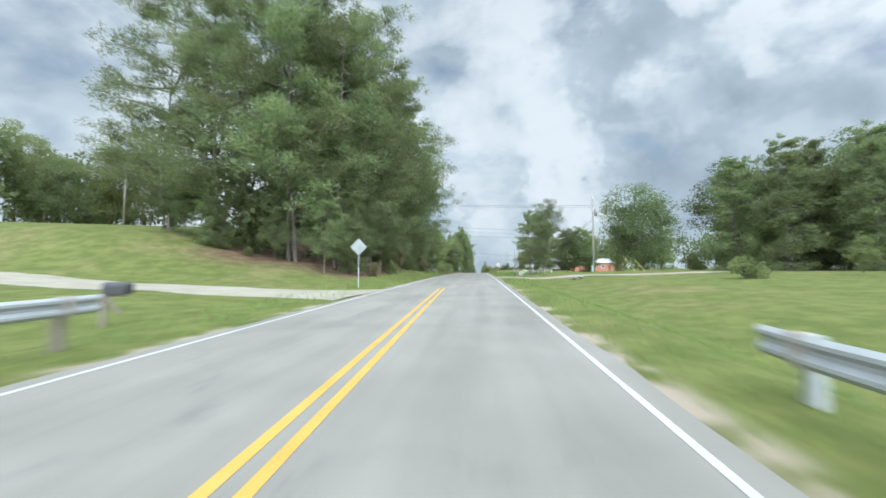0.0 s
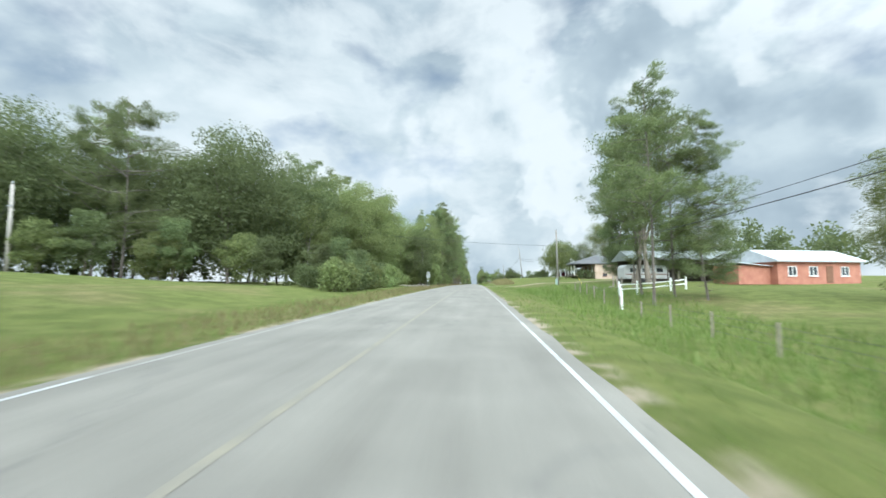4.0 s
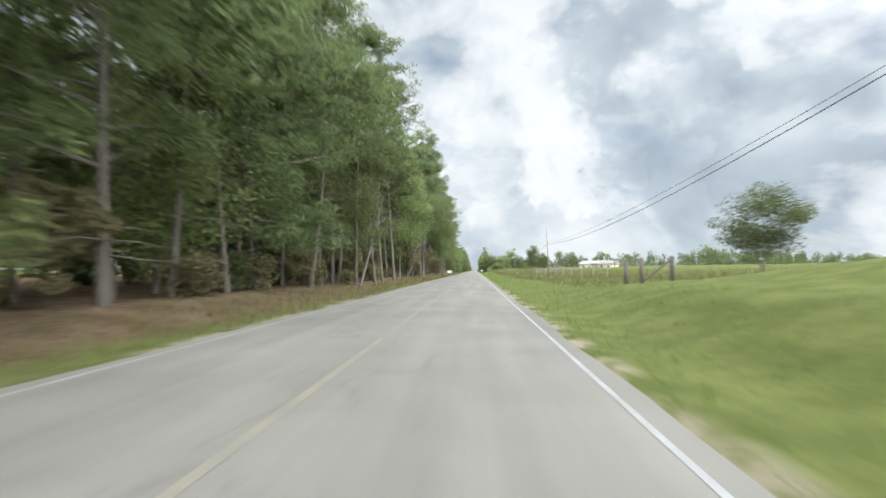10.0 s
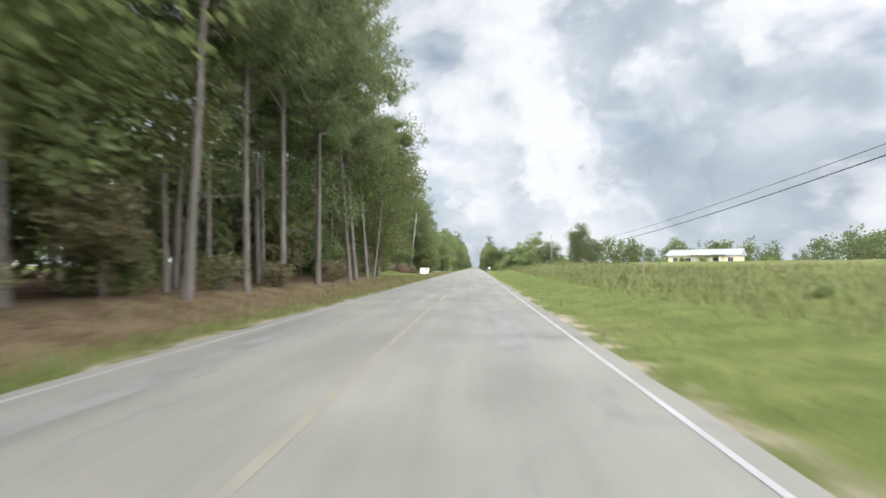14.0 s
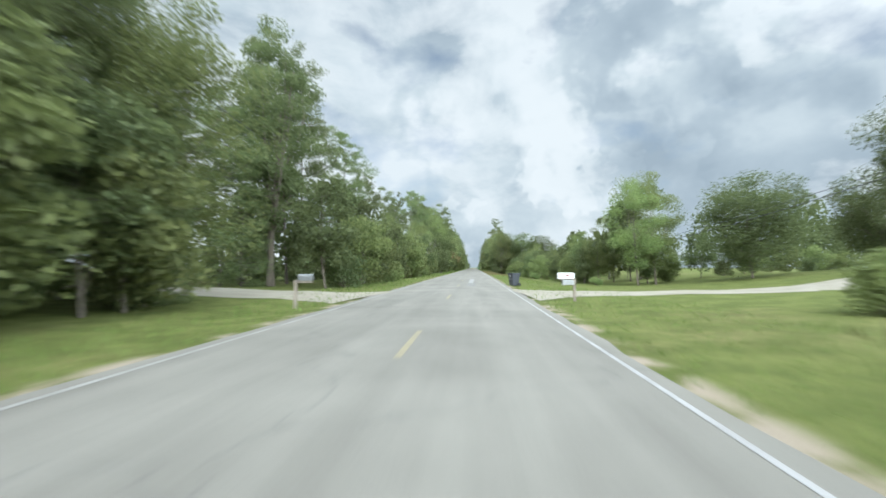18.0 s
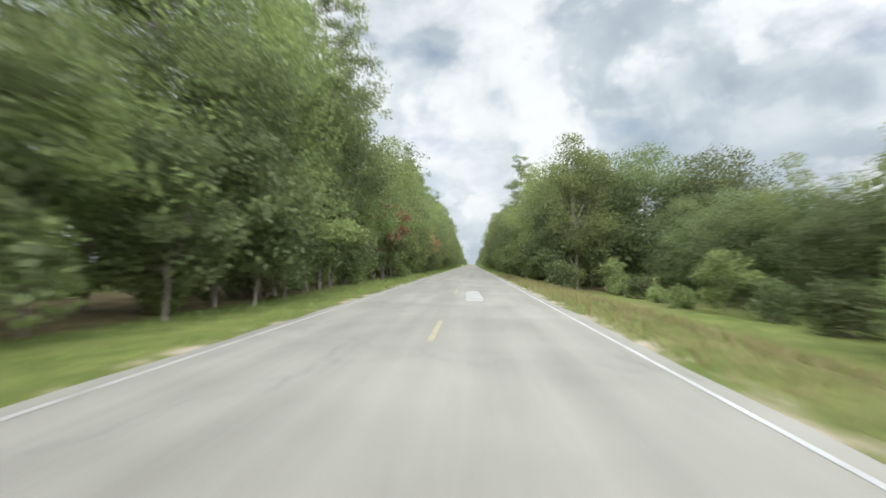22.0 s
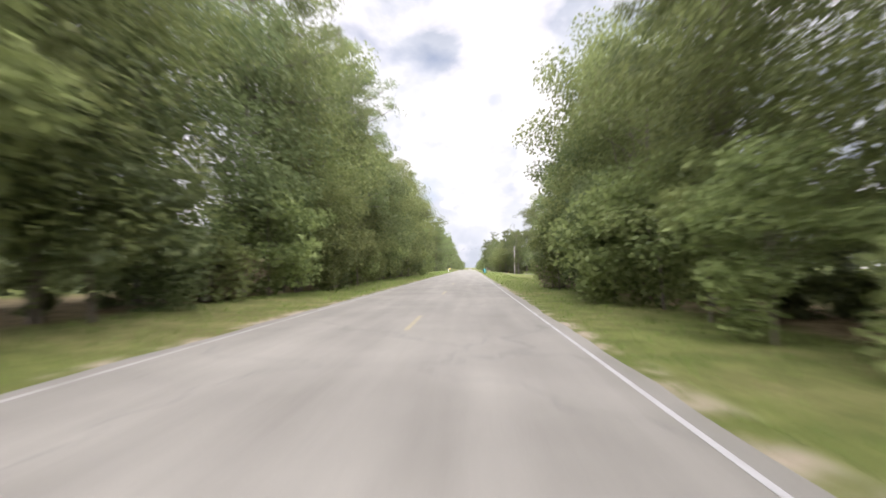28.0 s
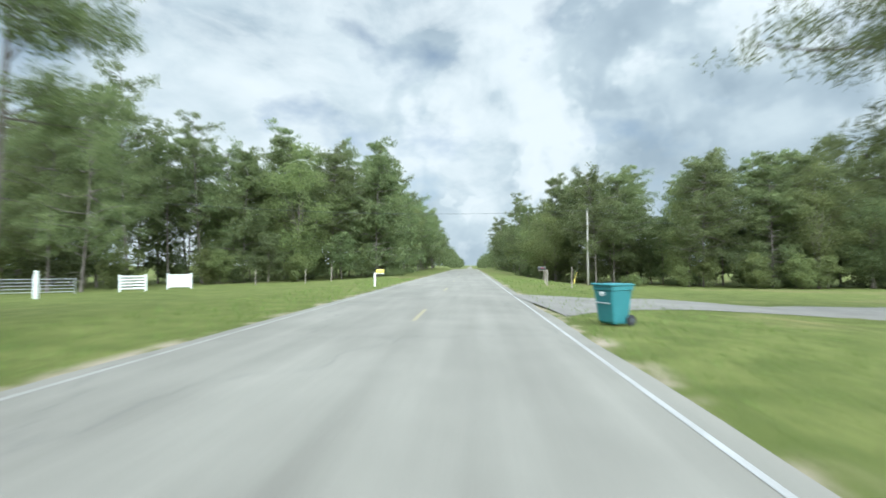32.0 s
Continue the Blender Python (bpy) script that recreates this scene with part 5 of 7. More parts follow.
def utility_pole(x, y, height, label, lean=(0.0, 0.0), drum=False, arm=True, box_at_foot=False, guys=(), mat=None):
    z = ground_z(x, y)
    top = thing("utility_pole", label, "utility pole", (x, y, z))
    bm = rod((0, 0, -0.6), (lean[0], lean[1], height), 0.155, 0.10, 14)
    part("pole", bm, mat or M_POLE, top, smooth=True)
    if arm:
        for dz in (0.05, -1.7):
            bm = rod((lean[0], lean[1], height + dz), (lean[0], lean[1], height + dz + 0.22), 0.05, 0.035, 8)
            bmesh.ops.create_cone(bm, cap_ends=True, segments=10, radius1=0.075, radius2=0.06, depth=0.08, matrix=Matrix.Translation((lean[0], lean[1], height + dz + 0.12)))
            part("insulator", bm, M_STEEL, top, "grey ceramic insulator")
        part("bracket", box((0.5, 0.06, 0.08), (lean[0] * 0.8, lean[1] * 0.8 - 0.12, height - 1.7), 0.01), M_STEEL, top, "steel bracket")
    if drum:
        d = part("transformer", rod((0.42, 0, height - 2.6), (0.42, 0, height - 1.7), 0.24, 0.24, 18), M_DRUM, top, "grey drum transformer", True)
        part("bushing", rod((0.42, 0, height - 1.7), (0.42, 0, height - 1.45), 0.05, 0.03, 8), M_BROWN, d)
        part("lid", rod((0.42, 0, height - 1.70), (0.42, 0, height - 1.66), 0.26, 0.26, 18), M_DRUM, d)
    if box_at_foot:
        part("meter_box", box((0.34, 0.22, 0.95), (-0.25, -0.15, 0.5), 0.02), M_GREENBOX, top, "pale green meter box")
        part("conduit", rod((-0.12, -0.1, 0.9), (-0.08, -0.1, height * 0.7), 0.03, 0.03, 8), M_STEEL, top, "grey conduit")
    for gx, gy in guys:
        part("guy_wire", rod((lean[0] * 0.8, lean[1] * 0.8, height * 0.82), (gx, gy, ground_z(x + gx, y + gy) - z), 0.012, 0.012, 5), M_WIRE, top, "thin steel guy wire")
        part("guy_guard", rod((gx, gy, ground_z(x + gx, y + gy) - z), (gx * 0.78, gy * 0.78, height * 0.82 * 0.22), 0.028, 0.028, 8), M_YELLOWBOX, top, "faded yellow guy guard")
    return z + height


h0 = utility_pole(18.6, 68.0, 10.9, "tall grey utility pole with transformer and guy wires", drum=True, box_at_foot=True, guys=((5.5, -1.0), (7.4, 0.5)))
h1 = utility_pole(14.8, 167.3, 8.5, "grey utility pole with a meter box at its foot", lean=(-0.15, 0), box_at_foot=True, guys=((4.0, 1.2),))
h2 = utility_pole(18.4, 252.7, 10.5, "leaning grey wooden utility pole on the bank", lean=(-1.2, 0.2))
h3 = utility_pole(17.8, 340, 9.8, "straight grey wooden utility pole in the pasture", lean=(-0.5, 0))
h4 = utility_pole(20.1, 449.8, 8.8, "grey utility pole before the dark trees", drum=True)
h5 = utility_pole(20.2, 498.6, 7.5, "pale utility pole among young trees", mat=M_PALEPOLE)
h6 = utility_pole(-11.4, 424.6, 11.5, "tall grey utility pole against the woods", lean=(1.3, 0))
h7 = utility_pole(16.4, 829.5, 9.6, "pale utility pole at the wood edge", guys=((-2.5, -3.0),), mat=M_PALEPOLE)
utility_pole(-50.0, 61.3, 10.5, "grey utility pole standing on the grassy hill")
utility_pole(-34.0, 128.5, 7.0, "pale utility pole at the edge of the clearing", guys=((-2.5, -1.0),), mat=M_PALEPOLE)
for y, x in ((934.4, 15.0), (1039.5, 14.6), (1153.4, 14.4)):
    utility_pole(x, y, 9.5, "distant grey utility pole along the road")
for a, b, sag in (((18.6, 68.0, h0), (14.65, 167.3, h1), 1.2), ((14.65, 167.3, h1), (17.2, 252.9, h2), 1.1), ((17.2, 252.9, h2), (17.3, 340, h3), 1.3),
                  ((17.3, 340, h3), (20.1, 449.8, h4), 1.6), ((20.1, 449.8, h4), (20.2, 498.6, h5), 0.6)):
    cable((a[0], a[1], a[2] - 3.1), (b[0], b[1], b[2] - 3.1), sag)
    cable((a[0], a[1], a[2] - 3.35), (b[0], b[1], b[2] - 3.35), sag * 1.25, 0.026, "thicker dark cable sagging between poles")
for dz, w in ((-1.0, 0.018), (-1.25, 0.018)):
    cable((18.6, 68.0, h0 + dz), (-22, 73.5, h0 + 2.6 + dz), 0.5, w, "dark power line crossing over the road")
for dz in (8.4, 9.3, 10.2):
    cable((-24, 90.5, road_z(90.5) + dz + 0.6), (40, 116.8, road_z(109.5) + dz), 0.5, 0.016, "dark power line crossing over the road")
cable((14.65, 167.3, h1 - 2.4), (-22, 173, h1 + 1.2), 0.5, 0.022, "dark power line crossing over the road")
cable((-10.2, 424.6, h6 - 1.0), (-14, 503.7, h6 - 2.0), 1.0, 0.02, "dark power line running along the woods")
cable((-10.2, 424.6, h6 - 1.0), (-15, 343.1, h6 - 1.0), 1.0, 0.02, "dark power line running along the woods")
cable((16.4, 829.5, h7), (-30, 811.8, h7 - 1.0), 0.8, 0.018, "dark power line crossing over the road")
cable((16.4, 829.5, h7 - 1.5), (90, 817.6, h7 - 1.0), 1.0, 0.018, "dark power line running off along the woods")


def mailbox(x, y, turn, label, box_mat, post_mat=None, brace=False, height=1.05, size=(0.17, 0.48, 0.22), flag=True, reach=0.12):
    """A post with an arched letter box that faces the road."""
    z = ground_z(x, y)
    top = thing("mailbox", label, "mailbox", (x, y, z), turn)
    part("post", box((0.10, 0.10, height + 0.3), (0, 0.22, (height - 0.3) / 2 + (0.14 if brace else 0)), 0.008), post_mat or M_WOOD, top, "weathered wooden post")
    part("arm", box((0.09, 0.62, 0.07), (0, -0.05, height - 0.05), 0.006), post_mat or M_WOOD, top)
    if brace:
        part("brace", box((0.07, 0.07, 0.62), (0, 0.02, height - 0.27), 0.005, Matrix.Rotation(radians(-45), 4, "X")), post_mat or M_WOOD, top)
    w, L, h = size
    prof = [(-w / 2, 0), (w / 2, 0), (w / 2, h * 0.6)] + [(w / 2 * math.cos(a), h * 0.6 + h * 0.4 * math.sin(a)) for a in np.linspace(0.25, math.pi - 0.25, 9)] + [(-w / 2, h * 0.6)]
    bm = bmesh.new()
    a = [bm.verts.new((px, -L / 2 - reach, height - 0.01 + pz)) for px, pz in prof]
    b = [bm.verts.new((px, L / 2 - reach, height - 0.01 + pz)) for px, pz in prof]
    n = len(prof)
    for i in range(n):
        bm.faces.new((a[i], a[(i + 1) % n], b[(i + 1) % n], b[i]))
    bm.faces.new(a)
    bm.faces.new(b[::-1])
    bmesh.ops.recalc_face_normals(bm, faces=bm.faces)
    shell = part("letter_box", bm, box_mat, top)
    bm = bmesh.new()
    bm.faces.new([bm.verts.new((px * 1.06, -L / 2 - reach - 0.012, height - 0.01 + pz * 1.03)) for px, pz in prof])
    got = bmesh.ops.extrude_face_region(bm, geom=list(bm.faces))
    bmesh.ops.translate(bm, verts=[v for v in got["geom"] if isinstance(v, bmesh.types.BMVert)], vec=(0, 0.02, 0))
    bmesh.ops.recalc_face_normals(bm, faces=bm.faces)
    door = part("door", bm, box_mat, shell)
    part("knob", box((0.03, 0.02, 0.03), (0, -L / 2 - reach - 0.02, height + h * 0.85), 0.004), M_STEEL, shell)
    if flag:
        part("flag", box((0.008, 0.16, 0.05), (w / 2 + 0.01, 0.02 - reach, height + h * 0.55), 0.002), M_CARRED, shell, "small red signal flag")
    return top


mailbox(-7.1, 10.2, 90, "black mailbox on a leaning braced wooden post", M_BLACK, M_RAIL, brace=True, height=0.82, size=(0.24, 0.62, 0.28))
mailbox(5.7, 49.1, -90, "dark mailbox on a wooden post by the driveway", M_BLACK, height=1.0)
mailbox(5.9, 220.5, -90, "grey mailbox on a brown wooden post", M_GREYBOX, height=1.0)
mailbox(-4.6, 448.5, 90, "grey mailbox with faded lettering on a wooden post", M_GREYBOX, height=0.95, brace=False)
mb = mailbox(5.0, 452, -90, "large white mailbox above a grey one on a post", M_WHITE, height=0.92, size=(0.30, 0.62, 0.24))
part("lower_box", box((0.24, 0.46, 0.20), (0.04, -0.05, 0.76), 0.03), M_STEEL, mb, "grey plastic newspaper box")
for k in range(3):
    part("lettering_bar", box((0.004, 0.40 - 0.08 * k, 0.025), (-0.153, -0.12, 1.10 - 0.055 * k)), M_BLACK, mb)
mailbox(-4.5, 799.5, 90, "yellow box on a white post beside the drive", M_YELLOWBOX, M_WHITE, height=0.88)
mailbox(6.2, 800.7, -90, "dark mailbox on a pale wooden post", M_BLACK, height=1.05)


def post_sign(name, label, x, y, plates, posts, category="road sign", turn=0.0):
    """Flat metal plates on steel posts; plates are (width, height, centre z, turn, material, part label)."""
    z = ground_z(x, y)
    top = thing(name, label, category, (x, y, z), turn)
    for px, hgt in posts:
        bm = box((0.055, 0.03, hgt + 0.4), (px, 0, (hgt - 0.4) / 2), 0.004)
        part("post", bm, M_STEEL, top, "galvanised steel post")
    made = []
    for w, h, zc, roll, mat, text in plates:
        bm = box((w, 0.006, h), (0, -0.022, zc), 0.0, Matrix.Rotation(radians(roll), 4, "Y"))
        p = part("plate", bm, mat, top, text)
        made.append(p)
        for s in (-1, 1):
            part("bolt", rod((posts[0][0], -0.034, zc + s * h * 0.3), (posts[0][0], -0.022, zc + s * h * 0.3), 0.012, 0.012, 8), M_STEEL, p)
    return top, made


post_sign("diamond_sign", "bare metal back of a diamond warning sign", -5.9, 27.9, [(0.76, 0.76, 2.55, 45, M_SIGNBACK, "dull grey sign back")], [(0, 2.95)])
top, made = post_sign("route_sign", "two plain metal sign backs on twin posts", -5.9, 172.1, [(0.46, 0.36, 2.45, 0, M_SIGNBACK, "small upper sign back"), (0.66, 0.60, 1.90, 0, M_SIGNBACK, "large lower sign back")], [(-0.14, 2.6), (0.14, 2.3)])
top, made = post_sign("notice_sign", "white notice sign with brown frame on a post", 5.8, 98, [(0.80, 0.74, 2.05, 0, M_WHITE, "white face with brown border")], [(0, 2.3)])
for dx, dz, w, h in ((0, 0.31, 0.66, 0.035), (0, -0.31, 0.66, 0.035), (-0.33, 0, 0.035, 0.62), (0.33, 0, 0.035, 0.62), (0, 0.17, 0.5, 0.09), (0, 0.0, 0.5, 0.05), (0, -0.16, 0.42, 0.14)):
    part("bar", box((w, 0.004, h), (dx, -0.03, 2.05 + dz)), M_BROWN, made[0], "brown painted bar")
part("lower_plate", box((0.5, 0.006, 0.16), (0, -0.022, 1.5)), M_BLACK, top, "small dark lower plate")
post_sign("green_marker", "small dark green marker plate on a short post", -7.4, 88.2, [(0.30, 0.34, 1.15, 0, M_GREENSIGN, "dark green plate")], [(0, 1.3)], "marker post")

# banner with a black drawing, stretched between two stakes
bz = ground_z(-8.75, 426.5)
banner = thing("banner", "white banner with black marks between two stakes", "banner", (-8.75, 426.5, bz), 0)
for s in (-1, 1):
    part("stake", rod((s * 0.9, 0.02, -0.3), (s * 0.9, 0.02, 1.42), 0.022, 0.018, 8), M_STEEL, banner, "thin steel stake")
    part("cap", box((0.06, 0.06, 0.05), (s * 0.9, 0.02, 1.43), 0.01), M_WHITE, banner)
bm = bmesh.new()
bmesh.ops.create_grid(bm, x_segments=12, y_segments=8, size=0.5, matrix=Matrix.Translation((0, 0, 0.80)) @ Matrix.Rotation(radians(90), 4, "X") @ Matrix.Diagonal((1.74, 1.16, 1, 1)))
for v in bm.verts:
    v.co.y += 0.03 * math.sin(v.co.x * 3.1) * (1.4 - v.co.z)
    v.co.z -= 0.03 * math.cos(v.co.x * 1.8)
sheet = part("sheet", bm, M_WHITE, banner, "white vinyl sheet", True)
for dx, dz, w, h, roll in ((0.25, 0.28, 0.52, 0.10, -14), (0.45, 0.12, 0.07, 0.32, -18), (0.36, 0.06, 0.05, 0.20, -10), (0.15, 0.02, 0.18, 0.05, -30), (-0.20, 0.02, 0.16, 0.05, -20), (-0.30, -0.18, 0.28, 0.12, 4), (-0.62, -0.22, 0.20, 0.05, 0)):
    part("mark", box((w, 0.004, h), (dx, -0.045, 0.86 + dz), 0, Matrix.Rotation(radians(roll), 4, "Y")), M_BLACK, sheet, "black painted mark")


def wheeled_bin(x, y, turn, label, mat, lid_mat, tag):
    z = ground_z(x, y)
    top = thing("wheeled_bin", label, "wheeled bin", (x, y, z), turn)
    bm = bmesh.new()
    rings = [(0.22, 0.20, 0.05), (0.235, 0.24, 0.10), (0.27, 0.30, 0.60), (0.285, 0.325, 0.80), (0.305, 0.345, 0.81), (0.305, 0.345, 0.90)]
    loops = []
    for hx, hy, hz in rings:
        pts = []
        for cx, cy in ((1, 1), (-1, 1), (-1, -1), (1, -1)):
            for k in range(4):
                a = math.atan2(cy, cx) - math.pi / 4 + k / 3 * math.pi / 2
                pts.append(bm.verts.new((cx * (hx - 0.05) + 0.05 * math.cos(a), cy * (hy - 0.05) + 0.05 * math.sin(a), hz)))
        loops.append(pts)
    for a, b in zip(loops, loops[1:]):
        for i in range(16):
            bm.faces.new((a[i], a[(i + 1) % 16], b[(i + 1) % 16], b[i]))
    bm.faces.new(loops[0][::-1])
    bm.faces.new(loops[-1])
    part("body", bm, mat, top)
    bm = box((0.64, 0.74, 0.05), (0, -0.01, 0.93), 0.022)
    for v in bm.verts:
        if v.co.z > 0.94:
            v.co.z += 0.05 * (1 - (v.co.x / 0.32) ** 2) * (1 - ((v.co.y + 0.01) / 0.37) ** 2)
    part("lid", bm, lid_mat, top, tag)
    part("handle", rod((-0.24, 0.40, 0.88), (0.24, 0.40, 0.88), 0.018, 0.018, 10), mat, top)
    for s in (-1, 1):
        part("hinge", box((0.05, 0.09, 0.06), (s * 0.2, 0.36, 0.89), 0.01), mat, top)
        w = part("wheel", rod((s * 0.24, 0.27, 0.12), (s * 0.30, 0.27, 0.12), 0.125, 0.125, 20), M_RUBBER, top, "black rubber wheel")
        part("hub", rod((s * 0.298, 0.27, 0.12), (s * 0.308, 0.27, 0.12), 0.06, 0.05, 12), M_DARKBIN, w)
    part("axle", rod((-0.25, 0.27, 0.12), (0.25, 0.27, 0.12), 0.012, 0.012, 8), M_STEEL, top)
    part("catch_bar", rod((-0.2, -0.335, 0.52), (0.2, -0.335, 0.52), 0.014, 0.014, 8), M_STEEL, top)
    for k in range(3):
        part("label_bar", box((0.16 - 0.03 * k, 0.006, 0.022), (0, -0.342, 0.76 - 0.034 * k)), M_WHITE, top, "white moulded mark")
    return top


wheeled_bin(4.1, 466.6, -60, "charcoal wheeled bin standing on the grass verge", M_DARKBIN, M_DARKBIN, "closed charcoal lid")
wheeled_bin(4.7, 781.5, -60, "teal wheeled bin standing beside the driveway", M_TEAL, M_TEAL, "closed teal lid")


def guardrail(x, y0, y1, side, label, lift=-0.12):
    """Steel W-beam on posts along the road, with a flared end."""
    top = thing("guardrail", label, "guardrail", (x, y0, road_z(y0)))
    prof = [(0.0, 0.44), (0.05, 0.49), (0.05, 0.53), (0.0, 0.58), (0.0, 0.62), (0.05, 0.67), (0.05, 0.71), (0.0, 0.755)]
    n = max(2, int(abs(y1 - y0) / 1.0))
    v, f = [], []
    for i in range(n + 1):
        y = y0 + (y1 - y0) * i / n
        bend = 0.12 * max(0, 1 - abs(y - y1) / 1.5) ** 2
        for k, (dx, dz) in enumerate(prof + [(a - 0.006, b) for a, b in prof[::-1]]):
            v.append((-side * dx + side * bend, y - y0, dz + road_z(y) - road_z(y0) + lift))
    m = len(prof) * 2
    for i in range(n):
        for k in range(m):
            f.append((i * m + k, i * m + (k + 1) % m, (i + 1) * m + (k + 1) % m, (i + 1) * m + k))
    f.append(tuple(range(m)))
    f.append(tuple(n * m + k for k in range(m))[::-1])
    mesh_ob("rail", v, f, M_STEEL, top)
    y = y1 - 0.7 * (1 if y1 > y0 else -1)
    while (y - y0) * (1 if y1 > y0 else -1) > 0:
        part("post", box((0.12, 0.16, 1.1), (side * 0.18, y - y0, 0.2 + road_z(y) - road_z(y0) + lift), 0.01), M_RAIL if side < 0 else M_STEEL, top)
        part("block", box((0.15, 0.12, 0.34), (side * 0.06, y - y0, 0.6 + road_z(y) - road_z(y0) + lift), 0.01), M_WOOD, top)
        y -= 1.9 * (1 if y1 > y0 else -1)
    return top


guardrail(4.75, -35, 5.4, 1, "galvanised steel guardrail beside the creek crossing")
guardrail(-4.9, -35, 7.5, -1, "pale galvanised guardrail ending in the grass", 0.05)


def wire_fence(pts, gap, label, post_h=1.15, wires=(0.35, 0.7, 1.0), thick=0.055):
    """Round posts with strands of wire between them."""
    top = thing("wire_fence", label, "fence", (pts[0][0], pts[0][1], ground_z(*pts[0])))
    o = Vector((pts[0][0], pts[0][1], ground_z(*pts[0])))
    spots = []
    for a, b in zip(pts, pts[1:]):
        n = max(1, int(math.dist(a, b) / gap))
        spots += [(a[0] + (b[0] - a[0]) * i / n, a[1] + (b[1] - a[1]) * i / n) for i in range(n)]
    spots.append(pts[-1])
    for x, y in spots:
        j = rng.uniform(-0.05, 0.05)
        base = Vector((x, y, ground_z(x, y))) - o
        part("post", rod(base - Vector((0, 0, 0.3)), base + Vector((j, j, post_h)), thick, thick * 0.9, 8), M_WOOD, top)
    for hgt in wires:
        path = [tuple(Vector((x, y, ground_z(x, y) + hgt)) - o) for x, y in spots]
        tv, tf = limb_mesh([(path, [0.006] * len(path))], 4)
        ob = new("strand", plain_mesh("strand", tv, tf, M_WIRE))
        ob.parent = top
    return top


def rail_fence(pts, gap, label, rails=(0.45, 0.85, 1.2), mat=None):
    top = thing("rail_fence", label, "fence", (pts[0][0], pts[0][1], ground_z(*pts[0])))
    o = Vector((pts[0][0], pts[0][1], ground_z(*pts[0])))
    spots = []
    for a, b in zip(pts, pts[1:]):
        n = max(1, int(math.dist(a, b) / gap))
        spots += [(a[0] + (b[0] - a[0]) * i / n, a[1] + (b[1] - a[1]) * i / n) for i in range(n)]
    spots.append(pts[-1])
    g = [Vector((x, y, ground_z(x, y))) - o for x, y in spots]
    for p in g:
        part("post", box((0.14, 0.14, 1.7), p + Vector((0, 0, 0.55)), 0.012), mat or M_WOOD, top)
    for a, b in zip(g, g[1:]):
        d = b - a
        for hgt in rails:
            mid = (a + b) / 2 + Vector((0, 0, hgt))
            part("rail", box((0.035, d.length, 0.10), mid, 0.006, d.to_track_quat("Y", "Z").to_matrix().to_4x4()), mat or M_WOOD, top)
    return top


wire_fence([(13, 87.6), (12, 108), (12.5, 134.3), (14, 151.8)], 4.0, "sagging wire fence on grey posts along the pasture")
rail_fence([(13, 131.4), (16, 141.6), (25, 147.5)], 2.6, "pale wooden rail fence by the trees", (0.6, 1.05), M_WHITE)
wire_fence([(13.0, 275.1), (13.6, 292), (13.6, 328.5)], 5.0, "wire fence on grey posts along the pasture")
rail_fence([(13.4, 328.5), (14.5, 337.3), (17, 346), (22, 351.9)], 2.7, "brown weathered wooden rail fence at the pasture corner", mat=M_RAIL)
rail_fence([(15, 331.4), (24, 328.5), (32, 327)], 3.0, "brown weathered wooden rail fence crossing the pasture", mat=M_RAIL)
wire_fence([(14.0, 372), (13.6, 391.3), (12.8, 435.1)], 7.0, "wire fence on thin posts along the weedy field", 0.95, (0.3, 0.6, 0.85), 0.032)
wire_fence([(-11.5, 159.1), (-12.5, 169.4), (-13, 181)], 4.0, "old fence posts at the clearing edge")
wire_fence([(19.5, 151.8), (20.5, 158.4), (24, 161.3), (30, 160.6)], 2.6, "stout pale fence posts before the barn", 1.5, (0.5, 1.0), 0.11)

# braced corner posts at the start of the pasture
cz = ground_z(12.0, 271.6)
corner = thing("fence_corner", "dark braced wooden fence corner posts", "fence", (12.0, 271.6, cz))
for x, y in ((10.9, 268.9), (11.5, 268.0), (13.4, 268.4)):
    p = Vector((x - 12.0, y - 271.6, ground_z(x, y) - cz))
    part("post", rod(p - Vector((0, 0, 0.4)), p + Vector((0.02, 0, 1.45)), 0.13, 0.12, 12), M_DARKWOOD, corner, smooth=True)
p = Vector((1.4, -3.2, ground_z(13.4, 268.4) - cz))
for x, y in ((11.7, 268.1),):
    part("brace", rod(p + Vector((0, 0, 1.3)), Vector((x - 12.0, y - 271.6, ground_z(x, y) - cz + 0.15)), 0.06, 0.06, 8), M_DARKWOOD, corner)

# rubble by the gravel lane and pale rocks in the ditch
def rock_mesh(seed):
    r = np.random.default_rng(seed)
    bm = bmesh.new()
    bmesh.ops.create_icosphere(bm, subdivisions=2, radius=0.5)
    for v in bm.verts:
        v.co *= 1 + 0.28 * noise.noise(v.co * 1.9 + Vector((seed, 0, 0)))
        v.co.z *= 0.62
    me = bpy.data.meshes.new("rock")
    bm.to_mesh(me)
    bm.free()
    me.materials.append(M_ROCK)
    return me


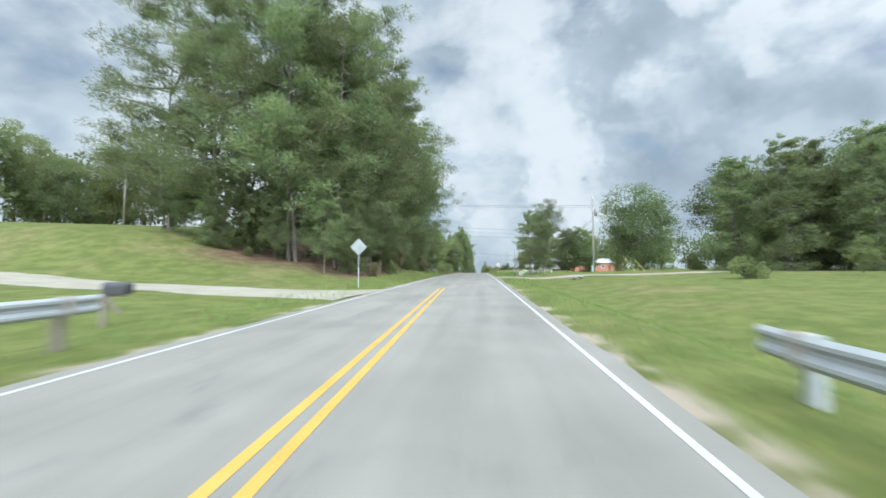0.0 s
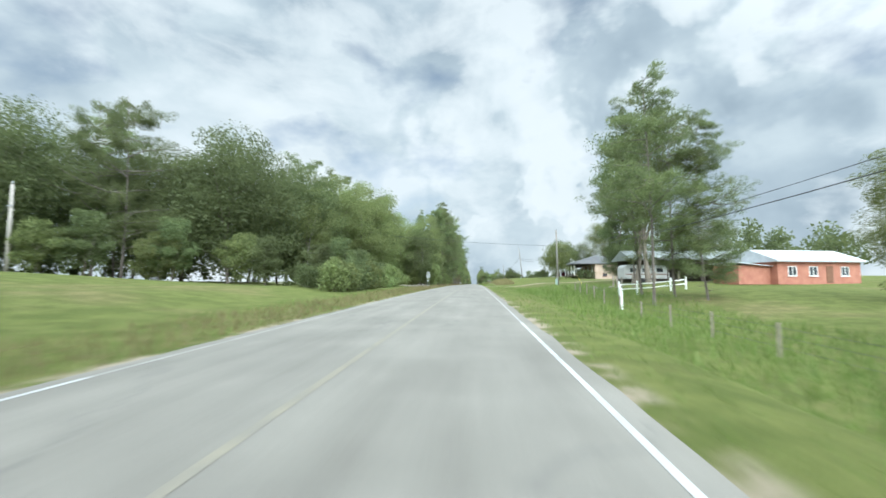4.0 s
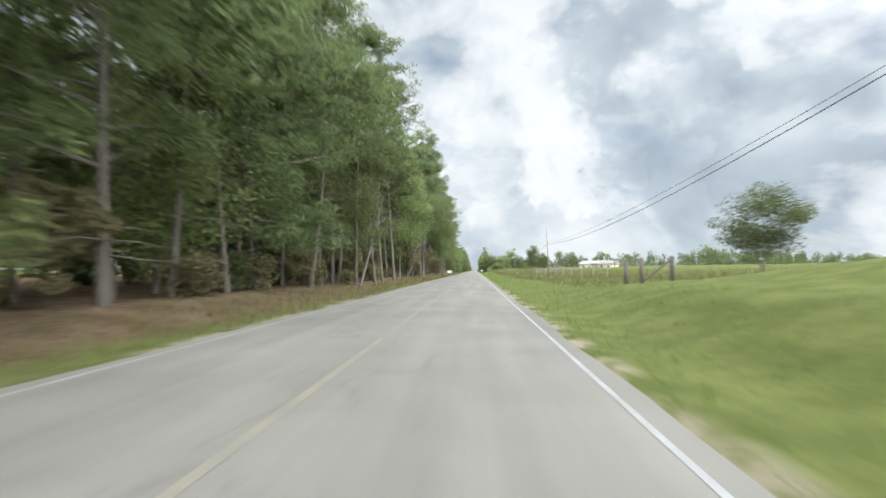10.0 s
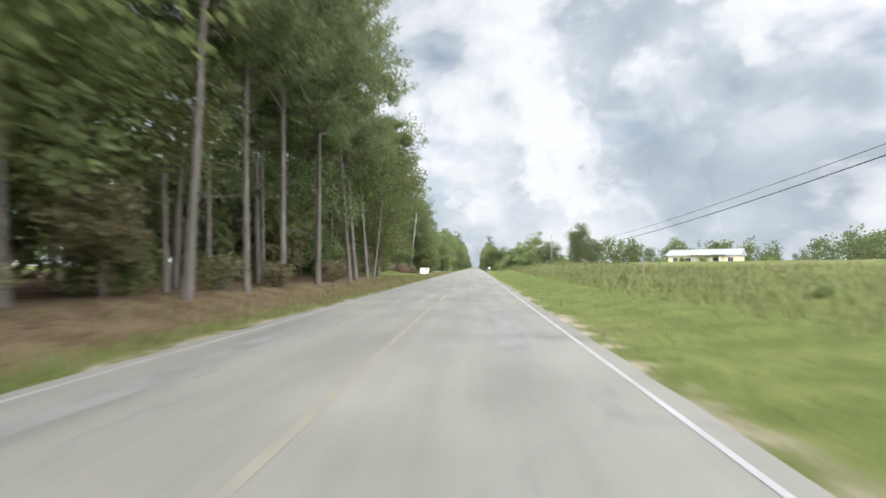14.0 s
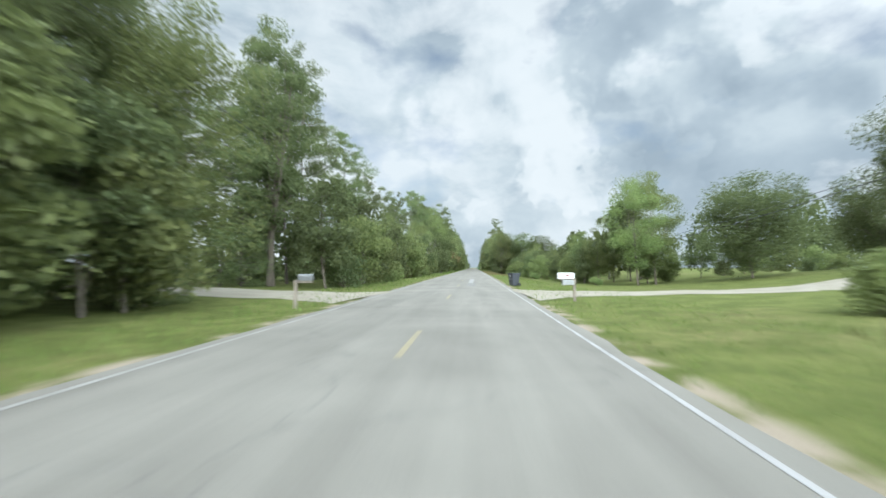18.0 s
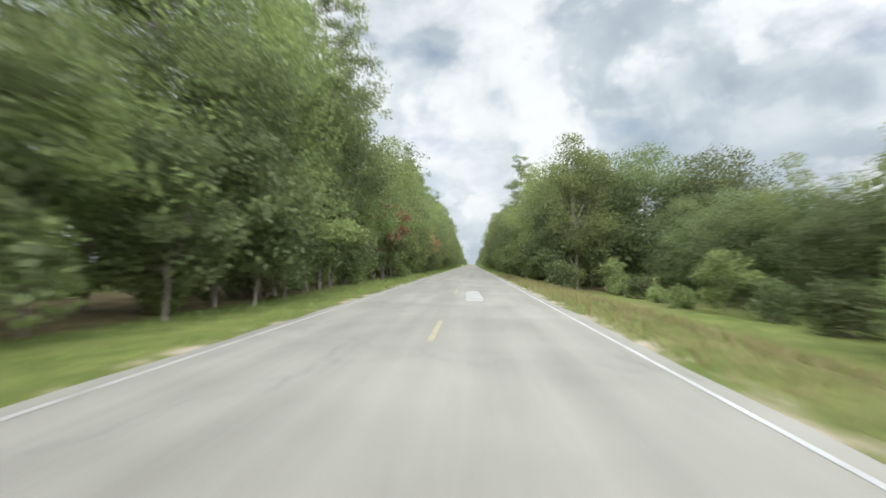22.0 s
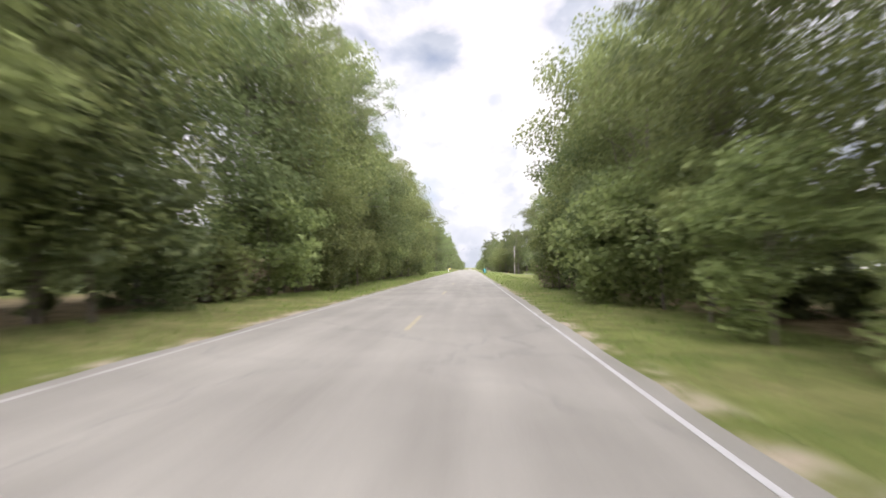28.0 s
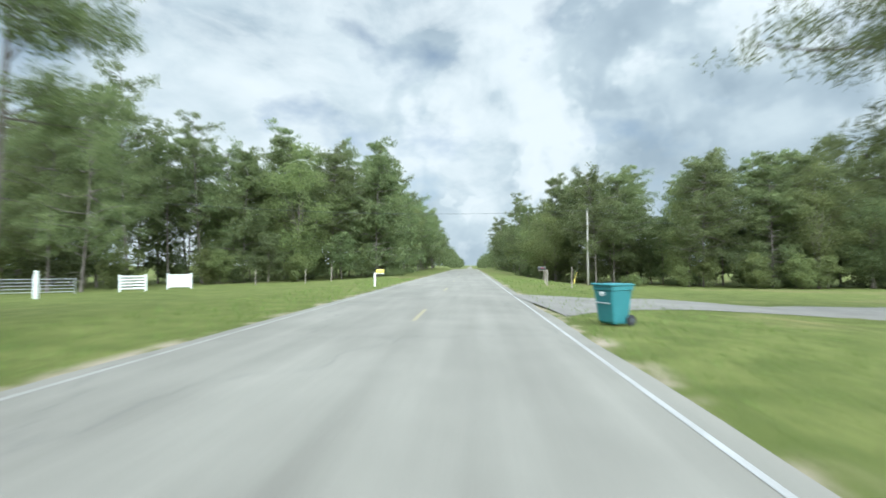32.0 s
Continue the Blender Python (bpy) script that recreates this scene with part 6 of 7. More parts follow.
ROCKS = [rock_mesh(k) for k in range(4)]
rz = ground_z(-7.6, 177.4)
pile = thing("rubble_pile", "heap of pale broken rubble in weeds", "rubble", (-7.6, 177.4, rz))
for k in range(46):
    x, y = float(rng.normal() * 1.5), float(rng.normal() * 0.9)
    s = float(rng.uniform(0.14, 0.42))
    ob = new("rock", ROCKS[k % 4])
    ob.parent = pile
    ob.matrix_basis = pose(x, y, ground_z(x - 7.6, y + 177.4) - rz + 0.32 * math.exp(-(x * x / 3 + y * y)), *rng.uniform(0, 360, 3)) @ Matrix.Diagonal((s, s, s, 1))
for x, y, s in ((11.4, 46.7, 0.9), (12.1, 47.2, 0.6), (10.9, 46.5, 0.45)):
    ob = tagged(new("stone", ROCKS[1]), "pale flat stone at the culvert in the ditch", "stone")
    ob.matrix_basis = pose(x, y, ground_z(x, y) + 0.12, 0, 0, 40 * x) @ Matrix.Diagonal((s, s * 0.6, s * 0.7, 1))
for k in range(12):
    x, y = 19 + float(rng.normal() * 1.6), 155.1 + float(rng.normal() * 0.7)
    s = float(rng.uniform(0.25, 0.6))
    ob = tagged(new("stone", ROCKS[k % 4]), "pale stone lying in bare dirt by the fence", "stone", "stones by the fence")
    ob.matrix_basis = pose(x, y, ground_z(x, y) + 0.05, 0, 0, 77 * k) @ Matrix.Diagonal((s, s, s, 1))

# mulch ring under the lone pine
bm = bmesh.new()
bmesh.ops.create_cone(bm, cap_ends=True, segments=28, radius1=1.5, radius2=0.5, depth=0.24, matrix=Matrix.Translation((0, 0, 0.09)))
ring = part("mulch_ring", bm, M_MULCH, None)
ring.location = (19.3, 785.9, ground_z(19.3, 785.9))
tagged(ring, "low ring of reddish mulch round the pine", "mulch")


# ---- paint and patches on the road ----
def road_word(text, x0, x1, y0, y1):
    """A word painted on the asphalt for oncoming traffic, stretched along the road."""
    curve = bpy.data.curves.new("word", "FONT")
    curve.body, curve.align_x, curve.resolution_u = text, "LEFT", 6
    holder = bpy.data.objects.new("word", curve)
    me = bpy.data.meshes.new_from_object(holder)
    bpy.data.objects.remove(holder)
    bm = bmesh.new()
    bm.from_mesh(me)
    bmesh.ops.triangulate(bm, faces=bm.faces)
    lo = [min(v.co[i] for v in bm.verts) for i in (0, 1)]
    hi = [max(v.co[i] for v in bm.verts) for i in (0, 1)]
    for v in bm.verts:
        x = x1 - (x1 - x0) * (v.co.x - lo[0]) / (hi[0] - lo[0])
        y = y1 - (y1 - y0) * (v.co.y - lo[1]) / (hi[1] - lo[1])
        v.co = (x, y, crown(x, y) + 0.008)
    bmesh.ops.recalc_face_normals(bm, faces=bm.faces)
    return part("road_word", bm, M_LINE, road, "white painted word for oncoming traffic")


road_word("STOP", -2.7, -0.55, 78.9, 81.5)
road_word("AHEAD", -2.6, -0.25, 62.7, 65.4)
for x0, x1, y0, y1, mat in ((0.7, 1.25, 465, 470.8, M_PATCH), (0.75, 1.2, 471, 483.3, M_PALEPATCH), (0.9, 1.4, 513.9, 516, M_PATCH), (0.75, 1.3, 492.8, 494.4, M_PATCH),
                            (-3.1, -2.75, 604.4, 611.7, M_PATCH), (1.6, 2.3, 562.8, 564, M_PATCH), (-2.6, -2.2, 340.2, 348.9, M_PATCH), (1.9, 2.4, 344.6, 351.9, M_PATCH), (0.6, 1.2, 546, 551.9, M_PALEPATCH)):
    strip("patch", x0, x1, y0, y1, 0.004, mat, 0.8, road, wobble=0.12, label="irregular repair patch")
for x0, x1, y0, y1 in ((3.5, 4.6, 219, 230.7), (3.5, 4.4, 173.7, 185.4), (3.5, 4.3, 778.2, 792.8), (3.5, 4.3, 448.2, 471.6)):
    strip("apron", x0, x1, y0, y1, -0.03, M_SAND, 0.8, road, wobble=0.35, label="sandy gravel spilled at the road edge")


# ---- buildings and vehicles ----
def window(parent, w, h, at, turn=0, trim=None):
    """A window: frame, sill, pane and glazing bar, facing -y before the turn."""
    m = Matrix.Translation(at) @ Matrix.Rotation(radians(turn), 4, "Z")
    win = tagged(new("window"))
    win.parent = parent
    win.matrix_basis = m
    t = 0.07
    bm = bmesh.new()
    for sx, sz, cx, cz in ((w, t, 0, h / 2), (w, t, 0, -h / 2), (t, h - t, -w / 2 + t / 2, 0), (t, h - t, w / 2 - t / 2, 0), (t * 0.6, h - t, 0, 0)):
        box((sx, 0.08, sz), (cx, -0.02, cz), 0.006, None, bm, 1)
    part("frame", bm, trim or M_WHITE, win)
    part("sill", box((w + 0.16, 0.14, 0.06), (0, -0.05, -h / 2 - 0.06), 0.008), trim or M_WHITE, win)
    part("pane", box((w - t, 0.02, h - t), (0, 0.01, 0)), M_GLASS, win)
    return win


def hip_roof(x0, x1, y0, y1, z, rise, over, gable=False):
    x0, x1, y0, y1 = x0 - over, x1 + over, y0 - over, y1 + over
    cx = (x0 + x1) / 2
    half = (x1 - x0) / 2
    run = 0 if gable else min(half, (y1 - y0) / 2 - 0.3)
    v = [(x0, y0, z), (x1, y0, z), (x1, y1, z), (x0, y1, z), (cx, y0 + run, z + rise), (cx, y1 - run, z + rise)]
    v += [(a, b, c - 0.18) for a, b, c in v[:4]]
    f = [(0, 1, 4), (1, 2, 5, 4), (2, 3, 5), (3, 0, 4, 5), (0, 6, 7, 1), (1, 7, 8, 2), (2, 8, 9, 3), (3, 9, 6, 0), (9, 8, 7, 6)]
    return v, f


def brick_house():
    top = thing("brick_house", "tan brick house with grey hip roof and garage below", "house", (30.9, 207.4, 0))
    base = ground_z(36, 207) - 0.4
    eave = road_z(207) + 5.3
    W, D = 8.9, 13.0
    t = 0.25

    def wall(name, sx, sy, cx, cy, cuts=()):
        bm = box((sx, sy, eave - base), (cx, cy, (eave + base) / 2))
        return part(name, bm, M_BRICK, top)

    # end wall in pieces round the openings
    gx0, gx1 = 5.4, 8.2
    gtop = base + 2.6
    for a, b, c, d in ((0, gx0, base, eave), (gx1, W, base, eave), (gx0, gx1, gtop, eave)):
        part("wall", box((b - a, t, d - c), ((a + b) / 2, 0, (c + d) / 2)), M_BRICK, top)
    part("wall", box((t, D - t, eave - base), (t / 2, D / 2, (eave + base) / 2)), M_BRICK, top)
    part("wall", box((t, D - t, eave - base), (W - t / 2, D / 2, (eave + base) / 2)), M_BRICK, top)
    part("wall", box((W - 2 * t, t, eave - base), (W / 2, D - t, (eave + base) / 2)), M_BRICK, top)
    g = part("garage_door", box((gx1 - gx0 - 0.02, 0.06, gtop - base - 0.02), ((gx0 + gx1) / 2, 0.12, (gtop + base) / 2)), M_WOOD, top, "grey-brown garage door")
    for k in range(4):
        part("panel", box((gx1 - gx0 - 0.3, 0.03, 0.42), ((gx0 + gx1) / 2, 0.08, base + 0.4 + 0.58 * k), 0.01), M_WOOD, g)
    window(top, 0.95, 0.85, (2.3, -t / 2 - 0.02, eave - 0.75), 0, M_BROWN)
    window(top, 0.95, 0.85, (7.6, -t / 2 - 0.02, eave - 0.75), 0, M_BROWN)
    window(top, 1.05, 0.8, (2.3, -t / 2 - 0.02, base + 1.4), 0, M_BROWN)
    for k in range(3):
        window(top, 1.1, 1.3, (-0.03, 2.6 + 3.9 * k, eave - 1.3), -90)
    part("front_door", box((0.06, 0.95, 2.05), (-0.02, 8.5, eave - 1.75), 0.01), M_BROWN, top, "dark panelled front door")
    v, f = hip_roof(-4.8, W, 0, D, eave, 2.4, 0.5)
    mesh_ob("roof", v, f, M_SHINGLE, top, "grey shingled hip roof")
    # porch with white columns and carport wing
    v, f = hip_roof(-4.8, W, D + 0.6, D + 6.8, eave - 0.15, 1.5, 0.3)
    mesh_ob("carport_roof", v, f, M_SHINGLE, top, "grey shingled carport roof")
    floor_z = ground_z(31, 222) - 0.05
    part("porch_floor", box((4.8, 11.4, 0.25), (-2.4, 7.0, floor_z + 0.1), 0.02), M_CONCRETE, top)
    part("carport_floor", box((13.4, 6.2, 0.2), (2.0, D + 3.8, floor_z + 0.02), 0.02), M_CONCRETE, top)
    for y in (1.8, 5.4, 9.0, 12.4, D + 6.5):
        c = part("column", box((0.2, 0.2, eave - 0.4 - floor_z), (-4.5, y, (eave - 0.2 + floor_z) / 2), 0.015), M_WHITE, top, "white porch column")
        part("column_base", box((0.3, 0.3, 0.14), (-4.5, y, floor_z + 0.28), 0.012), M_WHITE, c)
    part("hedge_bed", box((3.6, 1.6, 0.18), (-2.2, 0.2, ground_z(28.7, 207.6) + 0.02), 0.04), M_MULCH, top)
    return top


brick_house()
plant("shrub", 29.6, 206.9, 0.85, 2, label="rounded dark hedge beside the brick house")
plant("shrub", 27.4, 207.3, 0.8, 2, label="rounded dark hedge beside the brick house")


def ranch_house():
    x, y, z = 59.5, 455.7, ground_z(59.5, 455.7)
    top = thing("ranch_house", "low cream-sided ranch house with grey roof", "house", (x, y, z - 0.15), -37)
    W, D, H = 15.5, 8.0, 2.75
    part("wall", box((W, D, H), (0, 0, H / 2)), M_YELLOW_SIDING, top)
    v, f = hip_roof(-D / 2, D / 2, -W / 2, W / 2, H, 1.6, 0.5, True)
    roof = mesh_ob("roof", [(b, a, c) for a, b, c in v], [q[::-1] for q in f], M_PALE_SHINGLE, top, "pale grey shingled roof")
    part("gable", prism([(-2.2, H), (2.2, H), (0, H + 1.3)], -4.6, -4.45), M_YELLOW_SIDING, top).matrix_basis = Matrix.Rotation(radians(90), 4, "Z")
    for k in range(5):
        window(top, 1.2, 1.2, (-6 + 3 * k, -D / 2 - 0.03, 1.6))
    part("door", box((0.95, 0.06, 2.05), (1.5, -D / 2 - 0.02, 1.05), 0.01), M_WHITE, top, "white front door")
    for s in (-1.8, 0, 1.8, 3.6):
        part("porch_post", box((0.14, 0.14, H - 0.1), (s + 0.5, -D / 2 - 1.5, (H - 0.1) / 2), 0.01), M_WHITE, top)
    part("porch_roof", box((7.2, 2.0, 0.15), (1.4, -D / 2 - 0.9, H + 0.02), 0.02, Matrix.Rotation(radians(6), 4, "X")), M_SHINGLE, top)
    return top


ranch_house()
for dx, dy in ((-9, -7), (-5, -9), (8, -10), (12, -6), (-12, -3)):
    plant("shrub", 59.5 + dx, 455.7 + dy, 0.8, 0, label="rounded shrub in front of the ranch house")


def red_house():
    x, y = 43, 157.6
    z = ground_z(x, y)
    top = thing("red_house", "low red brick house under a pale tin roof", "house", (x, y, z - 0.2), 14)
    part("wall", box((12, 7, 2.9), (0, 0, 1.45)), M_RED_BRICK, top)
    v, f = hip_roof(-3.5, 3.5, -6, 6, 2.9, 1.5, 0.5, True)
    mesh_ob("roof", [(b, a, c) for a, b, c in v], [q[::-1] for q in f], M_TIN, top, "pale tin roof")
    for k in (-4, -1, 3.6):
        window(top, 1.2, 1.1, (k, -3.53, 1.6))
    part("door", box((0.95, 0.06, 2.05), (1.4, -3.52, 1.2), 0.01), M_BROWN, top)
    part("annexe", box((4.5, 4, 2.3), (-8.2, -0.5, 1.15)), M_RED_BRICK, top)
    part("annexe_roof", box((5.1, 4.8, 0.1), (-8.2, -0.5, 2.4), 0, Matrix.Rotation(radians(5), 4, "Y")), M_TIN, top, "flat tin roof")
    return top


red_house()


def pole_barn():
    x, y = 31.5, 165
    z = ground_z(x, y) - 0.5
    top = thing("pole_barn", "open dark pole barn with dull tin roof", "barn", (x, y, z), 4)
    W, D, H = 15, 5.6, 3.7
    for i in range(4):
        for s in (-1, 1):
            part("post", box((0.18, 0.18, H + 0.6), (-W / 2 + 0.3 + i * (W - 0.6) / 3, s * (D / 2 - 0.3), H / 2 - 0.3), 0.012), M_DARKWOOD, top)
    v, f = hip_roof(-D / 2, D / 2, -W / 2, W / 2, H, 1.3, 0.6, True)
    mesh_ob("roof", [(b, a, c) for a, b, c in v], [q[::-1] for q in f], M_OLDTIN, top, "dull grey-green tin roof")
    part("beam", box((W, 0.12, 0.35), (0, -D / 2 + 0.25, H - 0.25), 0.01), M_DARKWOOD, top)
    part("back_wall", box((W, 0.08, H), (0, D / 2 - 0.1, H / 2)), M_DARKWOOD, top, "dark board back wall")
    part("side_wall", box((0.08, D - 0.3, H), (W / 2 - 0.05, 0, H / 2)), M_DARKWOOD, top, "dark board side wall")
    return top


pole_barn()


def car(x, y, turn, paint, label, name="parked_car", L=4.7, W=1.8, H=1.42, suv=False, truck=False):
    """A parked car: body, greenhouse, windows, bumpers, lights, wheels with tyre and rim."""
    z = ground_z(x, y) + 0.03
    top = thing(name, label, "car", (x, y, z), turn)
    h = H
    belt = 0.62 * h
    body = [(-L / 2, 0.35), (-L / 2 + 0.05, 0.62), (-L / 2 + 0.25, belt * 0.92), (-0.22 * L, belt), (0.30 * L, belt), (L / 2 - 0.1, belt * 0.96), (L / 2, 0.6), (L / 2, 0.32), (L * 0.42, 0.22), (-L * 0.42, 0.22)]
    bm = prism(body, -W / 2, W / 2)
    bmesh.ops.bevel(bm, geom=list(bm.edges), offset=0.05, segments=2, affect="EDGES")
    part("body", bm, paint, top, smooth=False)
    if truck:
        cab = [(-0.20 * L, belt), (-0.10 * L, h), (0.10 * L, h), (0.14 * L, belt)]
    elif suv:
        cab = [(-0.22 * L, belt), (-0.10 * L, h), (0.42 * L, h), (0.47 * L, belt)]
    else:
        cab = [(-0.22 * L, belt), (-0.07 * L, h), (0.20 * L, h), (0.36 * L, belt)]
    bm = prism(cab, -W / 2 + 0.12, W / 2 - 0.12)
    for v in bm.verts:
        if v.co.z > belt + 0.1:
            v.co.x *= 0.86
    bmesh.ops.bevel(bm, geom=list(bm.edges), offset=0.04, segments=2, affect="EDGES")
    part("cabin", bm, paint, top)
    ym = (cab[1][0] + cab[2][0]) / 2
    for s in (-1, 1):
        for a, b in (((cab[0][0] + cab[1][0]) / 2 + 0.12, ym - 0.05), (ym + 0.05, (cab[2][0] + cab[3][0]) / 2 - 0.12)):
            part("side_window", box((0.02, b - a, (h - belt) * 0.62), (s * (W / 2 - 0.165), (a + b) / 2, belt + (h - belt) * 0.48), 0.0, Matrix.Rotation(radians(s * -13), 4, "Y")), M_GLASS, top, "dark side window")
    for (ya, za), (yb, zb) in ((cab[0], cab[1]), (cab[3], cab[2])):
        d = math.atan2(zb - za, yb - ya)
        part("windscreen", box((W - 0.42, math.hypot(zb - za, yb - ya) * 0.82, 0.02), (0, (ya + yb) / 2 + (0.02 if ya < 0 else -0.02) * -1, (za + zb) / 2 + 0.015), 0.0, Matrix.Rotation(d if ya < 0 else d, 4, "X")), M_GLASS, top, "dark windscreen")
    for s in (-1, 1):
        part("headlight", box((0.34, 0.06, 0.14), (s * (W / 2 - 0.28), -L / 2 + 0.05, 0.66), 0.02), M_CARWHITE, top, "clear headlight")
        part("tail_light", box((0.3, 0.06, 0.16), (s * (W / 2 - 0.24), L / 2 - 0.01, 0.74), 0.02), M_CARRED, top, "red tail light")
        part("mirror", box((0.16, 0.10, 0.12), (s * (W / 2 + 0.04), cab[0][0] + 0.35, belt + 0.1), 0.025), paint, top)
        for yy in (-0.31 * L, 0.30 * L):
            wh = tagged(new("wheel"))
            wh.parent = top
            wh.matrix_basis = Matrix.Translation((s * (W / 2 - 0.1), yy, 0.32))
            part("tyre", rod((-0.11, 0, 0), (0.11, 0, 0), 0.32, 0.32, 22), M_RUBBER, wh, smooth=False)
            part("rim", rod((s * 0.10, 0, 0), (s * 0.125, 0, 0), 0.21, 0.18, 16), M_STEEL, wh, "pale alloy rim")
    for yy in (-L / 2 - 0.03, L / 2 + 0.03):
        part("bumper", box((W - 0.1, 0.12, 0.24), (0, yy, 0.44), 0.05), paint, top)
    part("grille", box((0.8, 0.05, 0.12), (0, -L / 2 - 0.0, 0.68), 0.01), M_BLACK, top)
    return top


car(28.0, 229.0, 84, M_MAROON, "maroon sedan parked on the sandy driveway")
car(32.6, 224.0, 84, M_CARBLACK, "black utility vehicle parked under the carport", suv=True, H=1.75, L=4.6)
car(38, 187.6, 78, M_CARRED, "red pickup truck parked on the grass", truck=True, H=1.7, L=5.2, name="pickup_truck")
car(45.5, 202.9, 70, M_CARWHITE, "white car parked beside the brick house", suv=True, H=1.6)
car(48.5, 200, 60, M_CARWHITE, "white car parked beside the brick house")

cx, cy = 26.6, 164.4
camper = thing("camper_trailer", "white camper trailer under the barn, greyed for the shade there", "camper", (cx, cy, ground_z(cx, cy)), 96)
bm = prism([(-3.3, 0.5), (-3.4, 1.3), (-2.7, 2.5), (2.9, 2.55), (3.3, 2.2), (3.3, 0.5)], -1.15, 1.15)
bmesh.ops.bevel(bm, geom=list(bm.edges), offset=0.08, segments=2, affect="EDGES")
part("body", bm, M_CAMPER, camper)
for s in (-1, 1):
    for y in (-1.9, 0.2, 2.0):
        part("window", box((0.03, 0.9, 0.55), (s * 1.155, y, 1.75), 0.01), M_GLASS, camper, "dark camper window")
    part("stripe", box((0.012, 6.2, 0.12), (s * 1.158, 0, 1.15)), M_BROWN, camper, "brown side stripe")
    for y in (-0.2, 0.55):
        part("wheel", rod((s * 0.95, y, 0.32), (s * 1.15, y, 0.32), 0.32, 0.32, 20), M_RUBBER, camper)
part("tow_bar", rod((0, -3.2, 0.55), (0, -4.4, 0.5), 0.05, 0.04, 8), M_STEEL, camper)
part("jockey_wheel", rod((0, -4.2, 0.0), (0, -4.2, 0.6), 0.04, 0.04, 8), M_STEEL, camper)

# shed across the clearing
sx, sy = -36, 203.7
shed = thing("shed", "small green-roofed shed beyond the gravel lane", "shed", (sx, sy, ground_z(sx, sy)), 12)
part("wall", box((5, 4, 2.2), (0, 0, 1.1)), M_YELLOW_SIDING, shed)
part("roof", box((5.8, 4.8, 0.14), (0, 0, 2.35), 0.02, Matrix.Rotation(radians(8), 4, "X")), M_GREENBOX, shed, "pale green metal roof")
part("door", box((0.9, 0.06, 1.9), (0.8, -2.02, 0.98), 0.01), M_BROWN, shed)

# white gates, gate post and tube gate on the last lawn
for x, y, n, label in ((-21.3, 799.9, 5, "white slatted gate panel standing on the lawn"), (-19.5, 802.1, 0, "plain white gate panel standing on the lawn")):
    z = ground_z(x, y)
    g = thing("yard_gate", label, "gate", (x, y, z), 40)
    for s in (-1, 1):
        part("post", box((0.12, 0.12, 1.25), (s * 0.72, 0, 0.45), 0.01), M_WHITE, g)
        part("post_cap", box((0.16, 0.16, 0.06), (s * 0.72, 0, 1.1), 0.015), M_WHITE, g)
    if n:
        for k in range(n):
            part("slat", box((1.36, 0.03, 0.11), (0, 0, 0.2 + 0.2 * k), 0.005), M_WHITE, g)
    else:
        part("panel", box((1.36, 0.03, 0.92), (0, 0, 0.58), 0.005), M_WHITE, g)
z = ground_z(-22.6, 794.4)
gp = thing("gate_post", "tall white gate post with ball top", "gate post", (-22.6, 794.4, z))
part("post", box((0.17, 0.17, 1.6), (0, 0, 0.6), 0.012), M_WHITE, gp)
bm = bmesh.new()
bmesh.ops.create_uvsphere(bm, u_segments=12, v_segments=8, radius=0.1, matrix=Matrix.Translation((0, 0, 1.47)))
part("finial", bm, M_WHITE, gp, smooth=True)
tg = thing("tube_gate", "grey steel tube gate beside the white post", "gate", (-25.6, 796.6, ground_z(-25.6, 796.6)), 35)
for k in range(5):
    part("tube", rod((-1.6, 0, 0.25 + 0.2 * k), (2.4, 0, 0.25 + 0.2 * k), 0.02, 0.02, 8), M_STEEL, tg)
for xx in (-1.6, 0.4, 2.4):
    part("upright", rod((xx, 0, 0.0), (xx, 0, 1.1), 0.022, 0.022, 8), M_STEEL, tg)
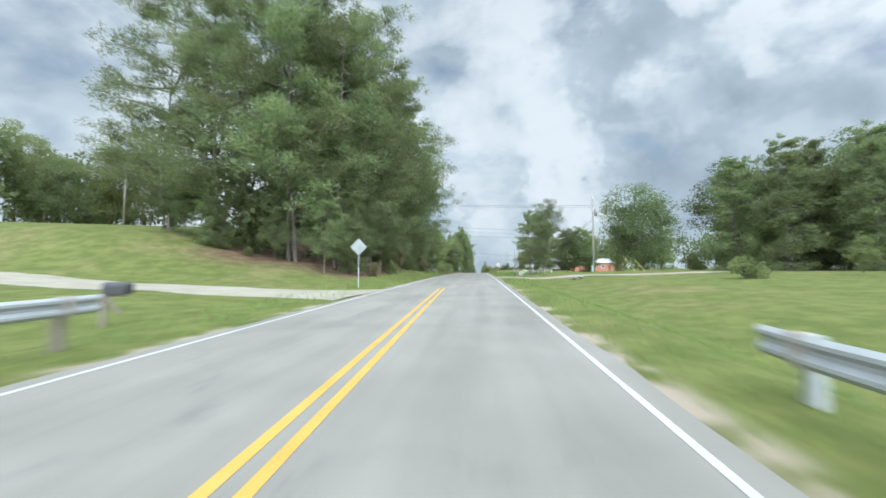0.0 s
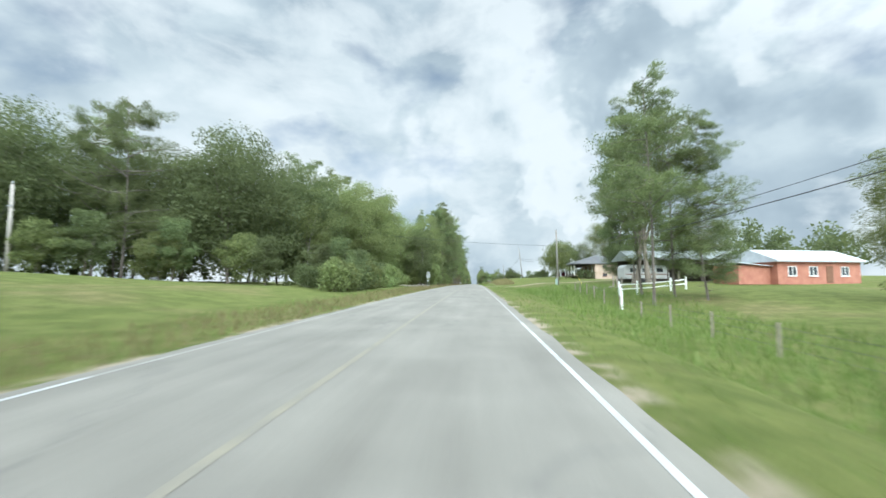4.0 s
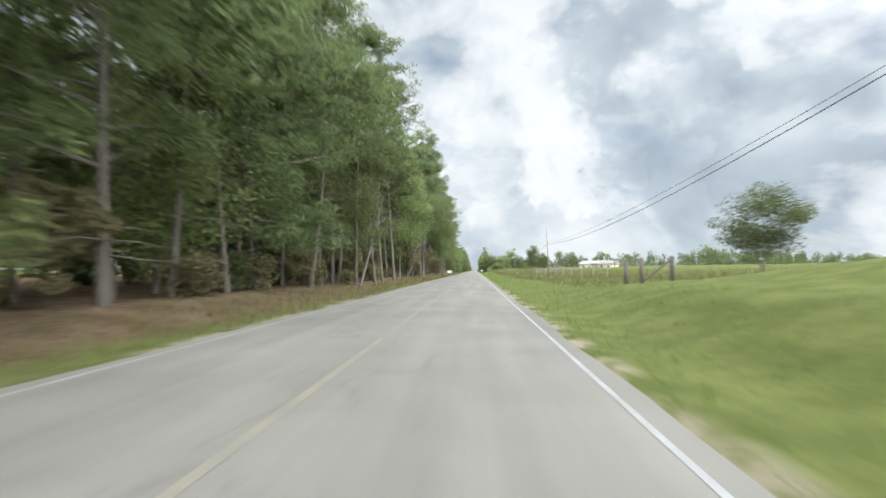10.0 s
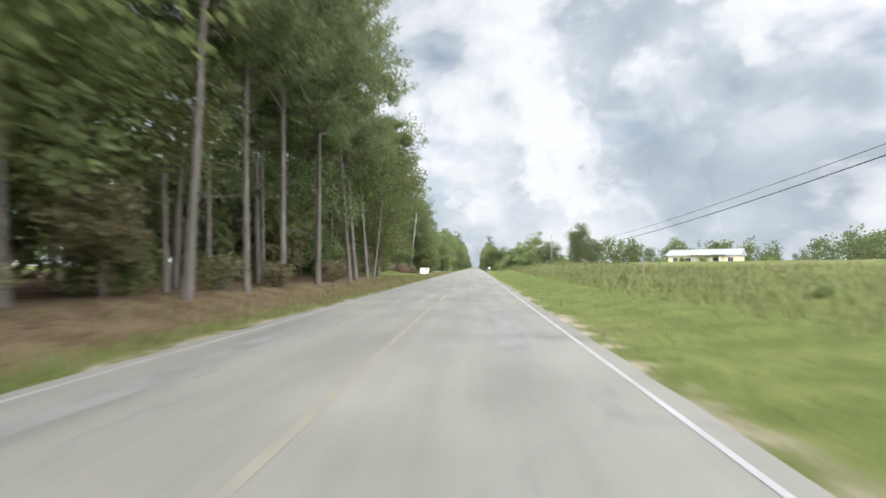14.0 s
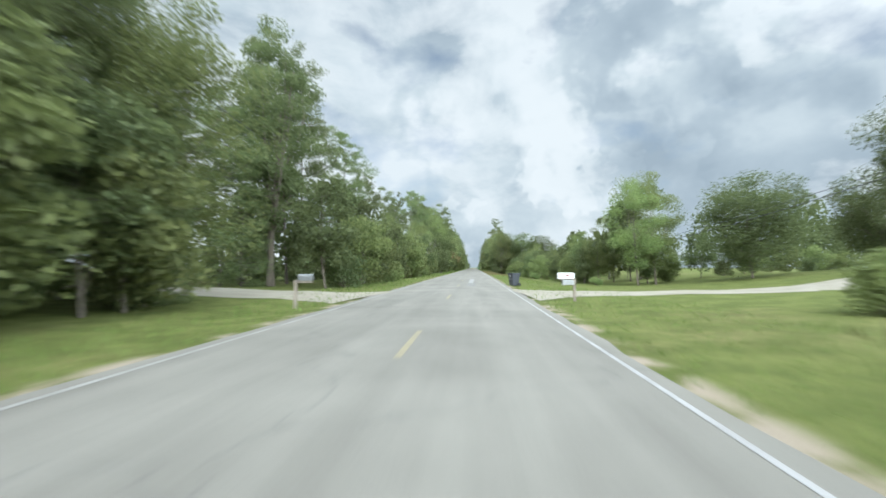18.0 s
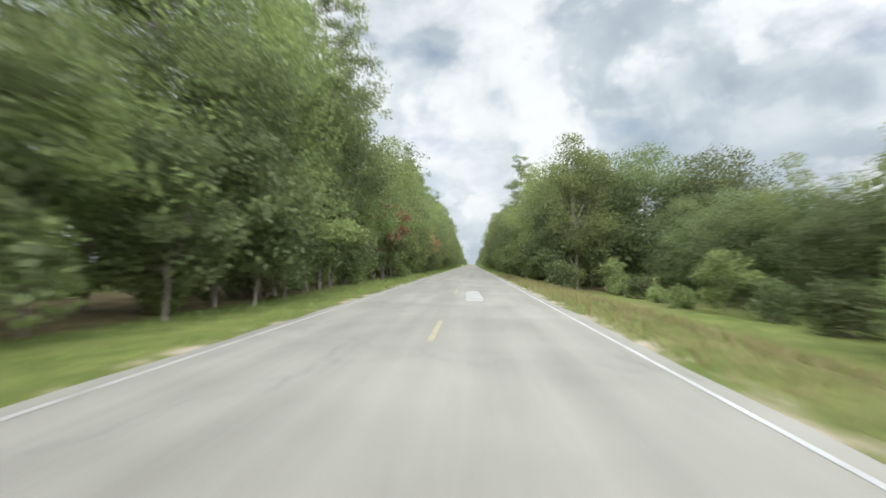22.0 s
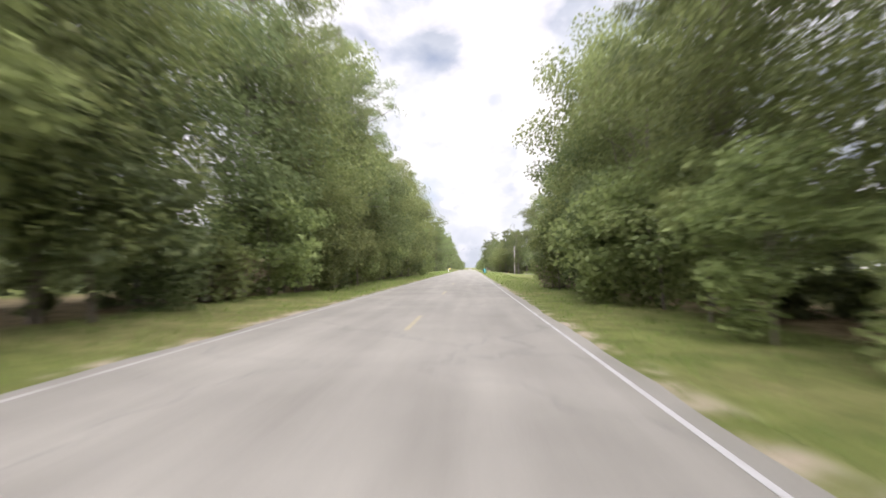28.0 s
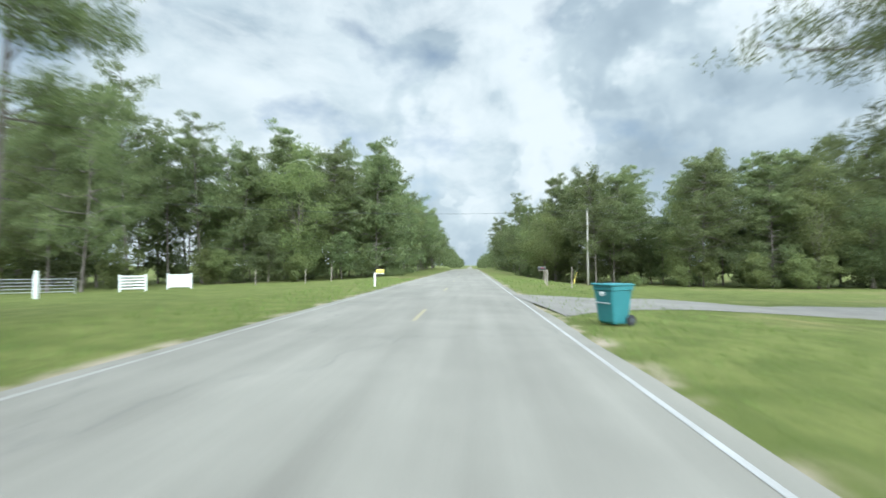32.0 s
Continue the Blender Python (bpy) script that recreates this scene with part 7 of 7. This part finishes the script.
for x, y, h in ((-16.5, 807.4, 1.3), (-12.5, 808.1, 1.2), (-10.5, 808.8, 1.5), (7.6, 798.9, 1.3), (6.9, 804.5, 1.1)):
    st = thing("marker_stake", "thin pale stake at the lawn edge", "stake", (x, y, ground_z(x, y)))
    part("stake", rod((0, 0, -0.3), (0.02, 0, h), 0.04, 0.035, 8), M_WOOD, st)
post = thing("driveway_post", "thin red-brown stake beside the carport drive", "stake", (9.0, 219.7, ground_z(9.0, 219.7)))
part("stake", rod((0, 0, -0.3), (0, 0, 1.0), 0.04, 0.035, 8), M_BROWN, post)

# bare clay in the cut bank and thin bare trunks at the wood edge
M_DEADWOOD = coat("bleached_wood", (0.13, 0.118, 0.10), (0.23, 0.21, 0.185), 3, 0.9, bump=0.5, stretch=(3, 3, 0.5))
for x, y, h, lx, ly, seed in ((-13.0, 416.1, 8, 0.8, 0.6, 1), (-8.2, 506.6, 7.5, -0.6, 1.2, 3), (-7.8, 507.3, 6, 2.2, 1.0, 4), (-7.7, 530, 8, 0.8, -0.6, 5), (-7.5, 300.8, 7, 1.4, 0.4, 6), (-6.6, 311, 6.5, -0.6, 0.8, 7), (-18, 150.4, 9, 0.3, 0.5, 8), (-17.0, 154.8, 8, -0.5, 0.2, 9), (-8.3, 550.4, 9, 0.6, 0.3, 10), (-9.4, 664.3, 10, 0.4, 0.4, 11), (-6.9, 274.5, 7, 1.5, 1.2, 12)):
    r = np.random.default_rng(seed)
    trunk = wavy((0, 0, -0.2), (lx, ly, h), 0.05, r, 7)
    paths = [(trunk, [0.11, 0.10, 0.085, 0.07, 0.055, 0.035, 0.012])]
    for k in range(7):
        a = np.array(trunk[2 + k % 4])
        e = a + r.normal(size=3) * np.array([1.1, 1.1, 0.3]) + np.array([0, 0, 0.9])
        paths.append((wavy(a, e, 0.1, r, 4), [0.035, 0.024, 0.014, 0.004]))
    tv, tf = limb_mesh(paths, 6)
    ob = tagged(new("dead_tree", plain_mesh("dead_tree", tv, tf, M_DEADWOOD)), "leaning bare grey trunk at the wood edge", "dead tree")
    ob.location = (x, y, ground_z(x, y))
